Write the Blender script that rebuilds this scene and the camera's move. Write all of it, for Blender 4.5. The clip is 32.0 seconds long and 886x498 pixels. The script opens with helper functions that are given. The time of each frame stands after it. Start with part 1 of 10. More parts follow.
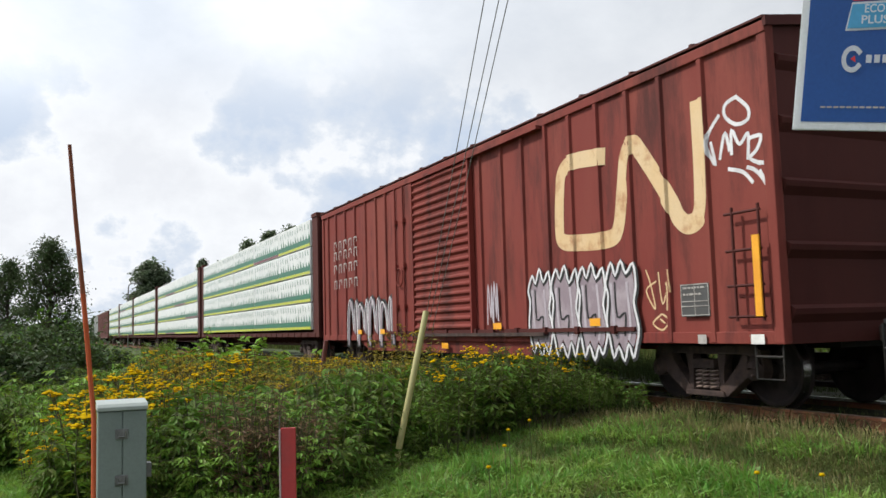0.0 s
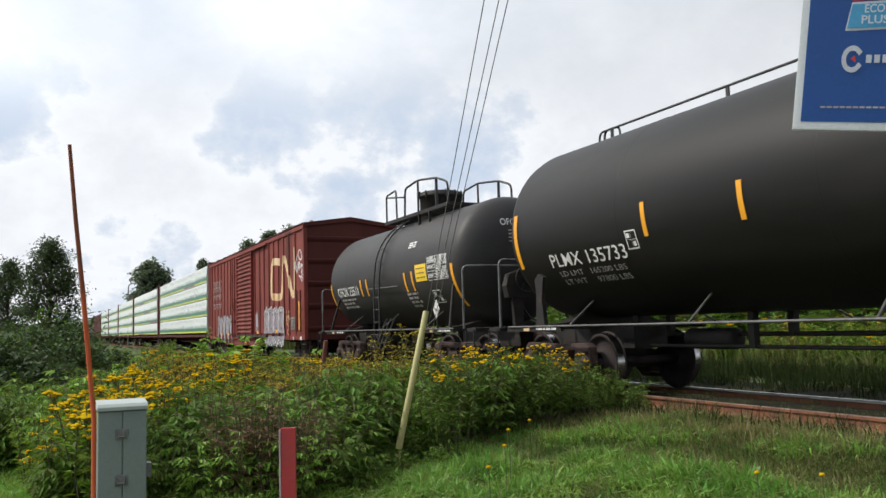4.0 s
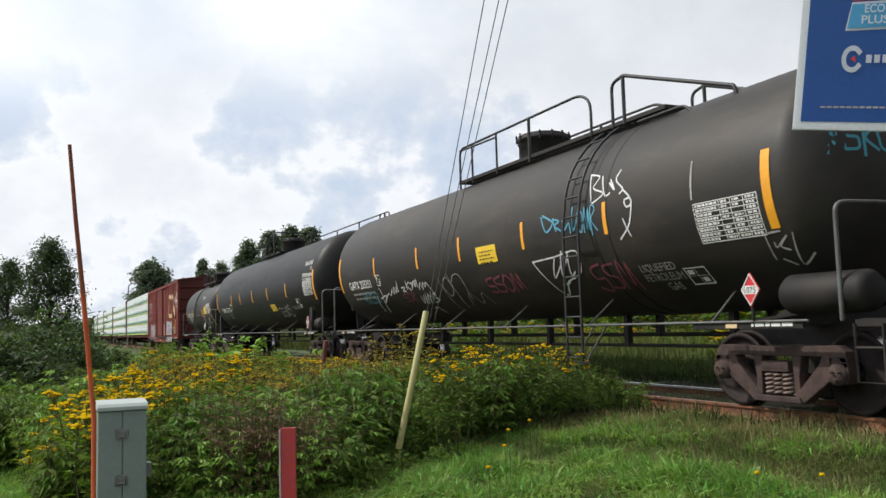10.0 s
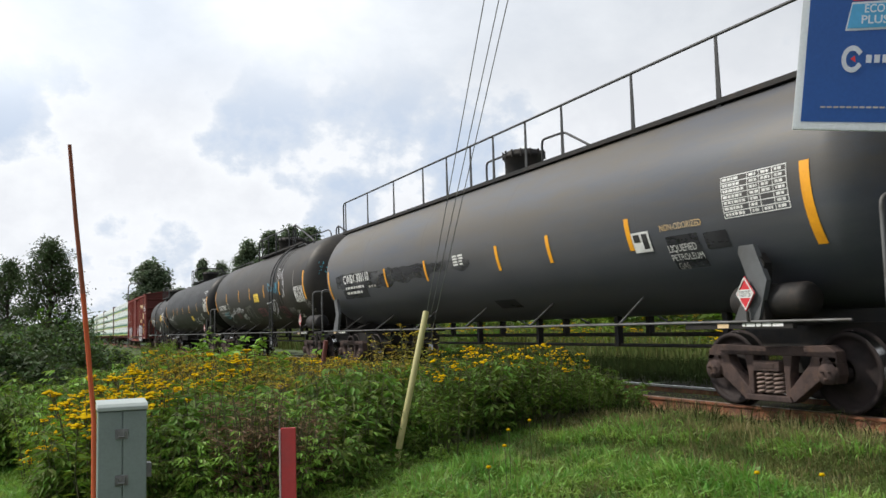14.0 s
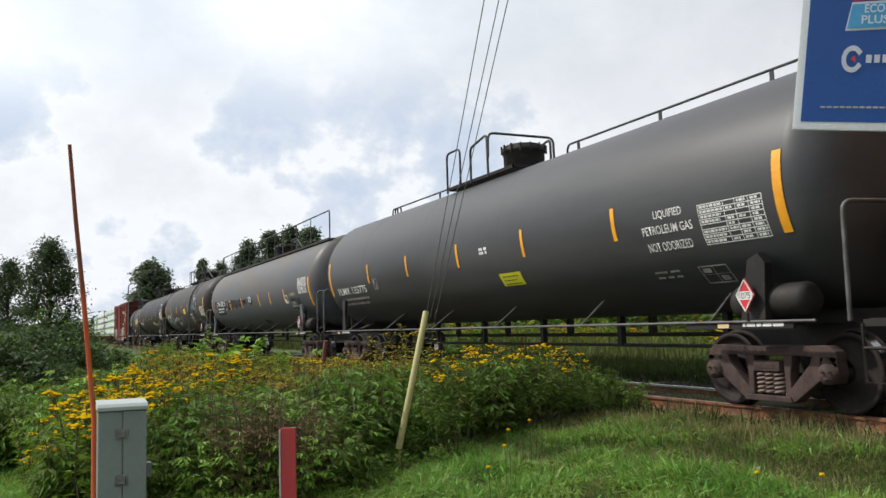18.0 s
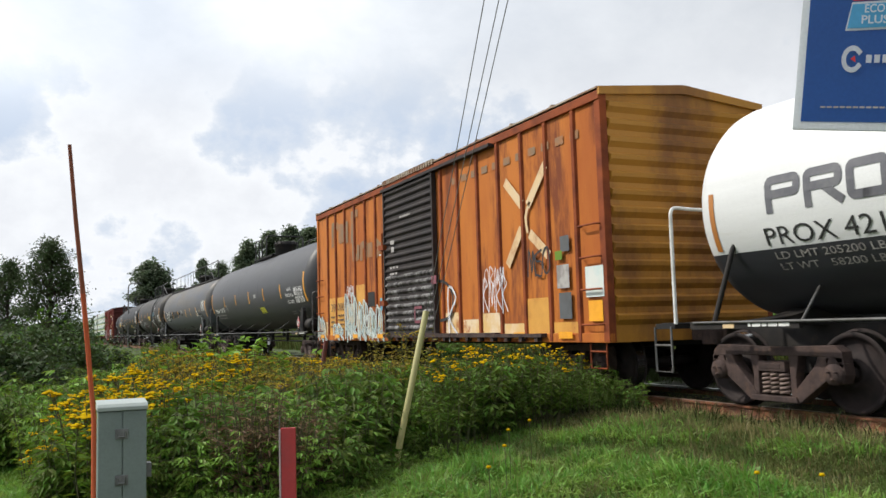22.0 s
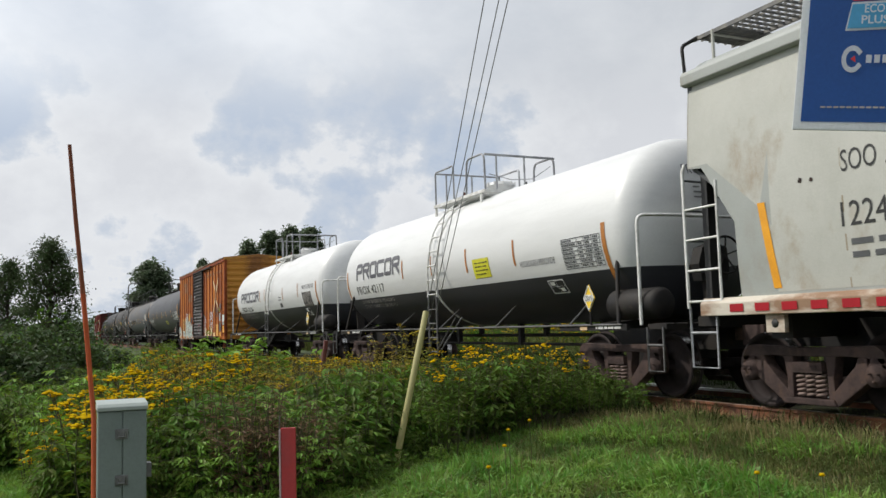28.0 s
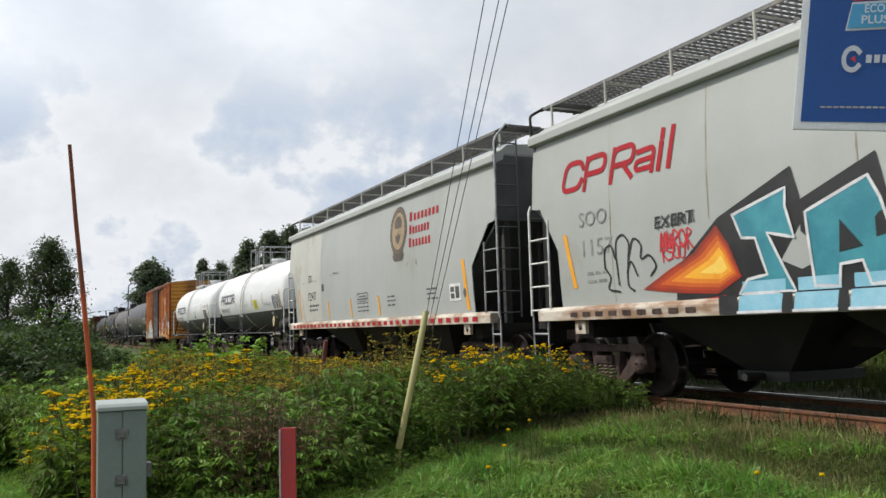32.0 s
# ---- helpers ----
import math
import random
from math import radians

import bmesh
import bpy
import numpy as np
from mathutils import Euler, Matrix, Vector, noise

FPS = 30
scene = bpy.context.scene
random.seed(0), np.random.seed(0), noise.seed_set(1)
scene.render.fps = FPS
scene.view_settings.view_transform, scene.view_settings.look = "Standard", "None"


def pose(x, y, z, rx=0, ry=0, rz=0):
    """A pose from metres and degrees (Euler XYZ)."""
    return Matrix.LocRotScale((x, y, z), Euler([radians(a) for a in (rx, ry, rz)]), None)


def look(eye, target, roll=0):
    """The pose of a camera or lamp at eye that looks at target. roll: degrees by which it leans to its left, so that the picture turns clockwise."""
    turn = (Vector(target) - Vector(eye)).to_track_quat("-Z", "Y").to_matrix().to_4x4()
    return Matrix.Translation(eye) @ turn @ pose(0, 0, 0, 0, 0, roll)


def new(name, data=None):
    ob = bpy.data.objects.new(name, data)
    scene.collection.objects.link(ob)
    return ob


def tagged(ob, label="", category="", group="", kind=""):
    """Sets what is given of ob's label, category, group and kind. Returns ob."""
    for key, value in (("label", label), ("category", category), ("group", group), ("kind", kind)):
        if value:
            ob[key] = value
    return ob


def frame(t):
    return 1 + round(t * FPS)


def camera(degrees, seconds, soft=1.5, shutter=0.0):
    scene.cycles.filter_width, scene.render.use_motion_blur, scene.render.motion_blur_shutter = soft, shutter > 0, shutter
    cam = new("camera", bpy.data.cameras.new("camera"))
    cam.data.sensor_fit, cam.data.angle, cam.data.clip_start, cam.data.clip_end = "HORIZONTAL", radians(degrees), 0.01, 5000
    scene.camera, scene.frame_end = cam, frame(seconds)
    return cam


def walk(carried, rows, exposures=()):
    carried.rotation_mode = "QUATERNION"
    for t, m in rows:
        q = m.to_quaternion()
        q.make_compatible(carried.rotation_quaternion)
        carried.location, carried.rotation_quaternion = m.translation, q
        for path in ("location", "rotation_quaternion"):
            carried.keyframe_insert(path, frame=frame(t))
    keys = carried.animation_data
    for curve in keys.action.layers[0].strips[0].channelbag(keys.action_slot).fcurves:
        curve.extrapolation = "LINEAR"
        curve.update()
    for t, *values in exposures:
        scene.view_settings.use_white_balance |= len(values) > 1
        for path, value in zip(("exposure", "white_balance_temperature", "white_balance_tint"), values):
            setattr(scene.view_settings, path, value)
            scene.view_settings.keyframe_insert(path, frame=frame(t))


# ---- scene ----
# camera: one still view, eye 1.09 m above the rail heads
EYE = Vector((0.0, 0.0, 1.085))
YAW, PITCH, ROLL = radians(24.97), radians(5.21), -1.62
AIM = EYE + Vector((math.sin(YAW) * math.cos(PITCH), math.cos(YAW) * math.cos(PITCH), math.sin(PITCH)))
cam = camera(55.07, 32.0, soft=1.5, shutter=0.08)
walk(cam, [(0.0, look(EYE, AIM, ROLL)), (32.0, look(EYE, AIM, ROLL))],
     exposures=[(0.0, 0.0), (20.0, 0.0), (23.0, 0.0), (24.0, -0.14), (28.0, -0.3), (31.0, -0.3), (32.0, -0.17)])

TRACK = 8.72          # the track's centre line, metres to the right of the eye


def travelled(t):
    """Metres that the train has gone along the track by t seconds."""
    return 4.71 * t + 0.002 * t * t


# ---- sky and sun: bright broken cloud, sun ahead to the left
SUN_TO = Vector((-0.59, 0.40, 0.70)).normalized()
world = bpy.data.worlds.new("sky")
scene.world = world
world.use_nodes = True
wn, wl = world.node_tree.nodes, world.node_tree.links
wn.clear()
w_out = wn.new("ShaderNodeOutputWorld")
w_bg = wn.new("ShaderNodeBackground")
w_sky = wn.new("ShaderNodeTexSky")
w_sky.sky_type, w_sky.sun_disc = "NISHITA", False
w_sky.sun_elevation = math.asin(SUN_TO.z)
w_sky.sun_rotation = math.atan2(SUN_TO.x, SUN_TO.y)
w_sky.dust_density, w_sky.ozone_density = 2.0, 1.5
w_co = wn.new("ShaderNodeTexCoord")


def wnode(kind, **sockets):
    n = wn.new(kind)
    for k, v in sockets.items():
        n.inputs[k.replace("_", " ")].default_value = v
    return n


def wmath(op, a, b=None, clamp=False):
    n = wn.new("ShaderNodeMath")
    n.operation, n.use_clamp = op, clamp
    for i, s in enumerate((a, b)):
        if s is None:
            continue
        if isinstance(s, (int, float)):
            n.inputs[i].default_value = s
        else:
            wl.new(s, n.inputs[i])
    return n.outputs[0]


w_map = wn.new("ShaderNodeMapping")
w_map.inputs["Location"].default_value = (0.4, 1.7, 0.3)
w_map.inputs["Scale"].default_value = (1.0, 1.0, 1.6)
wl.new(w_co.outputs["Generated"], w_map.inputs["Vector"])
cloud_big = wnode("ShaderNodeTexNoise", Scale=3.4, Detail=10.0, Roughness=0.52, Distortion=0.1)
cloud_fine = wnode("ShaderNodeTexNoise", Scale=7.0, Detail=8.0, Roughness=0.6, Distortion=0.2)
for n in (cloud_big, cloud_fine):
    wl.new(w_map.outputs[0], n.inputs["Vector"])
cover = wnode("ShaderNodeMapRange", From_Min=0.20, From_Max=0.36)
cover.interpolation_type = "SMOOTHSTEP"
wl.new(cloud_big.outputs["Fac"], cover.inputs["Value"])
body = wmath("ADD", wmath("MULTIPLY", cloud_big.outputs["Fac"], 0.65), wmath("MULTIPLY", cloud_fine.outputs["Fac"], 0.35))
shade = wn.new("ShaderNodeValToRGB")
shade.color_ramp.elements[0].position, shade.color_ramp.elements[0].color = 0.40, (7.0, 7.3, 7.7, 1)
shade.color_ramp.elements[1].position, shade.color_ramp.elements[1].color = 0.66, (5.2, 5.6, 6.2, 1)
mid = shade.color_ramp.elements.new(0.53)
mid.color = (6.0, 6.35, 6.85, 1)
wl.new(body, shade.inputs["Fac"])
# thin cloud glows round the sun's side of the sky
w_dot = wn.new("ShaderNodeVectorMath")
w_dot.operation = "DOT_PRODUCT"
w_dot.inputs[1].default_value = SUN_TO
wl.new(w_co.outputs["Generated"], w_dot.inputs[0])
near_sun = wnode("ShaderNodeMapRange", From_Min=-0.5, From_Max=1.0, To_Min=0.40, To_Max=1.78)
wl.new(w_dot.outputs["Value"], near_sun.inputs["Value"])
lit = wn.new("ShaderNodeVectorMath")
lit.operation = "SCALE"
wl.new(shade.outputs["Color"], lit.inputs[0])
wl.new(near_sun.outputs[0], lit.inputs["Scale"])
# heaped white clouds low over the horizon, with blue-grey between them
heap_map = wn.new("ShaderNodeMapping")
heap_map.inputs["Location"].default_value = (2.1, 0.6, 0.9)
heap_map.inputs["Scale"].default_value = (1.0, 1.0, 1.25)
wl.new(w_co.outputs["Generated"], heap_map.inputs["Vector"])
heap = wnode("ShaderNodeTexNoise", Scale=5.0, Detail=12.0, Roughness=0.58, Distortion=0.0)
wl.new(heap_map.outputs[0], heap.inputs["Vector"])
heap_col = wn.new("ShaderNodeValToRGB")
for k, (pos, c) in enumerate(((0.39, (5.0, 5.9, 7.3, 1)), (0.60, (7.4, 7.6, 8.0, 1)))):
    heap_col.color_ramp.elements[k].position, heap_col.color_ramp.elements[k].color = pos, c
e = heap_col.color_ramp.elements.new(0.45)
e.color = (6.2, 6.8, 7.7, 1)
e = heap_col.color_ramp.elements.new(0.49)
e.color = (8.4, 8.6, 8.9, 1)
wl.new(heap.outputs["Fac"], heap_col.inputs["Fac"])
w_sep = wn.new("ShaderNodeSeparateXYZ")
wl.new(w_co.outputs["Generated"], w_sep.inputs[0])
low_sky = wnode("ShaderNodeMapRange", From_Min=0.34, From_Max=0.20, To_Min=0.0, To_Max=0.9)
low_sky.interpolation_type = "SMOOTHSTEP"
wl.new(w_sep.outputs["Z"], low_sky.inputs["Value"])
w_heap = wn.new("ShaderNodeMix")
w_heap.data_type = "RGBA"
wl.new(low_sky.outputs[0], w_heap.inputs[0])
wl.new(lit.outputs[0], w_heap.inputs[6])
wl.new(heap_col.outputs["Color"], w_heap.inputs[7])
w_mix = wn.new("ShaderNodeMix")
w_mix.data_type = "RGBA"
wl.new(cover.outputs[0], w_mix.inputs[0])
wl.new(w_sky.outputs[0], w_mix.inputs[6])
wl.new(w_heap.outputs[2], w_mix.inputs[7])
wl.new(w_mix.outputs[2], w_bg.inputs["Color"])
w_bg.inputs["Strength"].default_value = 0.115
wl.new(w_bg.outputs[0], w_out.inputs[0])

sun_data = bpy.data.lights.new("sun", "SUN")
sun_data.energy, sun_data.angle, sun_data.color = 3.8, radians(1.5), (1.0, 0.95, 0.86)
sun = new("sun", sun_data)
sun.matrix_world = look(SUN_TO * 50, (0, 0, 0))


# ---- materials
def surface(name, base, other=None, scale=3.0, rough=0.6, metal=0.0, bump=0.15, fine=60.0, stretch=(1, 1, 1), patch=(0.42, 0.62),
            vary=0.0, spec=0.5, island=False, dirt=None, dirt_scale=0.7, dirt_at=(0.52, 0.7), sheer=0.0, wash=None):
    """A weathered surface: base with stains of other, fine grain and relief, in metres on the object."""
    m = bpy.data.materials.new(name)
    m.use_nodes = True
    n, l = m.node_tree.nodes, m.node_tree.links
    p = n["Principled BSDF"]
    co = n.new("ShaderNodeTexCoord")
    mp = n.new("ShaderNodeMapping")
    mp.inputs["Scale"].default_value = stretch
    l.new(co.outputs["Object"], mp.inputs["Vector"])
    big = n.new("ShaderNodeTexNoise")
    big.inputs["Scale"].default_value, big.inputs["Detail"].default_value, big.inputs["Roughness"].default_value = scale, 7.0, 0.62
    l.new(mp.outputs[0], big.inputs["Vector"])
    grain = n.new("ShaderNodeTexNoise")
    grain.inputs["Scale"].default_value, grain.inputs["Detail"].default_value = fine, 4.0
    l.new(co.outputs["Object"], grain.inputs["Vector"])
    ramp = n.new("ShaderNodeMapRange")
    ramp.inputs["From Min"].default_value, ramp.inputs["From Max"].default_value = patch
    l.new(big.outputs["Fac"], ramp.inputs["Value"])
    mix = n.new("ShaderNodeMix")
    mix.data_type = "RGBA"
    mix.inputs[6].default_value = (*base, 1)
    mix.inputs[7].default_value = (*(other or [c * 0.75 for c in base]), 1)
    l.new(ramp.outputs[0], mix.inputs[0])
    colour = mix.outputs[2]
    if dirt:
        spots = n.new("ShaderNodeTexNoise")
        spots.inputs["Scale"].default_value, spots.inputs["Detail"].default_value, spots.inputs["Roughness"].default_value = dirt_scale, 9.0, 0.7
        l.new(mp.outputs[0], spots.inputs["Vector"])
        edge = n.new("ShaderNodeMapRange")
        edge.inputs["From Min"].default_value, edge.inputs["From Max"].default_value = dirt_at
        l.new(spots.outputs["Fac"], edge.inputs["Value"])
        mud = n.new("ShaderNodeMix")
        mud.data_type = "RGBA"
        mud.inputs[7].default_value = (*dirt, 1)
        amount = edge.outputs[0]
        if wash:
            # spilled cargo and rust that ran down from the top fittings
            sep, run, keep = n.new("ShaderNodeSeparateXYZ"), n.new("ShaderNodeMapRange"), n.new("ShaderNodeMath")
            l.new(co.outputs["Object"], sep.inputs[0])
            run.inputs["From Min"].default_value, run.inputs["From Max"].default_value = wash
            l.new(sep.outputs["Z"], run.inputs["Value"])
            keep.operation = "MULTIPLY"
            l.new(amount, keep.inputs[0])
            l.new(run.outputs[0], keep.inputs[1])
            amount = keep.outputs[0]
        l.new(amount, mud.inputs[0])
        l.new(colour, mud.inputs[6])
        colour = mud.outputs[2]
    hsv = n.new("ShaderNodeHueSaturation")
    l.new(colour, hsv.inputs["Color"])
    val = n.new("ShaderNodeMapRange")
    val.inputs["To Min"].default_value, val.inputs["To Max"].default_value = 0.86, 1.14
    l.new(grain.outputs["Fac"], val.inputs["Value"])
    value = val.outputs[0]
    if vary:
        if island:
            rnd = n.new("ShaderNodeNewGeometry").outputs["Random Per Island"]
        else:
            rnd = n.new("ShaderNodeObjectInfo").outputs["Random"]
        sp = n.new("ShaderNodeMapRange")
        sp.inputs["To Min"].default_value, sp.inputs["To Max"].default_value = 1 - vary, 1 + vary
        l.new(rnd, sp.inputs["Value"])
        mul = n.new("ShaderNodeMath")
        mul.operation = "MULTIPLY"
        l.new(value, mul.inputs[0])
        l.new(sp.outputs[0], mul.inputs[1])
        value = mul.outputs[0]
        hue = n.new("ShaderNodeMapRange")
        hue.inputs["To Min"].default_value, hue.inputs["To Max"].default_value = 0.5 - vary * 0.06, 0.5 + vary * 0.06
        l.new(rnd, hue.inputs["Value"])
        l.new(hue.outputs[0], hsv.inputs["Hue"])
    l.new(value, hsv.inputs["Value"])
    l.new(hsv.outputs[0], p.inputs["Base Color"])
    rr = n.new("ShaderNodeMapRange")
    rr.inputs["To Min"].default_value, rr.inputs["To Max"].default_value = max(rough - 0.12, 0.05), min(rough + 0.14, 1.0)
    l.new(big.outputs["Fac"], rr.inputs["Value"])
    l.new(rr.outputs[0], p.inputs["Roughness"])
    p.inputs["Metallic"].default_value = metal
    p.inputs["Specular IOR Level"].default_value = spec
    if bump:
        b = n.new("ShaderNodeBump")
        b.inputs["Strength"].default_value, b.inputs["Distance"].default_value = bump, 0.01
        both = n.new("ShaderNodeMath")
        both.operation = "ADD"
        l.new(grain.outputs["Fac"], both.inputs[0])
        l.new(big.outputs["Fac"], both.inputs[1])
        l.new(both.outputs[0], b.inputs["Height"])
        l.new(b.outputs[0], p.inputs["Normal"])
    if sheer:
        # leaves let some light through
        tr = n.new("ShaderNodeBsdfTranslucent")
        l.new(hsv.outputs[0], tr.inputs["Color"])
        ms = n.new("ShaderNodeMixShader")
        ms.inputs[0].default_value = sheer
        l.new(p.outputs[0], ms.inputs[1])
        l.new(tr.outputs[0], ms.inputs[2])
        l.new(ms.outputs[0], n["Material Output"].inputs["Surface"])
    return m


M = dict(
    tank_black=surface("black tank paint", (0.0085, 0.0078, 0.0075), (0.013, 0.012, 0.0115), 0.9, 0.5, 0, 0.05, 90, (1, 0.35, 2), spec=0.22, dirt=(0.021, 0.019, 0.016), dirt_at=(0.56, 0.85)),
    tank_dusty=surface("dusty black tank paint", (0.018, 0.016, 0.015), (0.032, 0.027, 0.022), 0.8, 0.55, 0, 0.06, 90, (1, 0.5, 1.6), spec=0.3, dirt=(0.062, 0.049, 0.036), dirt_at=(0.52, 0.8)),
    tank_grey=surface("faded grey-black tank paint", (0.060, 0.065, 0.078), (0.084, 0.087, 0.097), 0.7, 0.5, 0, 0.06, 90, (1, 0.3, 1.8), spec=0.35, dirt=(0.088, 0.075, 0.058), dirt_scale=0.8, dirt_at=(0.40, 0.58), wash=(1.9, 3.1)),
    white_paint=surface("white tank paint", (0.68, 0.685, 0.68), (0.60, 0.605, 0.60), 0.8, 0.4, 0, 0.04, 80, (1, 0.3, 2.5), dirt=(0.45, 0.42, 0.36), dirt_at=(0.62, 0.9)),
    tank_worn=surface("worn charcoal tank paint", (0.022, 0.021, 0.021), (0.032, 0.030, 0.030), 0.9, 0.55, 0, 0.05, 90, (1, 0.35, 2), spec=0.3, dirt=(0.045, 0.040, 0.036), dirt_at=(0.52, 0.8)),
    swipe_black=surface("dull black overpaint", (0.022, 0.022, 0.025), (0.040, 0.041, 0.045), 2.5, 0.6, 0, 0.05, 90, (1, 0.4, 1), spec=0.25),
    frame_black=surface("black frame steel", (0.012, 0.011, 0.011), (0.024, 0.020, 0.017), 3, 0.65, 0, 0.15, spec=0.3, dirt=(0.06, 0.038, 0.026), dirt_scale=4, dirt_at=(0.58, 0.8)),
    rail_black=surface("black painted pipe", (0.010, 0.010, 0.011), (0.022, 0.022, 0.022), 4, 0.55, 0, 0.05),
    pipe_grey=surface("weathered grey pipe", (0.12, 0.12, 0.12), (0.07, 0.065, 0.06), 4, 0.5, 0.2, 0.05),
    pipe_mid=surface("grey galvanised pipe", (0.36, 0.37, 0.39), (0.20, 0.20, 0.21), 4, 0.5, 0.2, 0.05),
    pipe_white=surface("white painted pipe", (0.72, 0.72, 0.70), (0.5, 0.49, 0.46), 4, 0.5, 0, 0.05),
    truck_rust=surface("rusty brown cast steel", (0.070, 0.048, 0.043), (0.040, 0.029, 0.027), 5, 0.85, 0, 0.35, 120, spec=0.2, dirt=(0.10, 0.062, 0.046), dirt_scale=6),
    wheel_dark=surface("rusty dark wheel steel", (0.026, 0.018, 0.017), (0.016, 0.012, 0.012), 5, 0.75, 0.0, 0.2, spec=0.25),
    tread=surface("polished wheel tread", (0.55, 0.54, 0.52), (0.4, 0.39, 0.38), 6, 0.22, 1.0, 0.03),
    spring=surface("rusty spring steel", (0.24, 0.17, 0.145), (0.12, 0.085, 0.07), 8, 0.75, 0, 0.2),
    cn_red=surface("oxide red boxcar paint", (0.178, 0.034, 0.027), (0.205, 0.050, 0.038), 0.7, 0.7, 0, 0.08, 80, (1, 1, 0.2), spec=0.2, dirt=(0.075, 0.020, 0.017), dirt_scale=1.6, dirt_at=(0.48, 0.66)),
    # darker cn_red: the end walls' shade is in the colour; also roof and decks
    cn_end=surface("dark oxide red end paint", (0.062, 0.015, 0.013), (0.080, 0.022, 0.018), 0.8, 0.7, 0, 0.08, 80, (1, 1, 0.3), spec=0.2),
    red_old=surface("dull brown-red paint", (0.13, 0.035, 0.028), (0.10, 0.032, 0.026), 1.0, 0.65, 0, 0.08),
    ox_orange=surface("faded orange boxcar paint", (0.46, 0.150, 0.026), (0.36, 0.100, 0.020), 0.8, 0.7, 0, 0.08, 80, (1, 1, 0.22), spec=0.2, dirt=(0.17, 0.045, 0.016), dirt_scale=1.8, dirt_at=(0.50, 0.64)),
    ox_yellow=surface("yellow ochre end paint", (0.44, 0.200, 0.022), (0.31, 0.130, 0.022), 0.9, 0.6, 0, 0.08, stretch=(1, 1, 0.4), dirt=(0.14, 0.056, 0.018), dirt_scale=0.9, dirt_at=(0.48, 0.74)),
    ox_rib=surface("rusted orange-brown steel", (0.25, 0.060, 0.018), (0.14, 0.036, 0.016), 2.0, 0.75, 0, 0.15, spec=0.2),
    door_black=surface("black door with peeling paint", (0.030, 0.025, 0.025), (0.046, 0.038, 0.036), 1.5, 0.65, 0, 0.15, spec=0.2),
    door_peel=surface("silvery peeled door paint", (0.24, 0.235, 0.23), (0.035, 0.03, 0.03), 3.5, 0.6, 0.0, 0.3, 60, (1, 1.3, 0.8), (0.42, 0.55), spec=0.2, dirt=(0.05, 0.042, 0.04), dirt_scale=9, dirt_at=(0.5, 0.6)),
    roof_rust=surface("rust-spotted galvanised roof", (0.34, 0.29, 0.22), (0.20, 0.10, 0.05), 3.0, 0.6, 0.2, 0.1),
    hop_grey=surface("pale grey hopper paint", (0.37, 0.385, 0.37), (0.32, 0.335, 0.315), 0.6, 0.55, 0, 0.06, 80, (1, 0.6, 0.4), dirt=(0.26, 0.20, 0.13), dirt_scale=0.6, dirt_at=(0.56, 0.80)),
    hop_pale=surface("paler weathered hopper paint", (0.47, 0.47, 0.43), (0.40, 0.40, 0.36), 0.9, 0.6, 0, 0.06, 80, (1, 0.8, 0.5), dirt=(0.27, 0.19, 0.11), dirt_scale=1.1, dirt_at=(0.54, 0.74)),
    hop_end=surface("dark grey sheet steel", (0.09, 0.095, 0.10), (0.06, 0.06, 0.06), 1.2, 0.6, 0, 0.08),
    hop_black=surface("black hopper steel", (0.016, 0.016, 0.017), (0.03, 0.028, 0.026), 1.5, 0.6, 0, 0.1),
    mesh_grey=surface("dull galvanised grating", (0.12, 0.12, 0.12), (0.20, 0.19, 0.17), 6, 0.6, 0.4, 0.1),
    sill_rust=surface("white sill with rust", (0.55, 0.50, 0.42), (0.25, 0.15, 0.09), 1.8, 0.7, 0, 0.1, 60, (1, 0.7, 2)),
    yellow=surface("amber reflective tape", (0.80, 0.36, 0.015), (0.7, 0.30, 0.015), 3, 0.45, 0, 0.02),
    yellow_sign=surface("yellow placard", (0.82, 0.56, 0.03), (0.75, 0.5, 0.03), 5, 0.5, 0, 0.02),
    orange_tape=surface("orange-brown tape", (0.42, 0.16, 0.03), (0.36, 0.14, 0.03), 5, 0.5, 0, 0.02),
    white=surface("white stencil paint", (0.72, 0.72, 0.70), (0.55, 0.55, 0.53), 6, 0.6, 0, 0.02),
    faded=surface("faded white stencil paint", (0.38, 0.36, 0.34), (0.22, 0.20, 0.19), 6, 0.7, 0, 0.02),
    black=surface("black stencil paint", (0.02, 0.02, 0.02), (0.03, 0.03, 0.03), 6, 0.6, 0, 0.02),
    grey_dark=surface("slate grey lettering paint", (0.10, 0.10, 0.115), (0.14, 0.14, 0.15), 4, 0.6, 0, 0.02),
    red=surface("signal red paint", (0.55, 0.02, 0.03), (0.45, 0.025, 0.03), 3, 0.5, 0, 0.03),
    cream=surface("cream paint with rust bleed", (0.62, 0.46, 0.27), (0.60, 0.42, 0.22), 1.4, 0.65, 0, 0.03, dirt=(0.36, 0.14, 0.05), dirt_scale=1.5, dirt_at=(0.52, 0.68)),
    spray_white=surface("white spray paint", (0.66, 0.66, 0.68), (0.5, 0.5, 0.52), 5, 0.6, 0, 0.02),
    spray_lilac=surface("pale lilac spray paint", (0.42, 0.38, 0.42), (0.34, 0.30, 0.34), 3, 0.6, 0, 0.02),
    spray_ochre=surface("ochre repaint", (0.60, 0.30, 0.05), (0.52, 0.25, 0.04), 2, 0.6, 0, 0.03, dirt=(0.36, 0.14, 0.03), dirt_scale=2.0, dirt_at=(0.56, 0.72)),
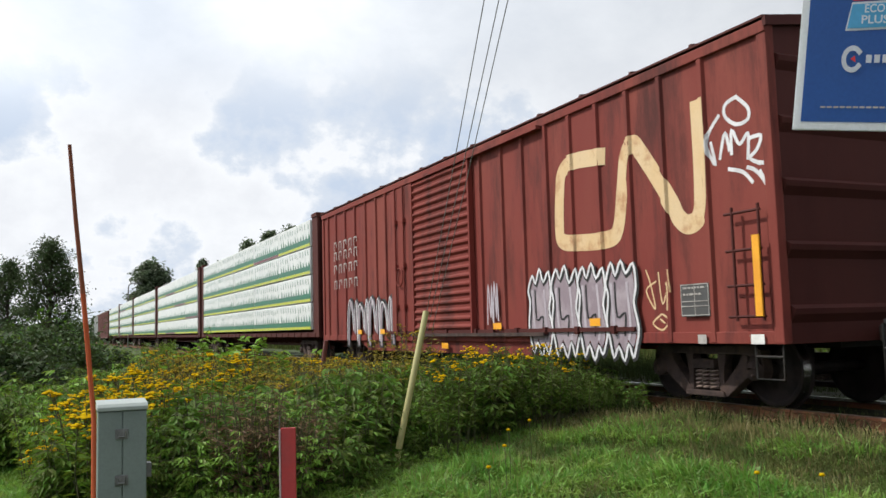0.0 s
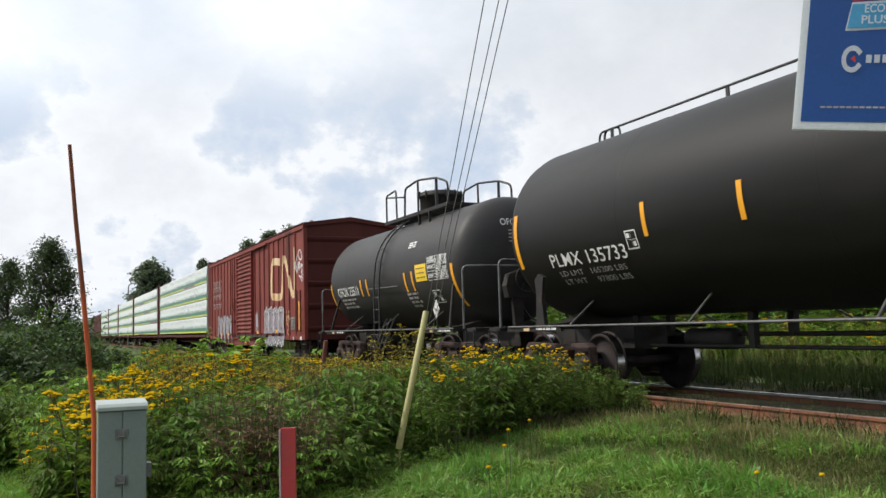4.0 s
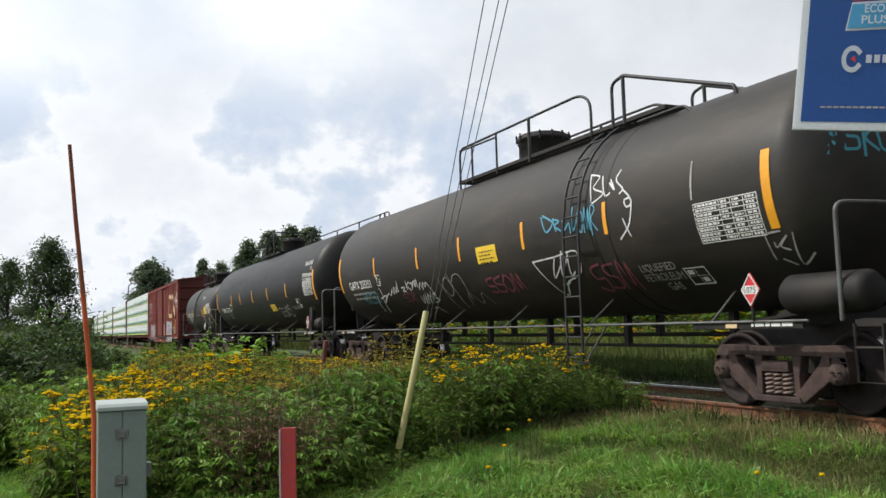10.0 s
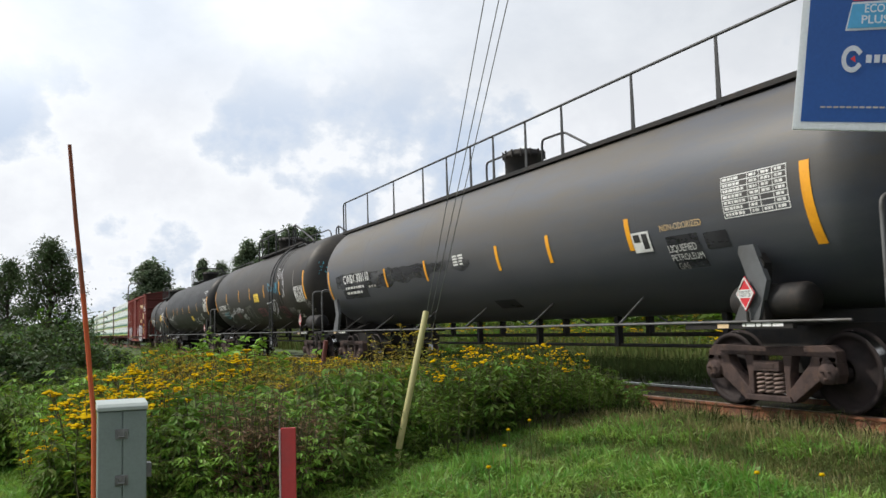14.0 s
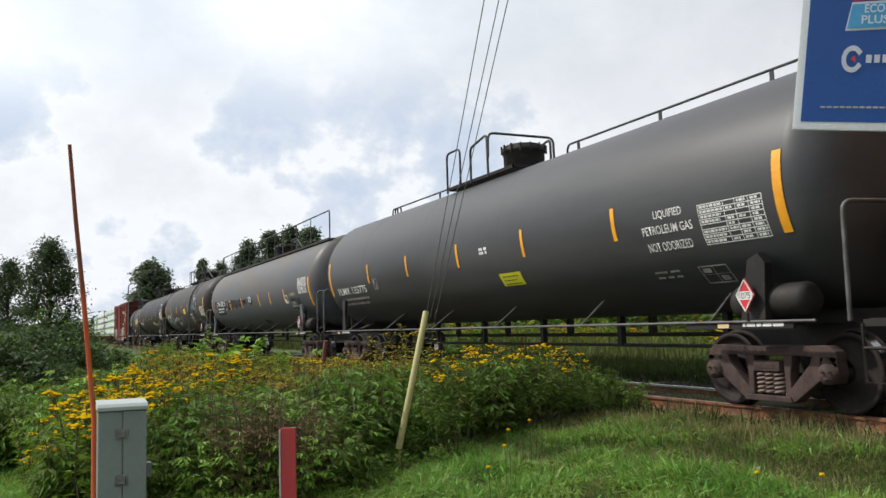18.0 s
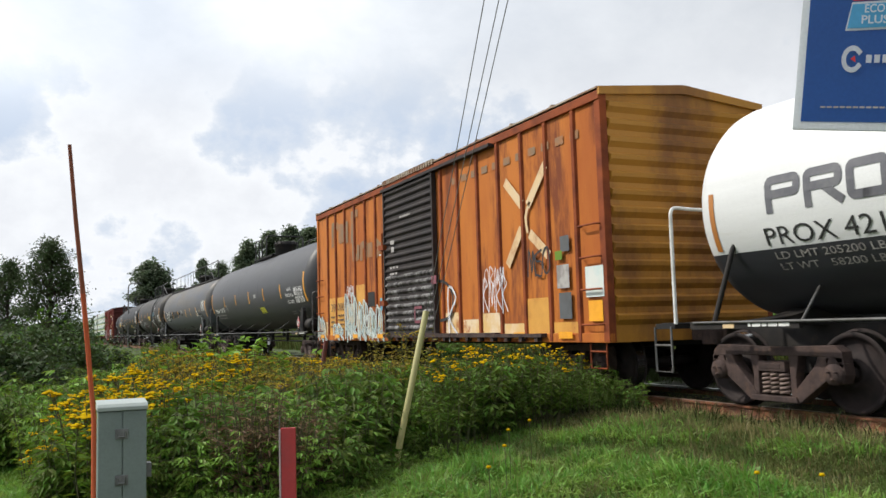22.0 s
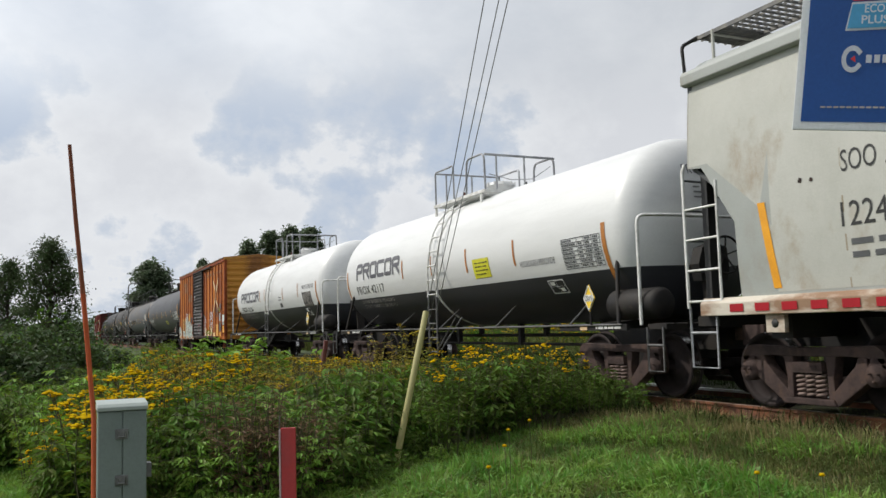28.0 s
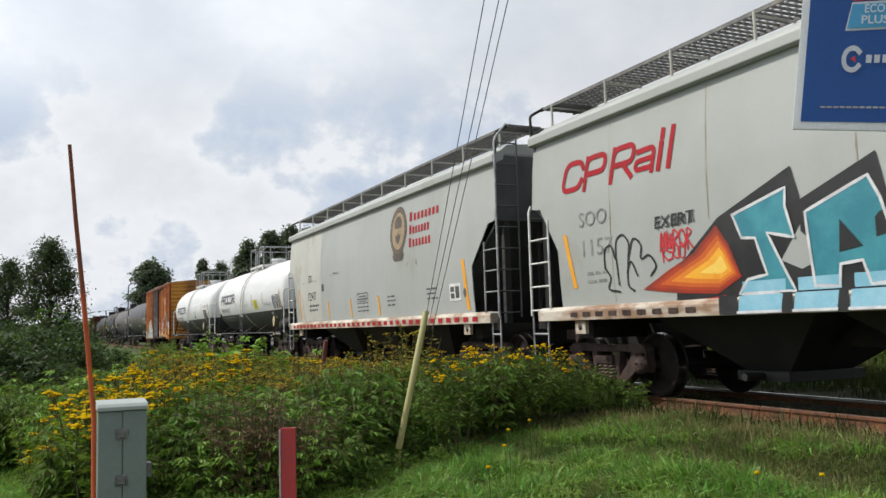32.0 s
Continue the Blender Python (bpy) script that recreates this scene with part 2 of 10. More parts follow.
    spray_sky=surface("sky blue spray paint", (0.20, 0.45, 0.58), (0.28, 0.52, 0.64), 3, 0.6, 0, 0.02),
    flame_dark=surface("dark red spray paint", (0.33, 0.03, 0.012), (0.20, 0.03, 0.015), 2.5, 0.5, 0, 0.02),
    flame_red=surface("red spray paint", (0.42, 0.05, 0.012), (0.34, 0.04, 0.014), 2.5, 0.5, 0, 0.02),
    flame_mid=surface("orange-red spray paint", (0.58, 0.11, 0.014), (0.52, 0.09, 0.014), 2.5, 0.5, 0, 0.02),
    flame_amber=surface("orange spray paint", (0.72, 0.22, 0.018), (0.66, 0.18, 0.018), 2.5, 0.5, 0, 0.02),
    flame_pale=surface("pale yellow spray paint", (0.88, 0.60, 0.12), (0.85, 0.52, 0.08), 3.0, 0.5, 0, 0.02),
    flame_core=surface("amber yellow spray paint", (0.85, 0.42, 0.03), (0.80, 0.28, 0.02), 3.0, 0.5, 0, 0.02),
    red_tape=surface("dull crimson paint", (0.36, 0.012, 0.020), (0.30, 0.015, 0.022), 3, 0.6, 0, 0.03, spec=0.2),
    crest_dark=surface("dark brown crest paint", (0.075, 0.055, 0.045), (0.11, 0.085, 0.065), 5, 0.6, 0, 0.02),
    crest_tan=surface("tan crest paint", (0.33, 0.25, 0.15), (0.26, 0.19, 0.11), 5, 0.6, 0, 0.02),
    hop_seam=surface("rusty seam line", (0.36, 0.34, 0.28), (0.26, 0.20, 0.13), 3, 0.6, 0, 0.02),
    hop_mid=surface("worn grey stencil paint", (0.16, 0.16, 0.16), (0.28, 0.28, 0.26), 9, 0.6, 0, 0.02),
    ox_ghost=surface("faded grey-brown lettering", (0.20, 0.125, 0.065), (0.30, 0.125, 0.04), 3, 0.65, 0, 0.02),
    yellow_green=surface("yellow-green placard", (0.62, 0.60, 0.03), (0.55, 0.52, 0.03), 5, 0.5, 0, 0.02),
    tank_satin=surface("satin grey-black tank paint", (0.046, 0.046, 0.050), (0.060, 0.060, 0.063), 0.9, 0.48, 0, 0.04, 90, (1, 0.35, 2), spec=0.35),
    tank_low=surface("satin black belly paint", (0.032, 0.033, 0.039), (0.044, 0.045, 0.052), 0.9, 0.42, 0, 0.04, 90, (1, 0.35, 2), spec=0.45),
    spray_grey=surface("lilac-grey spray paint", (0.24, 0.19, 0.22), (0.33, 0.28, 0.31), 3, 0.6, 0, 0.02),
    spray_black=surface("black spray paint", (0.012, 0.012, 0.013), (0.02, 0.02, 0.02), 5, 0.5, 0, 0.02),
    spray_blue=surface("light blue spray paint", (0.08, 0.27, 0.38), (0.10, 0.33, 0.45), 4, 0.6, 0, 0.02),
    spray_teal=surface("teal spray paint", (0.03, 0.20, 0.26), (0.05, 0.27, 0.33), 2, 0.5, 0, 0.02),
    spray_pink=surface("dull pink spray paint", (0.20, 0.05, 0.07), (0.16, 0.045, 0.06), 4, 0.6, 0, 0.02),
    spray_mint=surface("pale mint spray paint", (0.50, 0.60, 0.58), (0.62, 0.64, 0.6), 3, 0.6, 0, 0.02),
    spray_cream=surface("cream overpaint", (0.62, 0.40, 0.15), (0.66, 0.52, 0.34), 2, 0.65, 0, 0.03, dirt=(0.36, 0.12, 0.03), dirt_scale=2.2, dirt_at=(0.56, 0.66)),
    wrap_white=surface("white lumber wrap", (0.70, 0.72, 0.70), (0.60, 0.63, 0.62), 4, 0.38, 0, 0.3, 30),
    wrap_green=surface("dark green wrap print", (0.012, 0.12, 0.065), (0.02, 0.16, 0.09), 4, 0.4, 0, 0.1),
    wrap_yellow=surface("yellow-green wrap print", (0.42, 0.48, 0.03), (0.5, 0.5, 0.05), 4, 0.4, 0, 0.1),
    wrap_red=surface("dull maroon wrap print", (0.20, 0.05, 0.06), (0.16, 0.05, 0.06), 4, 0.4, 0, 0.1),
    rail_top=surface("polished rail head", (0.70, 0.70, 0.70), (0.58, 0.57, 0.56), 6, 0.35, 1.0, 0.02),
    rail_worn=surface("rust-dulled rail head", (0.20, 0.13, 0.10), (0.12, 0.07, 0.05), 6, 0.55, 0.5, 0.05),
    # dark gravel made near black: shade under the train is in the colour
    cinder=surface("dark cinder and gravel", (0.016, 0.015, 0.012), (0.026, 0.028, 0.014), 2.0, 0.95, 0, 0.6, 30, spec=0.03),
    rail_side=surface("orange rusty rail steel", (0.185, 0.064, 0.026), (0.095, 0.042, 0.024), 5, 0.8, 0, 0.3, 100),
    tie=surface("weathered grey-brown tie wood", (0.10, 0.078, 0.06), (0.055, 0.043, 0.035), 3, 0.85, 0, 0.4, 40, (1, 5, 5), vary=0.2),
    ballast=surface("dark crushed stone", (0.085, 0.075, 0.066), (0.04, 0.034, 0.03), 9, 0.9, 0, 0.6, 40, vary=0.3, island=True),
    soil=surface("grassy soil", (0.042, 0.072, 0.013), (0.040, 0.046, 0.014), 1.2, 0.95, 0, 0.5, 25),
    grass=surface("green grass blades", (0.084, 0.152, 0.026), (0.190, 0.250, 0.056), 2.2, 0.6, 0, 0.0, vary=0.35, island=True, sheer=0.35),
    grass_verge=surface("olive grass blades", (0.076, 0.110, 0.027), (0.155, 0.160, 0.055), 2.2, 0.7, 0, 0.0, vary=0.35, island=True, sheer=0.3, spec=0.2),
    grass_bright=surface("bright green grass blades", (0.120, 0.265, 0.036), (0.215, 0.335, 0.056), 2.0, 0.55, 0, 0.0, vary=0.3, island=True, sheer=0.4),
    grass_dry=surface("dry grass stems", (0.22, 0.19, 0.07), (0.15, 0.13, 0.05), 2, 0.7, 0, 0.0, vary=0.3, island=True, sheer=0.25),
    leaf=surface("mid green leaves", (0.130, 0.220, 0.020), (0.175, 0.245, 0.028), 1.2, 0.6, 0, 0.0, vary=0.4, island=True, sheer=0.42, spec=0.3),
    # darker than leaf: shade on the thicket's near face is put into the colour
    leaf_fern_shaded=surface("dark ferny leaves", (0.082, 0.140, 0.018), (0.110, 0.168, 0.022), 1.2, 0.65, 0, 0.0, vary=0.45, island=True, sheer=0.26, spec=0.25),
    leaf_light=surface("bright green leaves", (0.165, 0.30, 0.028), (0.20, 0.32, 0.04), 1.2, 0.6, 0, 0.0, vary=0.3, island=True, sheer=0.35),
    leaf_dark=surface("dark green leaves", (0.074, 0.145, 0.016), (0.100, 0.170, 0.020), 1.2, 0.6, 0, 0.0, vary=0.4, island=True, sheer=0.38, spec=0.3),
    # the train's shade on the bank grass is put into this leaf colour
    leaf_shaded=surface("deep green leaves", (0.024, 0.036, 0.012), (0.034, 0.046, 0.014), 1.2, 0.9, 0, 0.0, vary=0.4, island=True, sheer=0.25, spec=0.04),
    leaf_tree=surface("dark tree leaves", (0.048, 0.078, 0.026), (0.066, 0.098, 0.034), 0.6, 0.6, 0, 0.0, vary=0.45, island=True, sheer=0.3, spec=0.3),
    leaf_bush=surface("deep green hanging leaflets", (0.092, 0.158, 0.024), (0.140, 0.208, 0.032), 1.5, 0.6, 0, 0.0, vary=0.5, island=True, sheer=0.34, spec=0.18),
    ochre_head=surface("ochre seed heads", (0.30, 0.225, 0.022), (0.24, 0.165, 0.022), 6, 0.9, 0, 0.0, vary=0.3, island=True, sheer=0.2, spec=0.05),
    leaf_olive=surface("olive green leaves", (0.250, 0.240, 0.024), (0.32, 0.235, 0.030), 1.2, 0.6, 0, 0.0, vary=0.3, island=True, sheer=0.3),
    leaf_brown=surface("browned dry twigs", (0.17, 0.10, 0.055), (0.22, 0.15, 0.085), 3, 0.8, 0, 0.0, vary=0.3, island=True, sheer=0.2),
    # distance haze is mixed into this leaf colour as a paler grey-green
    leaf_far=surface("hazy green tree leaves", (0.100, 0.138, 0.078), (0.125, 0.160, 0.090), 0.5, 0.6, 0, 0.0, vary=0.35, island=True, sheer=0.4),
    flower=surface("golden yellow flower heads", (0.56, 0.37, 0.003), (0.48, 0.29, 0.003), 6, 0.9, 0, 0.0, vary=0.15, island=True, sheer=0.2, spec=0.05),
    stem=surface("green-brown stems", (0.06, 0.075, 0.025), (0.08, 0.06, 0.03), 4, 0.8, 0, 0.0),
    bark=surface("grey-brown bark", (0.065, 0.05, 0.038), (0.04, 0.032, 0.026), 4, 0.9, 0, 0.5, 40, (1, 1, 0.3)),
    cab_green=surface("grey-green painted steel", (0.175, 0.215, 0.20), (0.155, 0.19, 0.178), 2, 0.5, 0, 0.06, dirt=(0.12, 0.13, 0.11), dirt_at=(0.6, 0.85)),
    # lighter copy of cab_green: sunlight on the lid is put into the colour
    cab_top_lit=surface("pale grey-green painted steel", (0.33, 0.37, 0.35), (0.29, 0.33, 0.31), 2, 0.5, 0, 0.06),
    steel=surface("dull zinc steel", (0.22, 0.22, 0.22), (0.14, 0.14, 0.14), 8, 0.5, 0.7, 0.1),
    pole_orange=surface("weathered orange fibreglass", (0.50, 0.085, 0.018), (0.42, 0.075, 0.02), 3, 0.6, 0, 0.05),
    pole_brown=surface("sun-browned orange fibreglass", (0.20, 0.055, 0.026), (0.26, 0.065, 0.024), 3, 0.6, 0, 0.05),
    post_red=surface("faded red plastic post", (0.44, 0.035, 0.036), (0.37, 0.045, 0.045), 4, 0.5, 0, 0.05),
    post_pale=surface("pale plastic edge", (0.45, 0.36, 0.35), (0.38, 0.3, 0.3), 4, 0.5, 0, 0.05),
    guard=surface("yellowed guy guard plastic", (0.37, 0.34, 0.14), (0.30, 0.27, 0.11), 3, 0.55, 0, 0.05, 40, (1, 1, 0.2)),
    wire=surface("galvanised strand", (0.24, 0.24, 0.25), (0.16, 0.16, 0.17), 8, 0.5, 0.6, 0.05),
    sign_blue=surface("deep blue sign board", (0.020, 0.105, 0.38), (0.018, 0.096, 0.35), 2, 0.45, 0, 0.02, sheer=0.4),
    sign_pale=surface("light blue sign print", (0.10, 0.42, 0.70), (0.09, 0.40, 0.67), 2, 0.45, 0, 0.02, sheer=0.4),
    sign_white=surface("white sign board", (0.80, 0.82, 0.84), (0.76, 0.78, 0.80), 2, 0.5, 0, 0.02, sheer=0.45),
    lumber_end=surface("pale sawn lumber", (0.5, 0.38, 0.22), (0.42, 0.31, 0.18), 6, 0.8, 0, 0.2),
)


def worn(m, lo, hi, scale, stretch=(1, 1, 1)):
    """Paint that has worn through in flecks and streaks."""
    n, l = m.node_tree.nodes, m.node_tree.links
    co, mp, spots, edge = n.new("ShaderNodeTexCoord"), n.new("ShaderNodeMapping"), n.new("ShaderNodeTexNoise"), n.new("ShaderNodeMapRange")
    mp.inputs["Scale"].default_value = stretch
    spots.inputs["Scale"].default_value, spots.inputs["Detail"].default_value, spots.inputs["Roughness"].default_value = scale, 8.0, 0.65
    edge.inputs["From Min"].default_value, edge.inputs["From Max"].default_value = lo, hi
    l.new(co.outputs["Object"], mp.inputs["Vector"])
    l.new(mp.outputs[0], spots.inputs["Vector"])
    l.new(spots.outputs["Fac"], edge.inputs["Value"])
    l.new(edge.outputs[0], n["Principled BSDF"].inputs["Alpha"])


worn(M["swipe_black"], 0.36, 0.56, 1.6, (1, 0.5, 1.5))


# ---- mesh building
class Buf:
    """Collects verts and faces of one part."""

    def __init__(self):
        self.v, self.f, self.s = [], [], []

    def add(self, verts, faces, smooth=False):
        k = len(self.v)
        self.v += [tuple(q) for q in verts]
        self.f += [tuple(i + k for i in q) for q in faces]
        self.s += [smooth] * len(faces)
        return self

    def box(self, x0, x1, y0, y1, z0, z1, m=None):
        q = [(x, y, z) for x in (x0, x1) for y in (y0, y1) for z in (z0, z1)]
        if m:
            q = [m @ Vector(a) for a in q]
        return self.add(q, [(0, 1, 3, 2), (4, 6, 7, 5), (0, 4, 5, 1), (2, 3, 7, 6), (0, 2, 6, 4), (1, 5, 7, 3)])

    def prism(self, outline, axis, a, b):
        """outline: points in the two other axes, in order; extruded along axis from a to b."""
        n = len(outline)
        put = {"x": lambda p, c: (c, p[0], p[1]), "y": lambda p, c: (p[0], c, p[1]), "z": lambda p, c: (p[0], p[1], c)}[axis]
        q = [put(p, a) for p in outline] + [put(p, b) for p in outline]
        return self.add(q, [tuple(range(n))[::-1], tuple(range(n, 2 * n))] + [(i, (i + 1) % n, n + (i + 1) % n, n + i) for i in range(n)])

    def tube(self, pts, r, n=6, closed=False, taper=None):
        """A round bar along a polyline."""
        pts = [Vector(p) for p in pts]
        k = len(pts)
        rings = []
        up = None
        for i, p in enumerate(pts):
            if closed:
                d = pts[(i + 1) % k] - pts[i - 1]
            else:
                d = pts[min(i + 1, k - 1)] - pts[max(i - 1, 0)]
            d.normalize()
            if up is None:
                up = d.orthogonal().normalized()
            else:
                up = (up - d * up.dot(d)).normalized()
            w = d.cross(up)
            rad = r if taper is None else r + (taper - r) * i / max(k - 1, 1)
            rings.append([p + (up * math.cos(a) + w * math.sin(a)) * rad for a in (2 * math.pi * j / n for j in range(n))])
        q = [x for ring in rings for x in ring]
        f = []
        for i in range(k if closed else k - 1):
            j2 = (i + 1) % k
            for j in range(n):
                f.append((i * n + j, i * n + (j + 1) % n, j2 * n + (j + 1) % n, j2 * n + j))
        self.add(q, f, True)
        if not closed:
            self.add(rings[0], [tuple(range(n))[::-1]])
            self.add(rings[-1], [tuple(range(n))])
        return self

    def lathe(self, profile, n=32, m=None, axis="y", caps=True):
        """profile: (along, radius) pairs, turned round the axis."""
        q, f = [], []
        for a, r in profile:
            for j in range(n):
                t = 2 * math.pi * j / n
                c, s = r * math.cos(t), r * math.sin(t)
                p = {"y": (c, a, s), "x": (a, c, s), "z": (c, s, a)}[axis]
                q.append(m @ Vector(p) if m else p)
        for i in range(len(profile) - 1):
            for j in range(n):
                f.append((i * n + j, i * n + (j + 1) % n, (i + 1) * n + (j + 1) % n, (i + 1) * n + j))
        self.add(q, f, True)
        k = len(profile) - 1
        if caps and profile[0][1] > 1e-4:
            self.add(q[:n], [tuple(range(n))[::-1]])
        if caps and profile[k][1] > 1e-4:
            self.add(q[k * n:], [tuple(range(n))])
        return self

    def mesh(self, name):
        me = bpy.data.meshes.new(name)
        me.from_pydata(self.v, [], self.f)
        me.polygons.foreach_set("use_smooth", self.s)
        me.update()
        return me


def rounded3(pts, r, n=4):
    """A polyline in space with its corners rounded off."""
    out = [Vector(pts[0])]
    for a, b, c in zip(pts, pts[1:], pts[2:]):
        a, b, c = Vector(a), Vector(b), Vector(c)
        p = b + (a - b).normalized() * min(r, (a - b).length * 0.48)
        q = b + (c - b).normalized() * min(r, (c - b).length * 0.48)
        out += [p * (1 - t) ** 2 + b * 2 * t * (1 - t) + q * t * t for t in (k / n for k in range(n + 1))]
    return out + [Vector(pts[-1])]


def fix_normals(me):
    bm = bmesh.new()
    bm.from_mesh(me)
    bmesh.ops.recalc_face_normals(bm, faces=bm.faces)
    bm.to_mesh(me)
    bm.free()


def part(name, buf, material, parent=None, label="", bevel=0.0, m=None, fix=True):
    """Links a mesh as one object, under a thing or a part if one is given."""
    me = buf.mesh(name) if isinstance(buf, Buf) else buf
    if fix and isinstance(buf, Buf) and len(me.polygons) < 6000:
        fix_normals(me)
    if not me.materials:
        me.materials.append(M[material] if isinstance(material, str) else material)
    ob = new(name, me)
    if parent:
        ob.parent = parent
    if m:
        ob.matrix_basis = m
    if label:
        ob["label"] = label
    if bevel:
        mod = ob.modifiers.new("edges", "BEVEL")
        mod.width, mod.segments, mod.limit_method = bevel, 2, "ANGLE"
    return ob


def thing(name, label, category, group="", m=None, kind=""):
    ob = new(name)
    ob.empty_display_size = 0.3
    if m:
        ob.matrix_basis = m
    return tagged(ob, label, category, group, kind)


def copy_under(ob, parent, m):
    """A copy of a part with its sub-parts under another thing, sharing the meshes."""
    made = {}
    for o in (ob, *ob.children_recursive):
        made[o] = o.copy()
        scene.collection.objects.link(made[o])
        made[o].parent = made.get(o.parent, parent)
    made[ob].matrix_basis = m
    return made[ob]


# ---- paint on the near sides: u runs to the reader's right (towards -y), v is height
def on_flat(x, off=0.006):
    return lambda u, v: Vector((x - off, -u, v))


def on_tank(radius, zc, off=0.007):
    def f(u, v):
        a = math.asin(max(-0.999, min(0.999, (v - zc) / radius)))
        return Vector((-(radius + off) * math.cos(a), -u, zc + (radius + off) * math.sin(a)))
    return f


def letters(name, text, box, surf, material, parent, label="", lean=0.0, bold=0.0):
    """Stencilled writing with the built-in font, fitted to box = (u0, u1, v0, v1): its ends, foot and cap height."""
    cu = bpy.data.curves.new(name, "FONT")
    cu.body, cu.size, cu.shear, cu.offset, cu.resolution_u = text, 1.0, lean, bold, 3
    tmp = bpy.data.objects.new(name, cu)
    me = bpy.data.meshes.new_from_object(tmp)
    bpy.data.objects.remove(tmp)
    x0, x1 = min(q.co.x for q in me.vertices), max(q.co.x for q in me.vertices)
    u0, u1, v0, v1 = box
    for q in me.vertices:
        q.co = surf(u0 + (q.co.x - x0) / (x1 - x0) * (u1 - u0), v0 + q.co.y / 0.70 * (v1 - v0))
    me.update()
    return part(name, me, material, parent, label)


def rounded(pts, r, n=4):
    """A polyline with its corners rounded off."""
    out = [pts[0]]
    for a, b, c in zip(pts, pts[1:], pts[2:]):
        a, b, c = Vector(a), Vector(b), Vector(c)
        ra = min(r, (a - b).length * 0.48)
        rc = min(r, (c - b).length * 0.48)
        p, q = b + (a - b).normalized() * ra, b + (c - b).normalized() * rc
        for k in range(n + 1):
            t = k / n
            w = p * (1 - t) ** 2 + b * 2 * t * (1 - t) + q * t * t
            out.append((w.x, w.y))
    return out + [pts[-1]]


def ribbon(buf, pts, w, surf, smooth=4, fine=0.09, across=1):
    """A painted stroke of width w through points (u, v), cut fine enough to follow its surface."""
    pts = [Vector((*p, 0)) for p in pts]
    if len(pts) > 2 and smooth > 1:
        curve = []
        for i in range(len(pts) - 1):
            p0, p1, p2, p3 = pts[max(i - 1, 0)], pts[i], pts[i + 1], pts[min(i + 2, len(pts) - 1)]
            for k in range(smooth):
                t = k / smooth
                curve.append(0.5 * (2 * p1 + (p2 - p0) * t + (2 * p0 - 5 * p1 + 4 * p2 - p3) * t * t + (3 * p1 - p0 - 3 * p2 + p3) * t ** 3))
        pts = curve + [pts[-1]]
    # long pieces are cut so that they follow a curved shell
    cut = [pts[0]]
    for a, b2 in zip(pts, pts[1:]):
        k = max(1, int((b2 - a).length / fine))
        cut += [a.lerp(b2, j / k) for j in range(1, k + 1)]
    pts = cut
    q = []
    for i, p in enumerate(pts):
        d = pts[min(i + 1, len(pts) - 1)] - pts[max(i - 1, 0)]
        d = d.normalized() if d.length > 1e-6 else Vector((1, 0, 0))
        nn = Vector((-d.y, d.x, 0)) * w / 2
        if i == 0:
            p = p - d * w / 2
        if i == len(pts) - 1:
            p = p + d * w / 2
        for j in range(across + 1):
            k = 1 - 2 * j / across
            q.append(surf(p.x + nn.x * k, p.y + nn.y * k))
    m = across + 1
    buf.add(q, [(m * i + j, m * i + j + 1, m * i + m + j + 1, m * i + m + j) for i in range(len(pts) - 1) for j in range(across)])
    return buf


def patch(buf, u0, u1, v0, v1, surf, cols=1, rows=1, slant=0.0):
    """A painted rectangle, cut into pieces that follow the surface."""
    q = [surf(u0 + (u1 - u0) * i / cols + slant * (v0 + (v1 - v0) * j / rows - v0), v0 + (v1 - v0) * j / rows) for j in range(rows + 1) for i in range(cols + 1)]
    w = cols + 1
    return buf.add(q, [(j * w + i, j * w + i + 1, (j + 1) * w + i + 1, (j + 1) * w + i) for j in range(rows) for i in range(cols)])


def bars(buf, u, v, w, lines, pitch, height, surf, rng, word=0.25):
    """Small stencil lines that cannot be read: words as plain bars."""
    for k in range(lines):
        x = u
        while x < u + w * (1.0 if k % 2 == 0 else 0.8):
            ww = word * rng.uniform(0.5, 1.3)
            patch(buf, x, min(x + ww, u + w), v - k * pitch, v - k * pitch + height, surf)
            x += ww + word * 0.3
    return buf


def scrawl(buf, u, v, w, h, n, thick, surf, rng, loops=3):
    """n looping hand-sprayed strokes side by side in a w by h field."""
    for i in range(n):
        cu, ww = u + w * (i + 0.5) / n, w / n
        pts, kind = [], rng.randrange(4)
        if kind == 0:
            pts = [(cu + ww * 0.45 * math.cos(a), v + h * (0.5 + 0.45 * math.sin(a))) for a in np.linspace(rng.uniform(1, 2), rng.uniform(7, 8.5), 10)]
        elif kind == 1:
            pts = [(cu - ww * 0.45, v), (cu - ww * 0.2, v + h), (cu + ww * 0.1, v + h * 0.1), (cu + ww * 0.35, v + h * 0.95), (cu + ww * 0.5, v + h * 0.05)]
        elif kind == 2:
            pts = [(cu + ww * 0.4, v + h * 0.95), (cu - ww * 0.4, v + h * 0.8), (cu - ww * 0.3, v + h * 0.5), (cu + ww * 0.35, v + h * 0.45), (cu + ww * 0.3, v + h * 0.05), (cu - ww * 0.45, v + h * 0.08)]
        else:
            pts = [(cu - ww * 0.3, v - h * 0.1), (cu - ww * 0.25, v + h), (cu + ww * 0.4, v + h * 0.8), (cu - ww * 0.2, v + h * 0.45), (cu + ww * 0.5, v)]
        pts = [(a + rng.uniform(-0.06, 0.06) * ww, b + rng.uniform(-0.06, 0.06) * h) for a, b in pts]
        ribbon(buf, pts, thick, surf)
    return buf


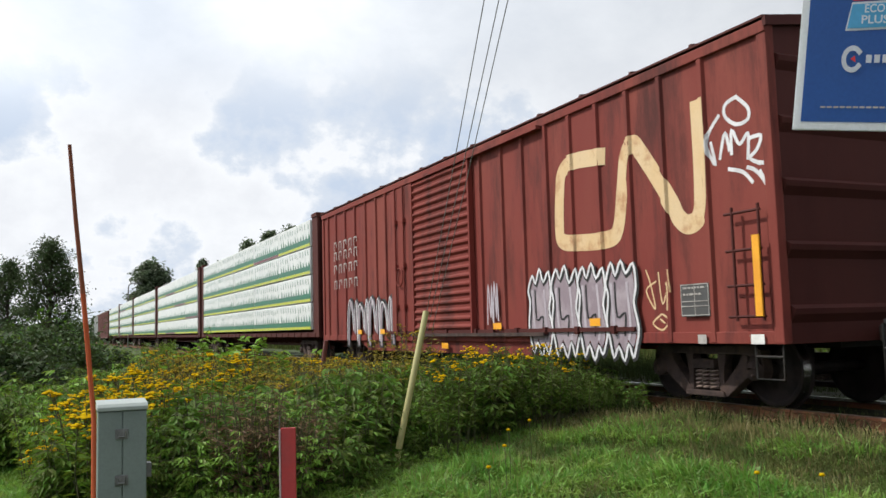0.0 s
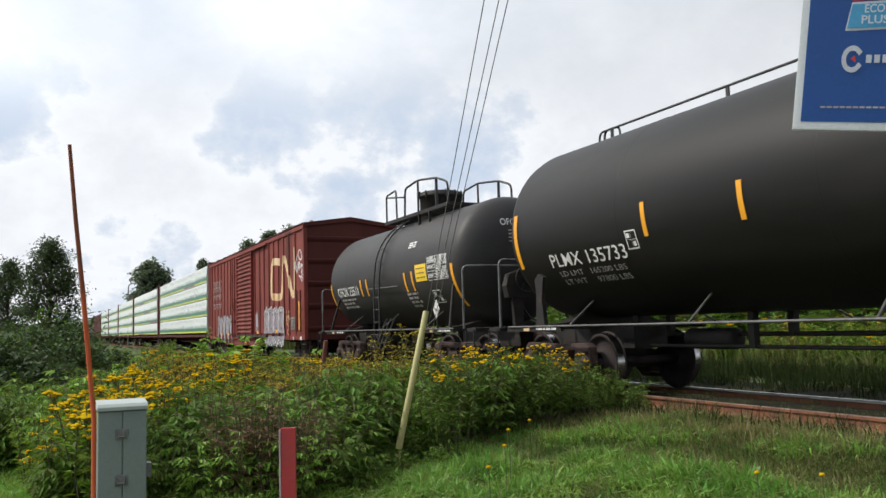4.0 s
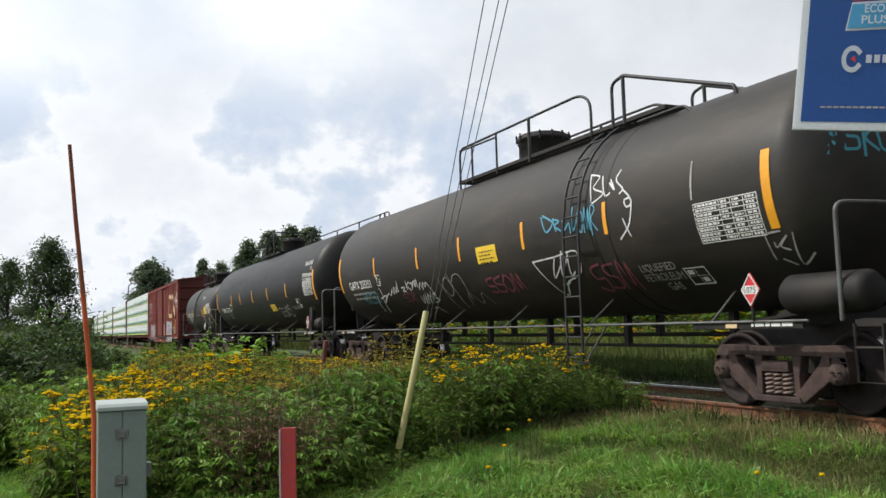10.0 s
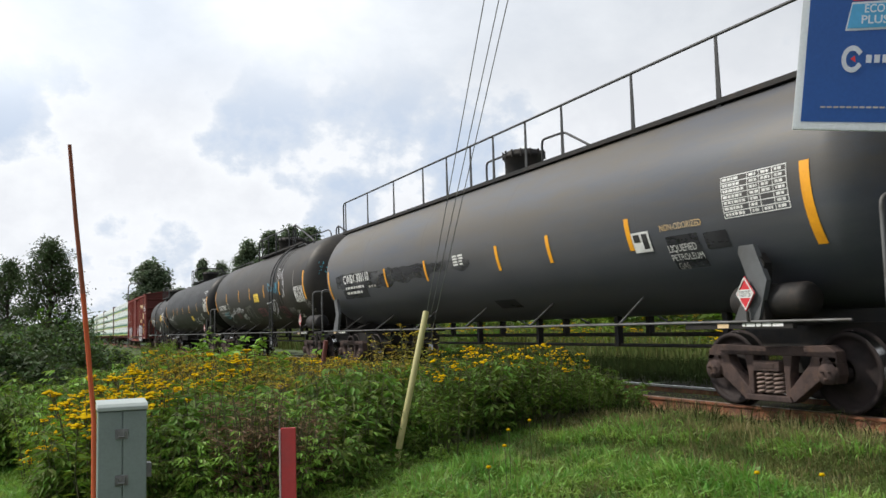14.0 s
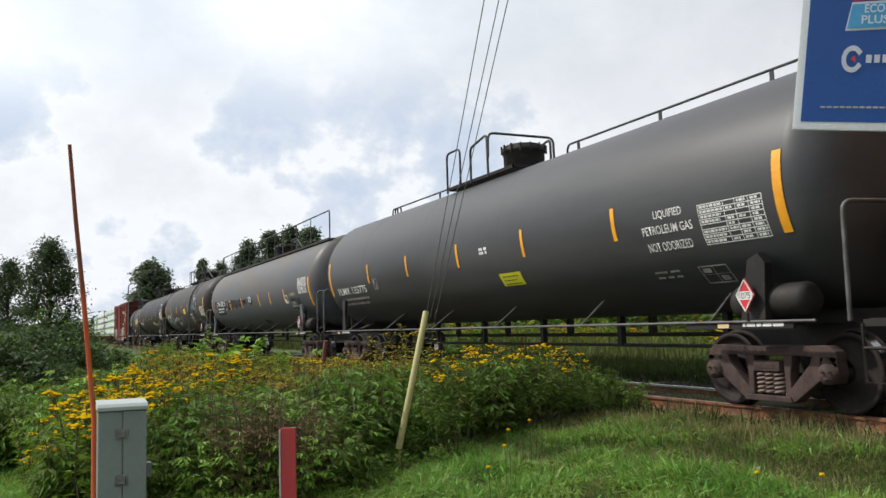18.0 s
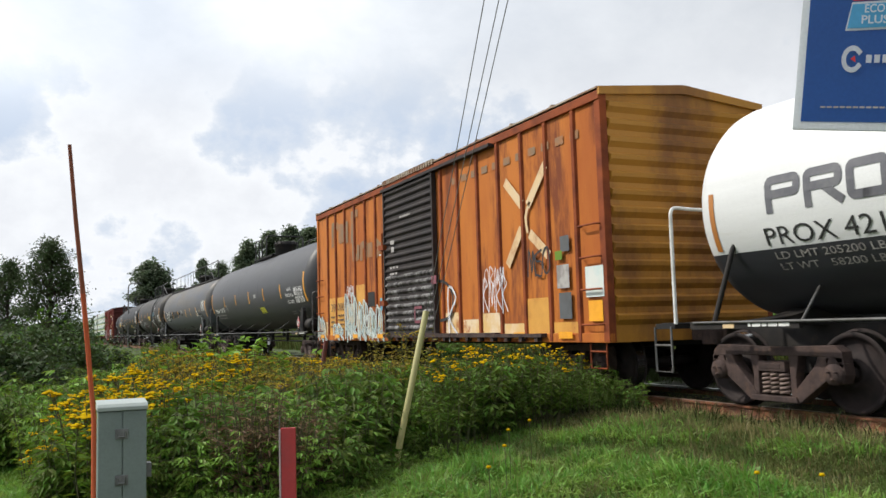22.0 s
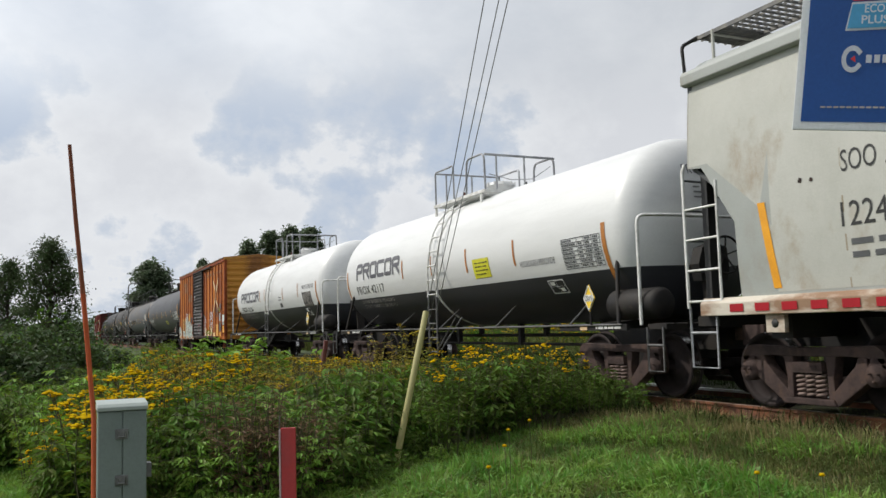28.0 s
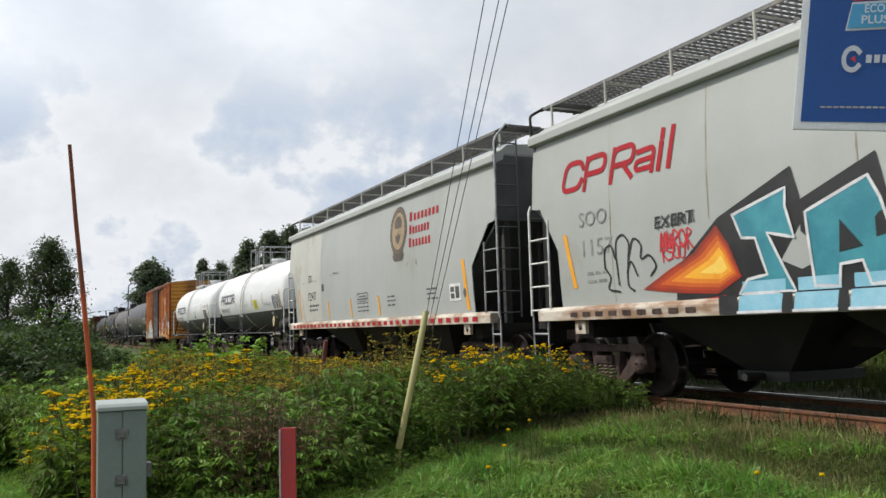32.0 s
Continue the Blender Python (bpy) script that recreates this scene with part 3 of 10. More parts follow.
# ---- running gear, shared by all cars
def make_truck():
    """A two-axle truck with its centre over the origin, wheels on the rail heads."""
    tr = Buf()
    tr.box(-0.62, 0.62, -0.20, 0.20, 0.42, 0.66)                       # bolster
    tr.box(-0.55, 0.55, -0.62, -0.54, 0.34, 0.42)                      # brake beams
    tr.box(-0.55, 0.55, 0.54, 0.62, 0.34, 0.42)
    truck = part("truck", tr, "frame_black", None, "dark cast steel truck bolster")
    for sx in (-1, 1):
        b = Buf()
        x0, x1 = (-1.10, -0.94) if sx < 0 else (0.94, 1.10)
        # cast side frame: bowed top bar with jaws over the bearings, diagonals to a spring seat, open windows
        b.prism([(-0.975, 0.58), (-0.955, 0.70), (-0.86, 0.765), (-0.45, 0.755), (0, 0.74), (0.45, 0.755), (0.86, 0.765), (0.955, 0.70), (0.975, 0.58), (0.90, 0.57), (0.85, 0.63), (0.5, 0.645), (0, 0.64), (-0.5, 0.645), (-0.85, 0.63), (-0.90, 0.57)], "x", x0, x1)
        for s in (-1, 1):
            b.prism([(s * 0.90, 0.60), (s * 0.975, 0.58), (s * 0.985, 0.45), (s * 0.95, 0.35), (s * 0.915, 0.37), (s * 0.925, 0.48)], "x", x0, x1)
            b.prism([(s * 0.81, 0.645), (s * 0.64, 0.65), (s * 0.60, 0.55), (s * 0.27, 0.22), (s * 0.25, 0.12), (s * 0.37, 0.12), (s * 0.71, 0.36), (s * 0.77, 0.40), (s * 0.77, 0.55)], "x", x0, x1)
            b.prism([(s * 0.22, 0.65), (s * 0.36, 0.65), (s * 0.315, 0.40), (s * 0.33, 0.18), (s * 0.24, 0.18), (s * 0.235, 0.40)], "x", x0 + 0.01, x1 - 0.01)
        b.prism([(-0.36, 0.115), (0.36, 0.115), (0.33, 0.185), (-0.33, 0.185)], "x", x0 - 0.03, x1 + 0.03)
        frame_part = part("side_frame", b, "truck_rust", truck, "rust-brown cast steel side frame", bevel=0.012)
        b = Buf()
        b.box(x0 - 0.03, x1 + 0.02, -0.20, 0.20, 0.46, 0.58)
        b.box(x0 - 0.035, x0 + 0.02, -0.13, 0.13, 0.49, 0.555)
        part("bolster_end", b, "truck_rust", frame_part, bevel=0.008)
        for i in range(3):
            c = Buf()
            pts = [((x0 + x1) / 2 + 0.055 * math.cos(a) + sx * 0.03, -0.13 + 0.13 * i + 0.055 * math.sin(a), 0.20 + 0.25 * a / (2 * math.pi * 5)) for a in np.linspace(0, 2 * math.pi * 5, 50)]
            c.tube(pts, 0.018, 5)
            part("coil_spring", c, "spring", truck)
        for ay in (-0.86, 0.86):
            c = Buf()
            for r, a, b2 in ((0.115, 0.02, 0.16), (0.085, -0.03, 0.02)):
                c.lathe([(sx * b2, 0.0), (sx * b2, r), (sx * (a + 0.01), r), (sx * a, r * 0.86), (sx * a, 0.0)], 18, pose(sx * 1.16 - sx * 0.18, ay, 0.457), "x")
            for k in range(3):
                an = 2 * math.pi * k / 3 + 0.5
                c.lathe([(sx * 0.0, 0.016), (sx * 0.205, 0.016), (sx * 0.205, 0.0)], 6, pose(sx * 0.97, ay + 0.055 * math.cos(an), 0.457 + 0.055 * math.sin(an)), "x")
            c.box(min(sx * 0.96, sx * 1.10), max(sx * 0.96, sx * 1.10), ay - 0.11, ay + 0.11, 0.535, 0.635)
            part("axle_bearing", c, "truck_rust", truck, "rusty round axle bearing cap")
    for ay in (-0.86, 0.86):
        w = Buf()
        w.lathe([(-0.98, 0.0), (-0.98, 0.07), (0.98, 0.07), (0.98, 0.0)], 12, None, "x")
        ws = part("wheelset", w, "wheel_dark", truck, m=pose(0, ay, 0.457))
        for sx in (-1, 1):
            d = Buf()
            prof = [(0.80, 0.10), (0.86, 0.14), (0.82, 0.16), (0.745, 0.33), (0.79, 0.385), (0.815, 0.395), (0.815, 0.445), (0.68, 0.457), (0.675, 0.483), (0.665, 0.483), (0.655, 0.45), (0.66, 0.39), (0.72, 0.35), (0.74, 0.16), (0.68, 0.13), (0.68, 0.07)]
            d.lathe([(sx * a, r) for a, r in prof], 40, None, "x")
            part("wheel", d, "wheel_dark", ws)
            e = Buf()
            e.lathe([(sx * 0.808, 0.4475), (sx * 0.68, 0.4595)], 40, None, "x", caps=False)
            part("wheel_tread", e, "tread", ws, "bright polished wheel tread")
    return truck


TRUCK = make_truck()
MOVING = []


def railcar(name, label, category, y, y_front, y_rear, sill_z=0.86, group="cars of the freight train"):
    """The thing that a car's parts hang on; its origin lies on the track under the car's middle, y at the start of the clip."""
    car = thing(name, label, category, group, pose(TRACK, y, 0))
    MOVING.append((car, y))
    for yt in (y_front, y_rear):
        copy_under(TRUCK, car, pose(0, yt - y, 0))
    return car


def couplers(car, ya, yb, z=0.87):
    """A knuckle coupler and its shank at each end, local y."""
    for s, y in ((1, ya), (-1, yb)):
        b = Buf()
        b.box(-0.09, 0.09, min(y, y + s * 0.45), max(y, y + s * 0.45), z - 0.09, z + 0.09)
        b.prism([(-0.16, y + s * 0.40), (-0.17, y + s * 0.62), (-0.05, y + s * 0.68), (0.02, y + s * 0.52), (0.17, y + s * 0.60), (0.15, y + s * 0.40)], "z", z - 0.15, z + 0.13)
        part("coupler", b, "truck_rust", car, "rusty knuckle coupler", bevel=0.015)
        h = Buf()
        h.tube([(0.22, y, z + 0.02), (0.24, y + s * 0.3, z - 0.22), (0.18, y + s * 0.55, z - 0.42), (0.1, y + s * 0.7, z - 0.40)], 0.025, 7)
        part("air_hose", h, "frame_black", car, "black rubber air hose")


def stirrup(car, x, y0, y1, z0, z1, material="frame_black"):
    b = Buf()
    b.tube([(x, y0, z1), (x, y0, z0), (x, y1, z0), (x, y1, z1)], 0.016, 6)
    b.tube([(x, y0, (z0 + z1) / 2 + 0.05), (x, y1, (z0 + z1) / 2 + 0.05)], 0.018, 5)
    return part("stirrup_step", b, material, car)


def fan(buf, pts, surf):
    n = len(pts)
    c = (sum(p[0] for p in pts) / n, sum(p[1] for p in pts) / n)
    buf.add([surf(*p) for p in pts] + [surf(*c)], [(i, (i + 1) % n, n) for i in range(n)])


# ---- box cars
def boxcar(name, label, y_front, y_rear, trucks, paint, end_paint, rib_paint, z0=0.79, z1=4.41, ribs=(), doors=(), roof="roof_rust", peak=0.20, rail_paint=None, detail=True, end_ribs=8):
    y = (y_front + y_rear) / 2
    L = y_front - y_rear
    car = railcar(name, label, "boxcar", y, *trucks)
    W = 1.55
    rail_paint = rail_paint or paint
    for sx in (-1, 1):
        b = Buf()
        b.box(sx * (W - 0.07), sx * (W - 0.03), -L / 2 + 0.02, L / 2 - 0.02, z0 + 0.08, z1 - 0.12)
        part("side_wall", b, paint, car)
        r = Buf()
        xo, xi = sx * (W + 0.02), sx * (W - 0.09)
        r.prism([(xi, z1 - 0.16), (xo, z1 - 0.16), (xo, z1 - 0.03), (xi, z1)], "y", -L / 2, L / 2)
        part("top_rail", r, rail_paint, car, bevel=0.01)
        r = Buf()
        r.box(sx * (W - 0.10), sx * W, -L / 2, L / 2, z0, z0 + 0.14)
        part("side_sill", r, paint, car, bevel=0.008)
        for yr in ribs:
            q = Buf()
            q.prism([(yr - y - 0.06, sx * (W - 0.032)), (yr - y - 0.035, sx * (W + 0.012)), (yr - y + 0.035, sx * (W + 0.012)), (yr - y + 0.06, sx * (W - 0.032))], "z", z0 + 0.02, z1 - 0.15)
            # outline is given as (y, x): swap
            q.v = [(a[1], a[0], a[2]) for a in q.v]
            part("side_post", q, rib_paint, car)
        for s in (-1, 1):
            q = Buf()
            ye = s * L / 2
            q.box(sx * (W - 0.12), sx * (W + 0.004), min(ye, ye - s * 0.14), max(ye, ye - s * 0.14), z0 + 0.01, z1 - 0.06)
            part("corner_post", q, rail_paint if name == "boxcar" and paint == "ox_orange" and s < 0 else paint, car, bevel=0.01)
        for d in doors:
            d(car, y, sx, W, z0, z1)
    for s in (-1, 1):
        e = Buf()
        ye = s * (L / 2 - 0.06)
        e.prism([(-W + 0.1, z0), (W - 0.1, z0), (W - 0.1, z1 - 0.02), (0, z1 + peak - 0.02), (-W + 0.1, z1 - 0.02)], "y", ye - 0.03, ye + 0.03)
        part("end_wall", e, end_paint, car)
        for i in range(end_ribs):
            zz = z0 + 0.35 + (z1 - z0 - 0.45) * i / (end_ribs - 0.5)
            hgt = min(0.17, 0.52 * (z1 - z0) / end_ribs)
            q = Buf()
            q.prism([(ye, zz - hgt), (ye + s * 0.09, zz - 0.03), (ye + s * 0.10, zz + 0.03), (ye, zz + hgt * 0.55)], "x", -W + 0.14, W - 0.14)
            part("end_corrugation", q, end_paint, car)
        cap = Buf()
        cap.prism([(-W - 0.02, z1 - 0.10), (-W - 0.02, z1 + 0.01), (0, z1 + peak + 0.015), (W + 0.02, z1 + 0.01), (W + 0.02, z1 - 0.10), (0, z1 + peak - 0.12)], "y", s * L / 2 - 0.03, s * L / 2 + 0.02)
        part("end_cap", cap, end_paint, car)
    n = max(int(L / 1.2), 4)
    for i in range(n):
        q = Buf()
        ya, yb = -L / 2 + L * i / n, -L / 2 + L * (i + 1) / n
        q.prism([(-W - 0.03, z1 + 0.0), (0, z1 + peak), (W + 0.03, z1 + 0.0), (W + 0.03, z1 + 0.025), (0, z1 + peak + 0.025), (-W - 0.03, z1 + 0.025)], "y", ya + 0.004, yb - 0.004)
        q.prism([(-W - 0.03, z1 + 0.025), (0, z1 + peak + 0.025), (W + 0.03, z1 + 0.025), (W + 0.02, z1 + 0.06), (0, z1 + peak + 0.065), (-W - 0.02, z1 + 0.06)], "y", yb - 0.05, yb + 0.0)
        part("roof_panel", q, roof, car)
    u = Buf()
    u.box(-0.35, 0.35, -L / 2 + 0.3, L / 2 - 0.3, z0 - 0.08, z0 + 0.2)
    u.box(-W + 0.1, W - 0.1, -L / 2 + 0.1, L / 2 - 0.1, z0 + 0.16, z0 + 0.26)
    for k in range(7):
        yy = -L / 2 + L * (k + 1) / 8
        u.box(-W + 0.1, W - 0.1, yy - 0.06, yy + 0.06, z0 - 0.02, z0 + 0.16)
    part("underframe", u, "frame_black", car)
    couplers(car, L / 2, -L / 2)
    return car, y, L


def ribbed_door(ya, yb, material, n=16, za=0.0, zb=0.0, low=None):
    """A sliding door of pressed horizontal ribs between ya and yb in the world at the start."""
    def build(car, y, sx, W, z0, z1):
        b = Buf()
        b.box(sx * (W - 0.02), sx * (W + 0.03), yb - y, ya - y, z0 + 0.16 + za, z1 - 0.2 + zb)
        door = part("door", b, material, car)
        H = z1 - z0 - 0.4
        for i in range(n):
            zz = z0 + 0.20 + za + H * (i + 0.5) / n
            q = Buf()
            h = H / n * 0.36
            q.prism([(sx * (W + 0.028), zz - h), (sx * (W + 0.075), zz - h * 0.2), (sx * (W + 0.075), zz + h * 0.3), (sx * (W + 0.028), zz + h)], "y", yb - y + 0.08, ya - y - 0.08)
            part("door_rib", q, low if low and i < n * 0.40 else material, door)
        for yy in (yb - y, ya - y - 0.06):
            q = Buf()
            q.box(sx * (W + 0.025), sx * (W + 0.08), yy, yy + 0.06, z0 + 0.16 + za, z1 - 0.2 + zb)
            part("door_edge", q, material, door)
        for zz in (z0 + 0.10 + za, z1 - 0.20 + zb):
            q = Buf()
            q.box(sx * (W - 0.02), sx * (W + 0.10), yb - y - (ya - yb) * 0.9, ya - y + 0.1, zz, zz + 0.06)
            part("door_track", q, "truck_rust" if zz < 2 else material, car)
    return build


def plug_door(ya, yb, material):
    """A flush plug door with upright locking bars and a hand wheel."""
    def build(car, y, sx, W, z0, z1):
        b = Buf()
        b.box(sx * (W - 0.02), sx * (W + 0.035), yb - y, ya - y, z0 + 0.16, z1 - 0.2)
        door = part("plug_door", b, material, car)
        for k in (0.3, 0.7):
            yy = yb - y + (ya - yb) * k
            q = Buf()
            q.tube([(sx * (W + 0.07), yy, z0 + 0.1), (sx * (W + 0.07), yy, z1 - 0.18)], 0.022, 6)
            for zz in (1.5, 2.4, 3.4):
                q.box(sx * (W + 0.03), sx * (W + 0.11), yy - 0.07, yy + 0.07, zz, zz + 0.09)
            part("locking_bar", q, material, door)
        q = Buf()
        q.tube([(sx * (W + 0.09), (ya + yb) / 2 - y + 0.2 * math.cos(a), 2.2 + 0.2 * math.sin(a)) for a in np.linspace(0, 2 * math.pi, 16, endpoint=False)], 0.018, 5, closed=True)
        part("hand_wheel", q, material, door)
    return build


rng = random.Random(4)
# far cars first seen at the head of the view
boxcar("boxcar", "distant dark red steel boxcar with ribbed sides", 146.0, 121.6, (144.0, 123.6), "red_old", "cn_end", "red_old", ribs=[123 + 1.5 * i for i in range(15)], end_ribs=6)
boxcar("boxcar", "distant pale grey steel boxcar", 165.0, 147.2, (163.0, 149.2), "hop_grey", "hop_grey", "hop_grey", ribs=[149 + 1.5 * i for i in range(10)], end_ribs=4)

CN_RIBS = [7.85, 8.63, 9.33, 10.05, 10.76, 11.45, 12.21, 12.93, 13.75, 18.6, 19.25, 20.0, 20.8, 21.6, 22.4, 23.1]
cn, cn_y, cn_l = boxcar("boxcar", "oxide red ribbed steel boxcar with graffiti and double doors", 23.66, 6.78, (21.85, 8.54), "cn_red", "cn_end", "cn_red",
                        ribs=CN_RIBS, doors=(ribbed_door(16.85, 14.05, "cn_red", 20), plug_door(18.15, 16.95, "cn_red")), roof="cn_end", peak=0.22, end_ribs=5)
sd = on_flat(-1.55, 0.016)


def at_cn(y):
    """Reader's u on this side for a world place at the start."""
    return cn_y - y


def over_posts(u, v):
    """The red car's side with its pressed posts, as paint follows them."""
    d = min(abs(cn_y - u - yr) for yr in CN_RIBS)
    x = 1.52 + 0.042 * max(0.0, min(1.0, (0.066 - d) / 0.025))
    return Vector((-x - 0.004, -u, v))


# the railway's looping monogram, as one broad band that dips between the posts
b = Buf()
path = [(10.0, 3.46), (10.67, 3.52), (11.0, 3.42), (11.09, 3.15), (11.14, 2.58), (11.06, 2.34), (10.54, 2.27), (9.91, 2.25), (9.65, 2.37), (9.51, 2.96), (9.41, 3.38), (9.23, 3.49), (9.07, 3.33), (8.79, 2.97), (8.5, 2.57), (8.39, 2.37), (8.21, 2.26), (8.0, 2.37), (7.95, 2.88), (7.95, 3.65)]
ribbon(b, [(at_cn(q[0]), q[1]) for q in path], 0.25, over_posts, 4, 0.022, 11)
part("painted_monogram", b, "cream", cn, "large cream looping monogram with rust bleed")
# block letters along the sill: fill, white outline, black shadow
b, c, d, e = Buf(), Buf(), Buf(), Buf()
heads = [(12.10, 11.38), (11.40, 10.62), (10.66, 9.94), (9.96, 9.24)]
for k, (ya, yb) in enumerate(heads):
    ua, w = at_cn(ya), ya - yb
    pts = [(0.10, 0.80), (0.02, 1.10), (0.10, 1.45), (0.03, 1.66), (0.22, 1.90), (0.34, 1.74), (0.52, 1.93), (0.66, 1.72), (0.88, 1.88), (0.94, 1.55), (0.86, 1.30), (0.97, 1.02), (0.88, 0.78), (0.78, 0.62), (0.66, 0.76), (0.52, 0.54), (0.36, 0.76), (0.20, 0.60), (0.10, 0.80)]
    pts = [(ua + p[0] * w * 1.04, p[1] + rng.uniform(-0.04, 0.04)) for p in pts[:-1]]
    pts.append(pts[0])
    cx, cy = ua + 0.5 * w, 1.25
    ring = [sd(cx + (p[0] - cx) * 0.9, cy + (p[1] - cy) * 0.86) for p in pts[:-1]]
    n = len(ring)
    b = Buf()
    b.add(ring + [sd(cx, cy)], [(i, (i + 1) % n, n) for i in range(n)])
    part("graffiti_letter", b, "spray_grey", cn, "lilac-grey sprayed block letter")
    ribbon(c, pts, 0.045, on_flat(-1.55, 0.024), 3)
    ribbon(d, [(p[0] + 0.015, p[1] - 0.02) for p in pts], 0.10, on_flat(-1.55, 0.020), 3)
    ribbon(d, [(ua + 0.32 * w, 1.62), (ua + 0.36 * w, 1.15), (ua + 0.62 * w, 1.2), (ua + 0.58 * w, 0.9)], 0.035, on_flat(-1.55, 0.022), 3)
    ribbon(e, [(ua + 0.2 * w, 1.6), (ua + 0.26 * w, 1.0)], 0.06, on_flat(-1.55, 0.021), 3)
    ribbon(e, [(ua + 0.7 * w, 1.6), (ua + 0.76 * w, 1.05), (ua + 0.7 * w, 0.85)], 0.05, on_flat(-1.55, 0.021), 3)
part("graffiti_shadow", d, "spray_black", cn)
part("graffiti_shine", e, "spray_lilac", cn)
part("graffiti_outline", c, "spray_white", cn, "white sprayed outline")
b = Buf()
for pts in ([(9.09, 1.75), (9.01, 1.57), (8.93, 1.23), (9.1, 1.48), (8.9, 1.59)], [(8.84, 1.7), (8.78, 1.29), (8.64, 1.57), (8.65, 1.22)], [(8.61, 1.72), (8.59, 1.45)], [(8.79, 1.16), (8.67, 1.08), (8.81, 0.96), (8.99, 1.05), (8.82, 1.16)], [(8.84, 1.1), (8.76, 1.05)]):
    ribbon(b, [(at_cn(q[0]), q[1]) for q in pts], 0.024, over_posts, 4, 0.022)
part("graffiti_tag", b, "cream", cn, "cream sprayed scrawl")
b = Buf()
for pts in ([(7.29, 3.63), (7.13, 3.47), (7.14, 3.34), (7.32, 3.32), (7.49, 3.45), (7.48, 3.59), (7.31, 3.64)], [(7.6, 3.48), (7.77, 3.32), (7.81, 3.13), (7.69, 2.91), (7.75, 3.18)], [(7.61, 2.98), (7.51, 3.26), (7.45, 3.03), (7.47, 3.15)], [(7.42, 3.0), (7.4, 3.27), (7.29, 3.08), (7.15, 3.18), (7.17, 2.9)],
            [(7.1, 3.12), (6.96, 3.11), (7.03, 2.97), (7.14, 2.89), (7.01, 2.81)], [(7.47, 2.82), (7.26, 2.75), (7.13, 2.62)], [(6.99, 2.81), (6.84, 2.76), (6.82, 2.62), (6.9, 2.53), (7.0, 2.71)], [(7.18, 2.79), (7.05, 2.72), (6.87, 2.5)]):
    ribbon(b, [(at_cn(q[0]), q[1]) for q in pts], 0.046, over_posts, 4, 0.022, 2)
part("graffiti_tag", b, "spray_white", cn, "white sprayed tag")
b, c, d = Buf(), Buf(), Buf()
for k in range(4):
    ua = at_cn(21.35) + k * 0.80
    pts = [(ua, 0.75), (ua + 0.05, 1.5), (ua + 0.25, 1.8 - 0.15 * (k % 2)), (ua + 0.42, 1.4), (ua + 0.5, 1.0), (ua + 0.62, 1.6), (ua + 0.74, 1.7), (ua + 0.78, 0.8)]
    ribbon(c, pts, 0.25, on_flat(-1.55, 0.020), 3)
    ribbon(b, [(p[0] - 0.07, p[1] + 0.05) for p in pts], 0.035, on_flat(-1.55, 0.028), 3)
    ribbon(d, [(p[0] + 0.03, p[1] - 0.03) for p in pts], 0.10, on_flat(-1.55, 0.024), 3)
part("graffiti_tag", c, "spray_black", cn, "black sprayed letters")
part("graffiti_tag", d, "spray_grey", cn, "grey sprayed letters")
part("graffiti_tag", b, "spray_white", cn, "white sprayed outline letters")
b = Buf()
scrawl(b, at_cn(13.55), 1.15, 0.42, 0.70, 2, 0.04, sd, rng)
part("graffiti_tag", b, "spray_lilac", cn, "grey sprayed mark")
b = Buf()
for i, row in enumerate((3.25, 2.98, 2.62, 2.2)):
    for j in range(5):
        u = at_cn(22.5) + j * 0.42
        ribbon(b, [(u, row), (u, row + 0.2), (u + 0.2, row + 0.2), (u + 0.2, row + (0.0 if (i + j) % 2 else 0.1))], 0.045, sd, 1)
part("stencil_text", b, "faded", cn, "faded white stencil lines")
b = Buf()
patch(b, at_cn(8.38), at_cn(7.87), 1.12, 1.52, sd)
part("data_panel", b, "hop_end", cn, "small dark data panel with pale frame")
b = Buf()
sf = on_flat(-1.55, 0.024)
for zz in (1.13, 1.24, 1.30, 1.505):
    patch(b, at_cn(8.37), at_cn(7.88), zz, zz + 0.012, sf)
for yy in (8.37, 8.13, 7.89):
    patch(b, at_cn(yy), at_cn(yy) + 0.012, 1.13, 1.51, sf)
bars(b, at_cn(8.33), 1.46, 0.40, 2, 0.08, 0.025, sf, rng, 0.06)
part("panel_ruling", b, "faded", cn)
for yy, zz, w, mt, lb in ((13.33, 1.04, 0.30, "yellow", "yellow reflector patch"), (15.53, 0.68, 0.30, "yellow", "yellow reflector patch"), (10.36, 1.06, 0.26, "yellow", "yellow reflector patch"), (20.6, 0.98, 0.3, "yellow", "yellow reflector patch"), (19.0, 0.98, 0.3, "yellow", "yellow reflector patch"), (7.24, 0.82, 0.2, "white", "white reflector patch"), (8.1, 0.82, 0.15, "faded", "small grey plate")):
    b = Buf()
    patch(b, at_cn(yy), at_cn(yy - w), zz - 0.03, zz + 0.08, on_flat(-1.55, 0.026))
    part("reflector", b, mt, cn, lb)
for zz, ya, yb in ((0.98, 12.9, 9.3), (0.98, 18.4, 13.3)):
    b = Buf()
    b.box(-1.60, -1.55, yb - cn_y, ya - cn_y, zz - 0.03, zz + 0.03)
    for k in range(4):
        yy = yb + (ya - yb) * (k + 0.5) / 4
        b.box(-1.63, -1.55, yy - cn_y - 0.04, yy - cn_y + 0.04, zz - 0.06, zz + 0.05)
    part("door_stop_rail", b, "cn_end", cn)
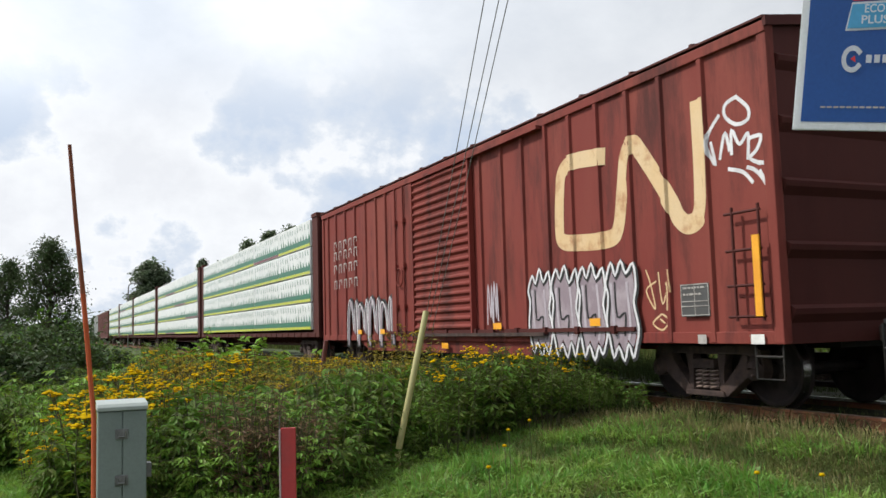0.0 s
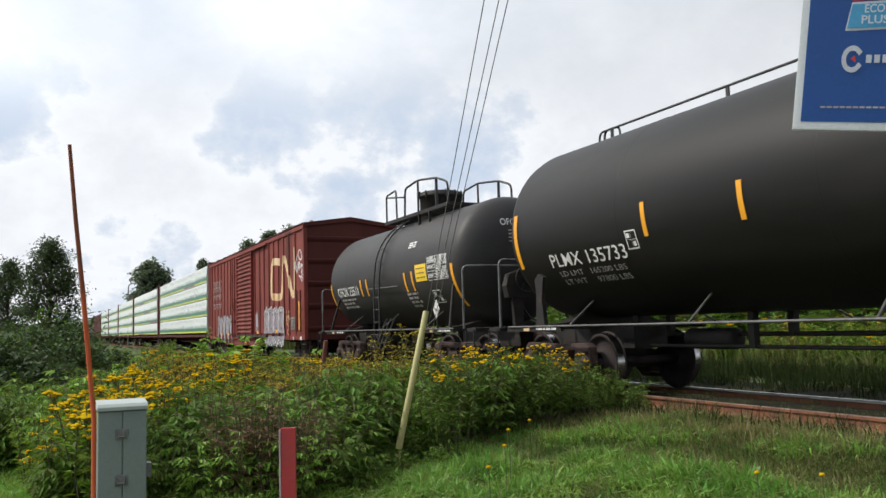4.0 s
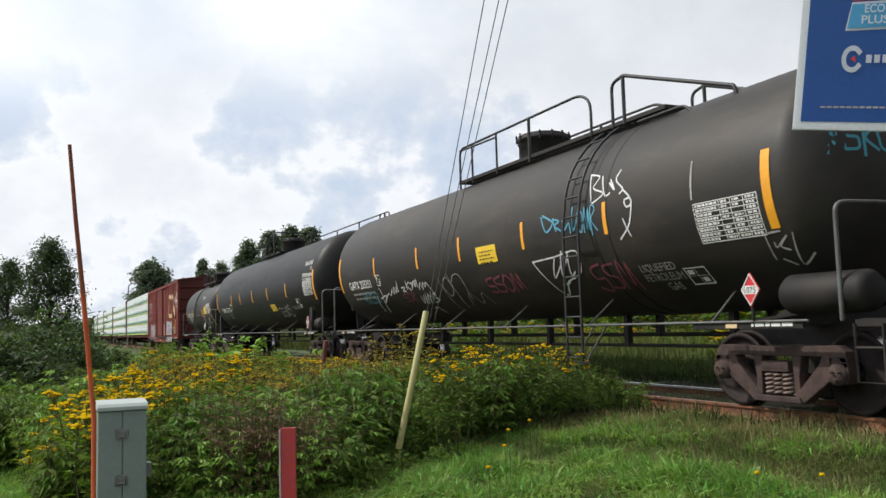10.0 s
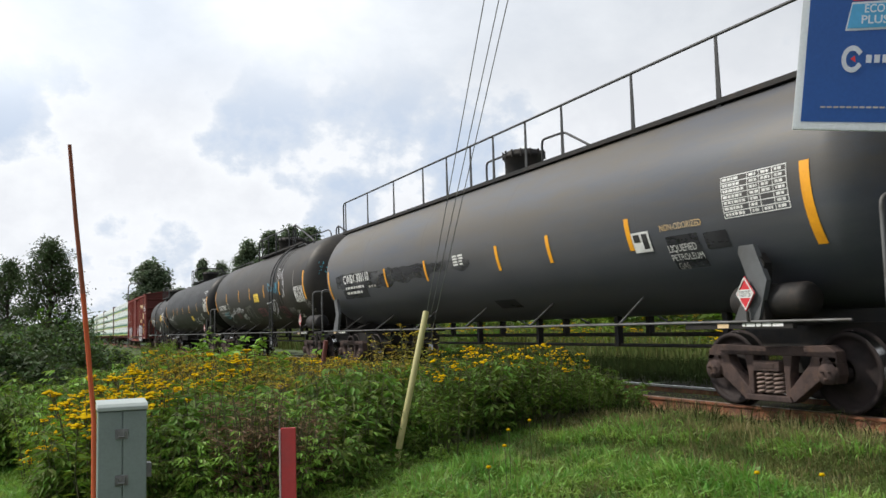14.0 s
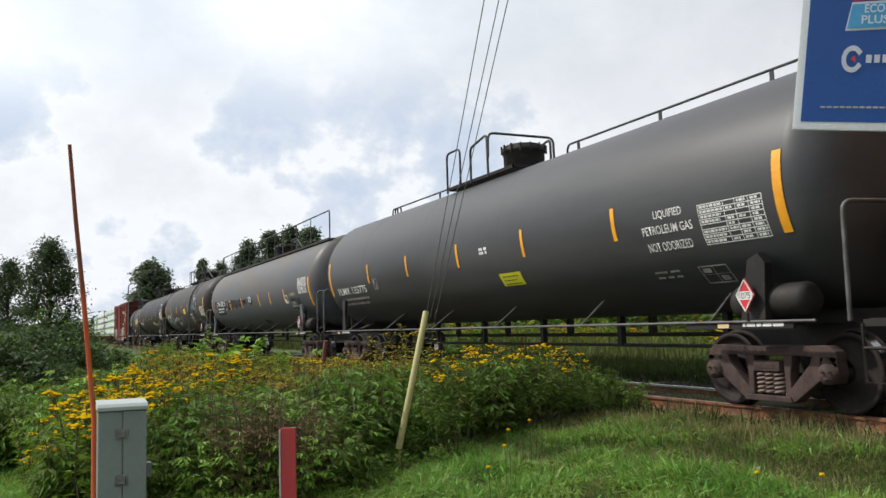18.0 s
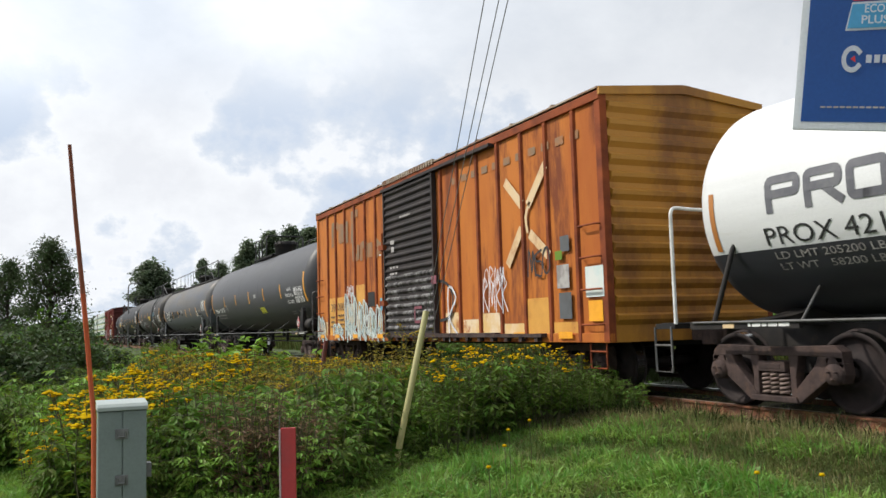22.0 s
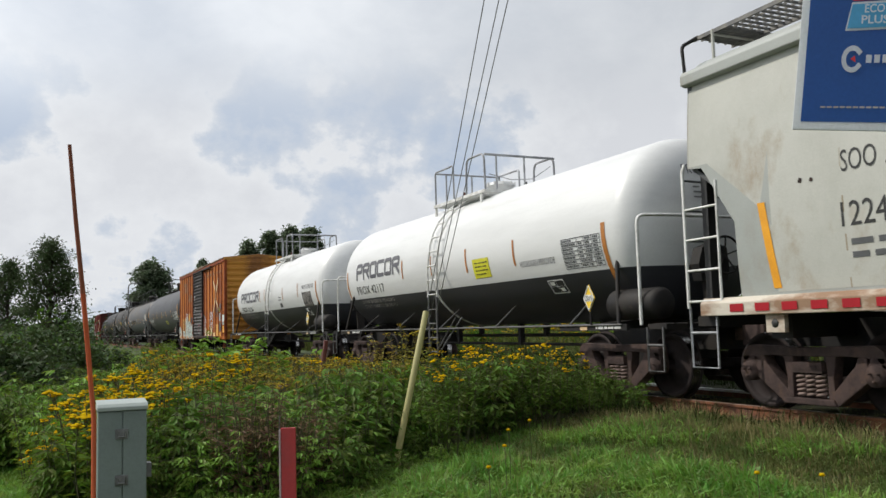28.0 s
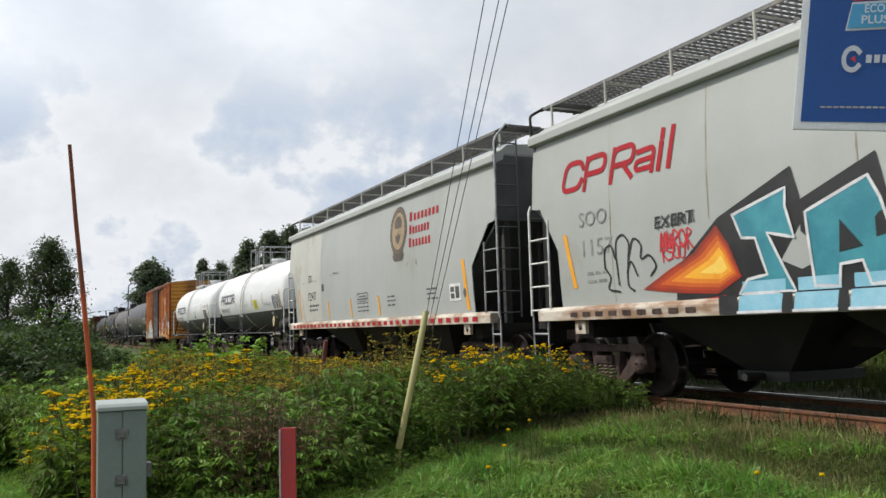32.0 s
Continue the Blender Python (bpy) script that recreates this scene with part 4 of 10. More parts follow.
# corner ladder with a yellow rail
b = Buf()
for yy in (6.98, 7.38):
    b.tube([(-1.62, yy - cn_y, 1.05), (-1.62, yy - cn_y, 2.35)], 0.02, 6)
for zz in (1.1, 1.45, 1.85, 2.28):
    b.tube([(-1.62, 6.95 - cn_y, zz), (-1.62, 7.5 - cn_y, zz)], 0.018, 5)
part("corner_ladder", b, "cn_end", cn)
b = Buf()
b.box(-1.66, -1.64, 6.96 - cn_y, 7.06 - cn_y, 1.10, 2.0)
part("ladder_stripe", b, "yellow", cn, "amber yellow ladder rail")
# deep centre sill under the doors
b = Buf()
b.prism([(11.2 - cn_y, 0.80), (11.9 - cn_y, 0.56), (20.0 - cn_y, 0.56), (20.7 - cn_y, 0.80)], "x", -1.50, -1.42)
b.prism([(11.2 - cn_y, 0.80), (11.9 - cn_y, 0.56), (20.0 - cn_y, 0.56), (20.7 - cn_y, 0.80)], "x", 1.42, 1.50)
part("fishbelly_sill", b, "cn_red", cn)
b = Buf()
for k in range(5):
    yy = 7.0 + 0.9 * k
    b.prism([(yy - cn_y, 4.42), (yy - cn_y + 0.5, 4.42), (yy - cn_y + 0.25, 4.58)], "x", -1.2, -1.1)
part("roof_clips", b, "roof_rust", cn)
stirrup(cn, -1.5, 6.85 - cn_y, 7.25 - cn_y, 0.40, 0.80)

# orange boxcar
OX_RIBS = [-81.42, -82.15, -82.95, -83.75, -84.55, -85.3, -89.12, -89.88, -90.72, -91.53, -92.36, -93.14, -93.94]
ox, ox_y, ox_l = boxcar("boxcar", "rusty orange ribbed boxcar with black sliding door", -80.39, -94.67, (-81.85, -93.0), "ox_orange", "ox_yellow", "ox_rib",
                        z0=0.79, z1=4.46, ribs=OX_RIBS, doors=(ribbed_door(-86.05, -88.88, "door_black", 20, low="door_peel"),), rail_paint="ox_rib", peak=0.16, end_ribs=13)
ux = lambda y: ox_y - y
sx3 = on_flat(-1.55, 0.0)
sx4 = on_flat(-1.55, 0.006)
sx5 = on_flat(-1.55, 0.014)
flat = on_flat(-1.53, 0.004)
# yellow-cream squares and pale overpaint near the foot, panel by panel
for ya, yb, za, zb in ((-81.5, -82.1, 0.84, 1.95), (-82.2, -82.9, 0.84, 1.95), (-83.8, -84.5, 1.5, 2.2), (-92.4, -93.1, 0.84, 1.5), (-93.2, -93.9, 0.84, 1.1)):
    b = Buf()
    patch(b, ux(ya), ux(yb), za, zb, flat)
    part("overpaint", b, "spray_ochre", ox, "yellow ochre repainted square")
for ya, yb, za, zb in ((-80.6, -81.35, 0.84, 1.30), (-83.0, -83.7, 0.84, 1.75), (-83.8, -84.5, 0.84, 1.45), (-84.6, -85.25, 0.84, 1.35), (-85.4, -85.95, 0.84, 1.4), (-89.2, -89.8, 0.84, 1.35), (-90.0, -90.65, 0.84, 1.2), (-90.8, -91.45, 0.84, 1.3), (-91.6, -92.3, 0.84, 1.1)):
    b = Buf()
    patch(b, ux(ya), ux(yb), za, zb, on_flat(-1.53, 0.002))
    part("overpaint", b, "spray_cream", ox, "peeling cream overpaint at the side's foot")
b = Buf()
rg3 = random.Random(9)
for k in range(44):
    u0, v0 = ux(rg3.uniform(-83.0, -85.2)), 0.92 + 0.6 * rg3.random() ** 1.6
    w, h = rg3.uniform(0.03, 0.11), rg3.uniform(0.04, 0.16)
    fan(b, [(u0 + w * math.cos(a) * rg3.uniform(0.6, 1.2), v0 + h * math.sin(a) * rg3.uniform(0.6, 1.2)) for a in np.linspace(0, 6.28, 7, endpoint=False)], on_flat(-1.55, 0.017 + 0.0001 * k))
haze = part("graffiti_smear", b, "spray_mint", ox, "pale smeared spray paint along the foot")
haze["kind"] = "stuff"
big = [(-80.5, 0.85, 0.75, 0.5), (-83.05, 0.86, 0.95, 1.0), (-84.1, 0.86, 0.75, 0.8), (-84.9, 0.86, 0.95, 0.62), (-82.0, 0.86, 0.8, 0.3)]
for off, th, mt, lb in ((0.022, 0.085, "spray_mint", "pale mint sprayed letters"), (0.030, 0.014, "spray_black", "black sprayed outline")):
    b = Buf()
    rg2 = random.Random(5)
    for (y0, v0, w, h) in big:
        for k in range(2):
            uu = ux(y0) + k * w * 0.5
            pts = [(uu, v0), (uu + 0.05, v0 + h), (uu + w * 0.25, v0 + h * 0.9), (uu + w * 0.3, v0 + h * 0.4), (uu + w * 0.12, v0 + h * 0.3), (uu + w * 0.42, v0 + h * 0.05)]
            pts = [(p[0] + rg2.uniform(-0.05, 0.05), p[1] + rg2.uniform(-0.05, 0.05)) for p in pts]
            if th < 0.1:
                ribbon(b, [(p[0] - 0.07, p[1] + 0.05) for p in pts], th, on_flat(-1.55, off), 4)
                ribbon(b, [(p[0] + 0.08, p[1] - 0.04) for p in pts], th, on_flat(-1.55, off), 4)
            else:
                ribbon(b, pts, th, on_flat(-1.55, off), 4)
    part("graffiti_letters", b, mt, ox, lb)
b = Buf()
scrawl(b, ux(-83.12), 1.93, 0.55, 0.28, 4, 0.022, sx5, rng)
scrawl(b, ux(-90.85), 1.35, 0.95, 0.55, 4, 0.025, sx5, rng)
scrawl(b, ux(-90.95), 1.75, 0.75, 0.35, 4, 0.02, sx5, rng)
scrawl(b, ux(-89.3), 0.9, 0.5, 0.9, 1, 0.05, sx5, rng)
patch(b, ux(-85.55), ux(-85.8), 3.0, 3.05, sx5)
patch(b, ux(-85.6), ux(-85.72), 2.8, 2.84, sx5)
part("graffiti_tag", b, "spray_white", ox, "white sprayed scrawl")
b = Buf()
scrawl(b, ux(-92.5), 1.85, 0.7, 0.45, 3, 0.035, sx5, rng)
ribbon(b, [(ux(-89.0), 2.0), (ux(-89.3), 1.95), (ux(-89.6), 1.7), (ux(-89.5), 1.3), (ux(-89.0), 1.2)], 0.06, sx5)
part("graffiti_tag", b, "spray_black", ox, "black sprayed scrawl")
b = Buf()
patch(b, ux(-85.6), ux(-85.85), 1.5, 1.8, sx5)
part("blue_patch", b, "spray_blue", ox, "light blue sprayed patch")
b = Buf()
patch(b, ux(-84.66), ux(-85.14), 1.62, 1.98, flat)
part("dark_patch", b, "tank_dusty", ox, "dark brown repainted square")
# crossed pale bands
b = Buf()
ribbon(b, [(ux(-91.88), 3.50), (ux(-92.30), 3.13)], 0.17, sx4, 1)
ribbon(b, [(ux(-93.08), 3.56), (ux(-92.62), 3.10)], 0.17, sx4, 1)
ribbon(b, [(ux(-92.60), 3.06), (ux(-92.48), 2.86), (ux(-92.52), 2.62)], 0.07, sx4, 2)
ribbon(b, [(ux(-92.28), 2.62), (ux(-91.88), 2.16)], 0.17, sx4, 1)
ribbon(b, [(ux(-92.66), 2.52), (ux(-93.10), 2.20)], 0.17, sx4, 1)
part("painted_cross", b, "cream", ox, "pale faded crossed-band emblem")
# ghosts of old lettering
b = Buf()
ghost = [[(-81.85, 3.46), (-81.87, 3.98), (-82.30, 3.92)], [(-82.42, 3.86), (-82.78, 3.84), (-82.80, 3.50), (-82.46, 3.50), (-82.46, 3.68), (-82.76, 3.68)], [(-83.12, 3.46), (-83.12, 3.86)], [(-83.52, 3.42), (-83.56, 4.08), (-83.92, 4.06)], [(-83.60, 3.28), (-83.62, 2.92), (-83.98, 2.92), (-84.0, 3.14)], [(-84.24, 2.90), (-84.26, 3.20), (-84.54, 3.20), (-84.54, 2.90)], [(-85.32, 3.18), (-85.92, 2.86)], [(-85.90, 3.18), (-85.36, 2.88)]]
for g in ghost:
    ribbon(b, [(ux(p[0]), p[1]) for p in g], 0.19, flat, 1)
patch(b, ux(-84.70), ux(-85.06), 2.84, 3.20, flat)
for i in range(11):
    patch(b, ux(-89.65 - i * 0.42), ux(-89.88 - i * 0.42), 3.85, 3.98, flat)
part("worn_lettering", b, "ox_ghost", ox, "ghostly grey-brown remains of old lettering")["kind"] = "stuff"
letters("car_number", "39", (ux(-81.74), ux(-82.12), 1.58, 1.79), sx5, "black", ox)
letters("car_number", "000", (ux(-82.32), ux(-82.88), 1.60, 1.80), sx5, "black", ox)
b = Buf()
bars(b, ux(-81.7), 1.40, 0.36, 3, 0.13, 0.05, sx5, rng, 0.12)
bars(b, ux(-82.35), 1.44, 0.5, 4, 0.12, 0.045, sx5, rng, 0.14)
part("stencil_text", b, "black", ox, "small black stencil lines")
for (ya, yb, za, zb, mt, lb) in ((-93.38, -93.72, 1.62, 1.98, "faded", "framed grey data panel"), (-93.42, -93.76, 1.15, 1.55, "hop_end", "dark data panel"), (-93.50, -93.75, 2.18, 2.42, "hop_end", "dark stencil panel"), (-94.2, -94.55, 1.10, 1.40, "yellow", "orange panel"), (-94.15, -94.6, 1.45, 1.9, "spray_mint", "pale sprayed square")):
    b = Buf()
    patch(b, ux(ya), ux(yb), za, zb, sx5)
    part("data_panel", b, mt, ox, lb)
b = Buf()
patch(b, ux(-93.35), ux(-93.55), 2.06, 2.20, on_flat(-1.55, 0.018))
part("green_sticker", b, "leaf_light", ox, "bright green sticker")
for yy in (-80.75, -82.1, -83.6, -85.4, -90.0, -92.0, -93.4):
    b = Buf()
    patch(b, ux(yy), ux(yy - 0.38), 0.85, 0.95, on_flat(-1.55, 0.036))
    part("reflector", b, "yellow", ox, "amber reflector patch")
for yy in (-80.72, -94.32):
    for zz in (1.05, 1.56, 2.03, 2.50):
        b = Buf()
        b.tube([(-1.54, yy - ox_y - 0.24, zz), (-1.62, yy - ox_y - 0.22, zz), (-1.62, yy - ox_y + 0.22, zz), (-1.54, yy - ox_y + 0.24, zz)], 0.016, 5)
        part("grab_iron", b, "ox_rib", ox)
    stirrup(ox, -1.5, yy - ox_y - 0.20, yy - ox_y + 0.20, 0.42, 0.80, "ox_rib")
# sliding door's lower rail and its stencils
b = Buf()
b.box(-1.66, -1.55, -93.0 - ox_y, -86.0 - ox_y, 0.87, 0.93)
for k in range(14):
    yy = -86.3 - k * 0.5
    b.box(-1.64, -1.55, yy - ox_y - 0.05, yy - ox_y + 0.05, 0.80, 0.87)
part("lower_track", b, "truck_rust", ox)
b = Buf()
dsf = on_flat(-1.55, 0.080)
bars(b, ux(-86.5), 2.98, 0.28, 1, 0.1, 0.09, dsf, rng, 0.2)
bars(b, ux(-86.55), 2.80, 0.2, 1, 0.1, 0.12, dsf, rng, 0.15)
bars(b, ux(-86.45), 2.42, 0.5, 2, 0.14, 0.05, dsf, rng, 0.2)
bars(b, ux(-87.1), 3.52, 0.6, 1, 0.14, 0.05, dsf, rng, 0.1)
part("door_marks", b, "faded", ox, "white marks on the door")
b = Buf()
patch(b, ux(-88.75), ux(-89.0), 1.95, 2.12, dsf)
ribbon(b, [(ux(-88.2), 1.5), (ux(-87.85), 1.5), (ux(-87.85), 1.2), (ux(-88.1), 1.2)], 0.06, dsf, 1)
part("door_marks", b, "spray_pink", ox, "dull crimson sprayed marks")
b = Buf()
b.tube([(-1.64, -86.0 - ox_y, 1.0), (-1.64, -86.0 - ox_y, 3.3)], 0.022, 6)
for zz in (1.6, 2.9):
    b.box(-1.68, -1.58, -86.15 - ox_y, -85.85 - ox_y, zz, zz + 0.12)
part("door_latch", b, "ox_rib", ox, "rusty door latch bar")
# galvanised roof edge above the door
b = Buf()
for k in range(22):
    yy = -86.0 - k * 0.135
    b.box(-1.60, -1.54, yy - ox_y - 0.05, yy - ox_y + 0.03, 4.42, 4.53)
part("roof_edge_trim", b, "roof_rust", ox, "pale rusty clips along the roof edge")


# ---- tank cars
def tankcar(label, ends, trucks, R, zc, paint, stripes, low_paint=None, low_z=None, rail="rail_black", sill_rod=1.06, rod_paint="pipe_grey", saddles=True):
    y = sum(ends) / 2
    L = ends[0] - ends[1]
    car = railcar("tank_car", label, "tank car", y, *trucks)
    dep = R * 0.42
    prof = [(-L / 2, 0.0)]
    for i in range(1, 10):
        a = math.pi / 2 * i / 9
        prof.append((-L / 2 + dep * (1 - math.cos(a)), R * math.sin(a) ** 0.86))
    full = prof + [(-L / 4, R), (0, R), (L / 4, R)] + [(-a, r) for a, r in reversed(prof)]
    b = Buf()
    b.lathe(full, 64, pose(0, 0, zc))
    tank = part("tank", b, paint, car)
    if low_paint:
        # the dark lower half as a thin skin over the same shell
        b = Buf()
        t0 = math.asin((low_z - zc) / R)
        n = 40
        q, f = [], []
        for a, r in full:
            rr = r + 0.004
            lo = max(-1, min(1, (low_z - zc) / max(rr, 1e-3)))
            tt = math.asin(lo) if rr > abs(low_z - zc) else (-math.pi / 2 if low_z < zc else math.pi / 2)
            for j in range(n + 1):
                ang = math.pi - tt + (math.pi + 2 * tt) * j / n
                q.append((rr * math.cos(ang), a * (1 + 0.004 / L), zc + rr * math.sin(ang)))
        for i in range(len(full) - 1):
            for j in range(n):
                f.append((i * (n + 1) + j, i * (n + 1) + j + 1, (i + 1) * (n + 1) + j + 1, (i + 1) * (n + 1) + j))
        b.add(q, f, True)
        part("lower_band", b, low_paint, tank, "black painted lower half")
    # weld seams
    for k in range(1, 5):
        s = Buf()
        yy = -L / 2 + L * k / 5
        s.lathe([(yy - 0.02, R - 0.002), (yy, R + 0.004), (yy + 0.02, R - 0.002)], 64, pose(0, 0, zc), caps=False)
        if not low_paint:
            part("weld_seam", s, paint, tank)
    surf = on_tank(R, zc)
    for (ys, za, zb, w) in stripes:
        s = Buf()
        patch(s, y - ys - w / 2, y - ys + w / 2, za, zb, surf, 1, 8)
        part("reflector_stripe", s, "yellow" if paint != "white_paint" else "orange_tape", tank, "amber reflective stripe")
    # stub sills, saddles and end platforms
    for s, yt in ((1, trucks[0] - y), (-1, trucks[1] - y)):
        ye = s * (L / 2 + 0.35)
        q = Buf()
        q.box(-0.33, 0.33, min(ye, yt - s * 1.1), max(ye, yt - s * 1.1), 0.66, 1.0)
        part("stub_sill", q, "frame_black", car)
        q = Buf()
        q.prism([(-1.42, 0.98), (1.42, 0.98), (1.42, 1.05), (0.9, 1.10), (0.5, zc - R + 0.1), (-0.5, zc - R + 0.1), (-0.9, 1.10), (-1.42, 1.05)], "y", yt - 0.16, yt + 0.16)
        part("saddle", q, "frame_black", car)
        if saddles:
            for sx in (-1, 1):
                q = Buf()
                ang = radians(22)
                xx, zz = sx * R * math.cos(ang) * 1.005, zc - R * math.sin(ang)
                q.tube([(sx * 1.44, yt + s * 0.55, 1.02), (xx, yt + s * 0.35, zz - 0.05), (xx * 0.97, yt + s * 0.33, zz + 0.04)], 0.032, 8)
                part("sill_brace", q, "frame_black", car, "slanting steel brace from sill to tank")
        q = Buf()
        q.box(-1.45, 1.45, ye - 0.28, ye + 0.10, 0.97, 1.04)
        for k in range(-6, 7):
            q.box(k * 0.22 - 0.02, k * 0.22 + 0.02, ye - 0.30, ye + 0.12, 1.035, 1.05)
        part("end_platform", q, "frame_black", car, "black steel end platform")
        for sx in (-1, 1):
            stirrup(car, sx * 1.46, ye - 0.22, ye + 0.10, 0.42, 1.0, "pipe_grey" if paint == "white_paint" else "frame_black")
        q = Buf()
        hz, yr = (2.54 if paint == "white_paint" else 2.25), s * (L / 2 + 0.08)
        q.tube(rounded3([(-1.42, yr, 1.03), (-1.42, yr, hz), (-0.9, yr + s * 0.10, hz), (0.9, yr + s * 0.10, hz), (1.42, yr, hz), (1.42, yr, 1.03)], 0.12), 0.024, 8)
        part("end_handrail", q, "pipe_white" if paint == "white_paint" else "pipe_grey", car, "bent pipe rail across the tank's end")
        # placard and side plate along the sill at the trucks
        for sx in (-1, 1):
            q = Buf()
            q.box(sx * 1.40, sx * 1.46, yt - 0.75, yt + 0.95, 0.96, 1.05)
            sl = part("side_sill", q, "frame_black", car)
            if sx < 0:
                q = Buf()
                q.box(-1.468, -1.458, yt + 0.20, yt + 0.38, 0.97, 1.045)
                part("sill_tag", q, "cream", car, "small cream tag on the sill")
                for k, w in enumerate((0.04, 0.13, 0.07, 0.13, 0.15)):
                    q = Buf()
                    u = -(yt - 0.02) + (0.0, 0.06, 0.21, 0.30, 0.45)[k]
                    patch(q, u, u + w, 0.985, 1.025, on_flat(-1.46, 0.004))
                    part("stencil_word", q, "white", sl)
    # brake wheel at the rear end
    q = Buf()
    ye = -(L / 2 + 0.30)
    q.tube([(-0.15 + 0.26 * math.cos(a), ye - 0.10, 1.97 + 0.26 * math.sin(a)) for a in np.linspace(0, 2 * math.pi, 24, endpoint=False)], 0.018, 6, closed=True)
    for k in range(5):
        a = 2 * math.pi * k / 5 + 0.3
        q.tube([(-0.15, ye - 0.07, 1.97), (-0.15 + 0.26 * math.cos(a), ye - 0.10, 1.97 + 0.26 * math.sin(a))], 0.012, 4)
    q.prism([(-0.55, 1.62), (-0.10, 1.62), (-0.05, 1.80), (-0.08, 2.08), (-0.30, 2.16), (-0.52, 2.08), (-0.60, 1.85)], "y", ye - 0.04, ye + 0.14)
    q.prism([(-0.40, 1.04), (-0.22, 1.04), (-0.18, 1.64), (-0.44, 1.64)], "y", ye, ye + 0.10)
    q.tube([(-0.32, ye + 0.05, 1.62), (-0.05, ye + 0.05, 1.22), (0.3, ye + 0.05, 1.08)], 0.02, 6)
    part("hand_brake", q, "frame_black", car, "black hand brake wheel and housing")
    # side rods with slanting stays
    for sx in (-1, 1):
        q = Buf()
        q.tube([(sx * 1.47, -L / 2 + 0.3, sill_rod - 0.02), (sx * 1.47, L / 2 - 0.3, sill_rod - 0.02)], 0.017, 7)
        part("side_rod", q, rod_paint, car, "long grey steel side rod")
        n = max(int(L / 2.6), 3)
        for i in range(n):
            yy = -L / 2 + L * (i + 0.75) / (n + 0.5)
            q = Buf()
            ang = math.asin((1.42 - zc) / R)
            q.tube([(sx * 1.47, yy - 0.18, sill_rod - 0.02), (sx * (R * math.cos(ang) + 0.01), yy + 0.05, 1.42)], 0.017, 5)
            part("stay", q, rod_paint, car)
    # brake rigging under the belly
    q = Buf()
    y0, y1 = trucks[1] - y + 1.3, trucks[0] - y - 1.3
    q.tube([(0.25, y0, 0.86), (0.25, y1, 0.86)], 0.035, 6)
    q.tube([(-0.15, y0, 0.70), (-0.15, y1, 0.70)], 0.028, 6)
    n = max(int((y1 - y0) / 2.2), 2)
    for i in range(n + 1):
        yy = y0 + (y1 - y0) * i / n
        q.box(0.20, 0.30, yy - 0.05, yy + 0.05, 0.84, zc - R + 0.03)
        q.box(-0.20, -0.10, yy + 0.26, yy + 0.36, 0.68, zc - R + 0.03)
    part("brake_rigging", q, "frame_black", car, "black brake rods under the belly")
    q = Buf()
    q.lathe([(-0.5, 0.0), (-0.5, 0.13), (-0.45, 0.16), (0.45, 0.16), (0.5, 0.13), (0.5, 0.0)], 18, pose(0.2, y1 - 1.0 if y1 > 1 else y1, 0.80))
    part("air_reservoir", q, "frame_black", car)
    couplers(car, L / 2 + 0.40, -L / 2 - 0.40)
    return car, tank, y, L, surf


def handrail(car, pts, posts, r=0.026, material="rail_black", name="top_handrail"):
    q = Buf()
    q.tube(pts, r, 7)
    for a, b2 in posts:
        q.tube([a, b2], r, 6)
    return part(name, q, material, car)


def dome(car, y, z, r, h, material="frame_black", bolts=14):
    q = Buf()
    q.lathe([(z - 0.2, r * 0.92), (z + h * 0.76, r * 0.93), (z + h * 0.80, r * 1.0), (z + h * 0.90, r * 1.0), (z + h * 0.92, r * 0.95), (z + h, r * 0.94), (z + h + 0.03, r * 0.82), (z + h + 0.05, 0.0)], 28, pose(0, y, 0), "z")
    d = part("valve_housing", q, material, car, "round bolted valve housing on top of the tank")
    q = Buf()
    for k in range(bolts):
        a = 2 * math.pi * k / bolts
        q.box(r * math.cos(a) - 0.014, r * math.cos(a) + 0.014, y + r * math.sin(a) - 0.014, y + r * math.sin(a) + 0.014, z + h * 0.74, z + h + 0.025)
    part("bolt_ring", q, material, d)["kind"] = "stuff"
    return d


def grating(car, x0, x1, y0, y1, z, material="frame_black", name="platform"):
    q = Buf()
    q.box(x0, x1, y0, y0 + 0.05, z - 0.06, z)
    q.box(x0, x1, y1 - 0.05, y1, z - 0.06, z)
    for x in (x0, x1 - 0.05):
        q.box(x, x + 0.05, y0, y1, z - 0.06, z)
    deck = part(name, q, material, car)
    q = Buf()
    n = max(int((y1 - y0) / 0.12), 3)
    for i in range(n):
        yy = y0 + (y1 - y0) * (i + 0.5) / n
        q.box(x0, x1, yy - 0.018, yy + 0.018, z - 0.045, z - 0.005)
    for x in np.linspace(x0 + 0.12 * (x1 - x0), x1 - 0.12 * (x1 - x0), 3):
        q.box(x - 0.01, x + 0.01, y0, y1, z - 0.05, z - 0.015)
    part("slats", q, material, deck)["kind"] = "stuff"
    return deck


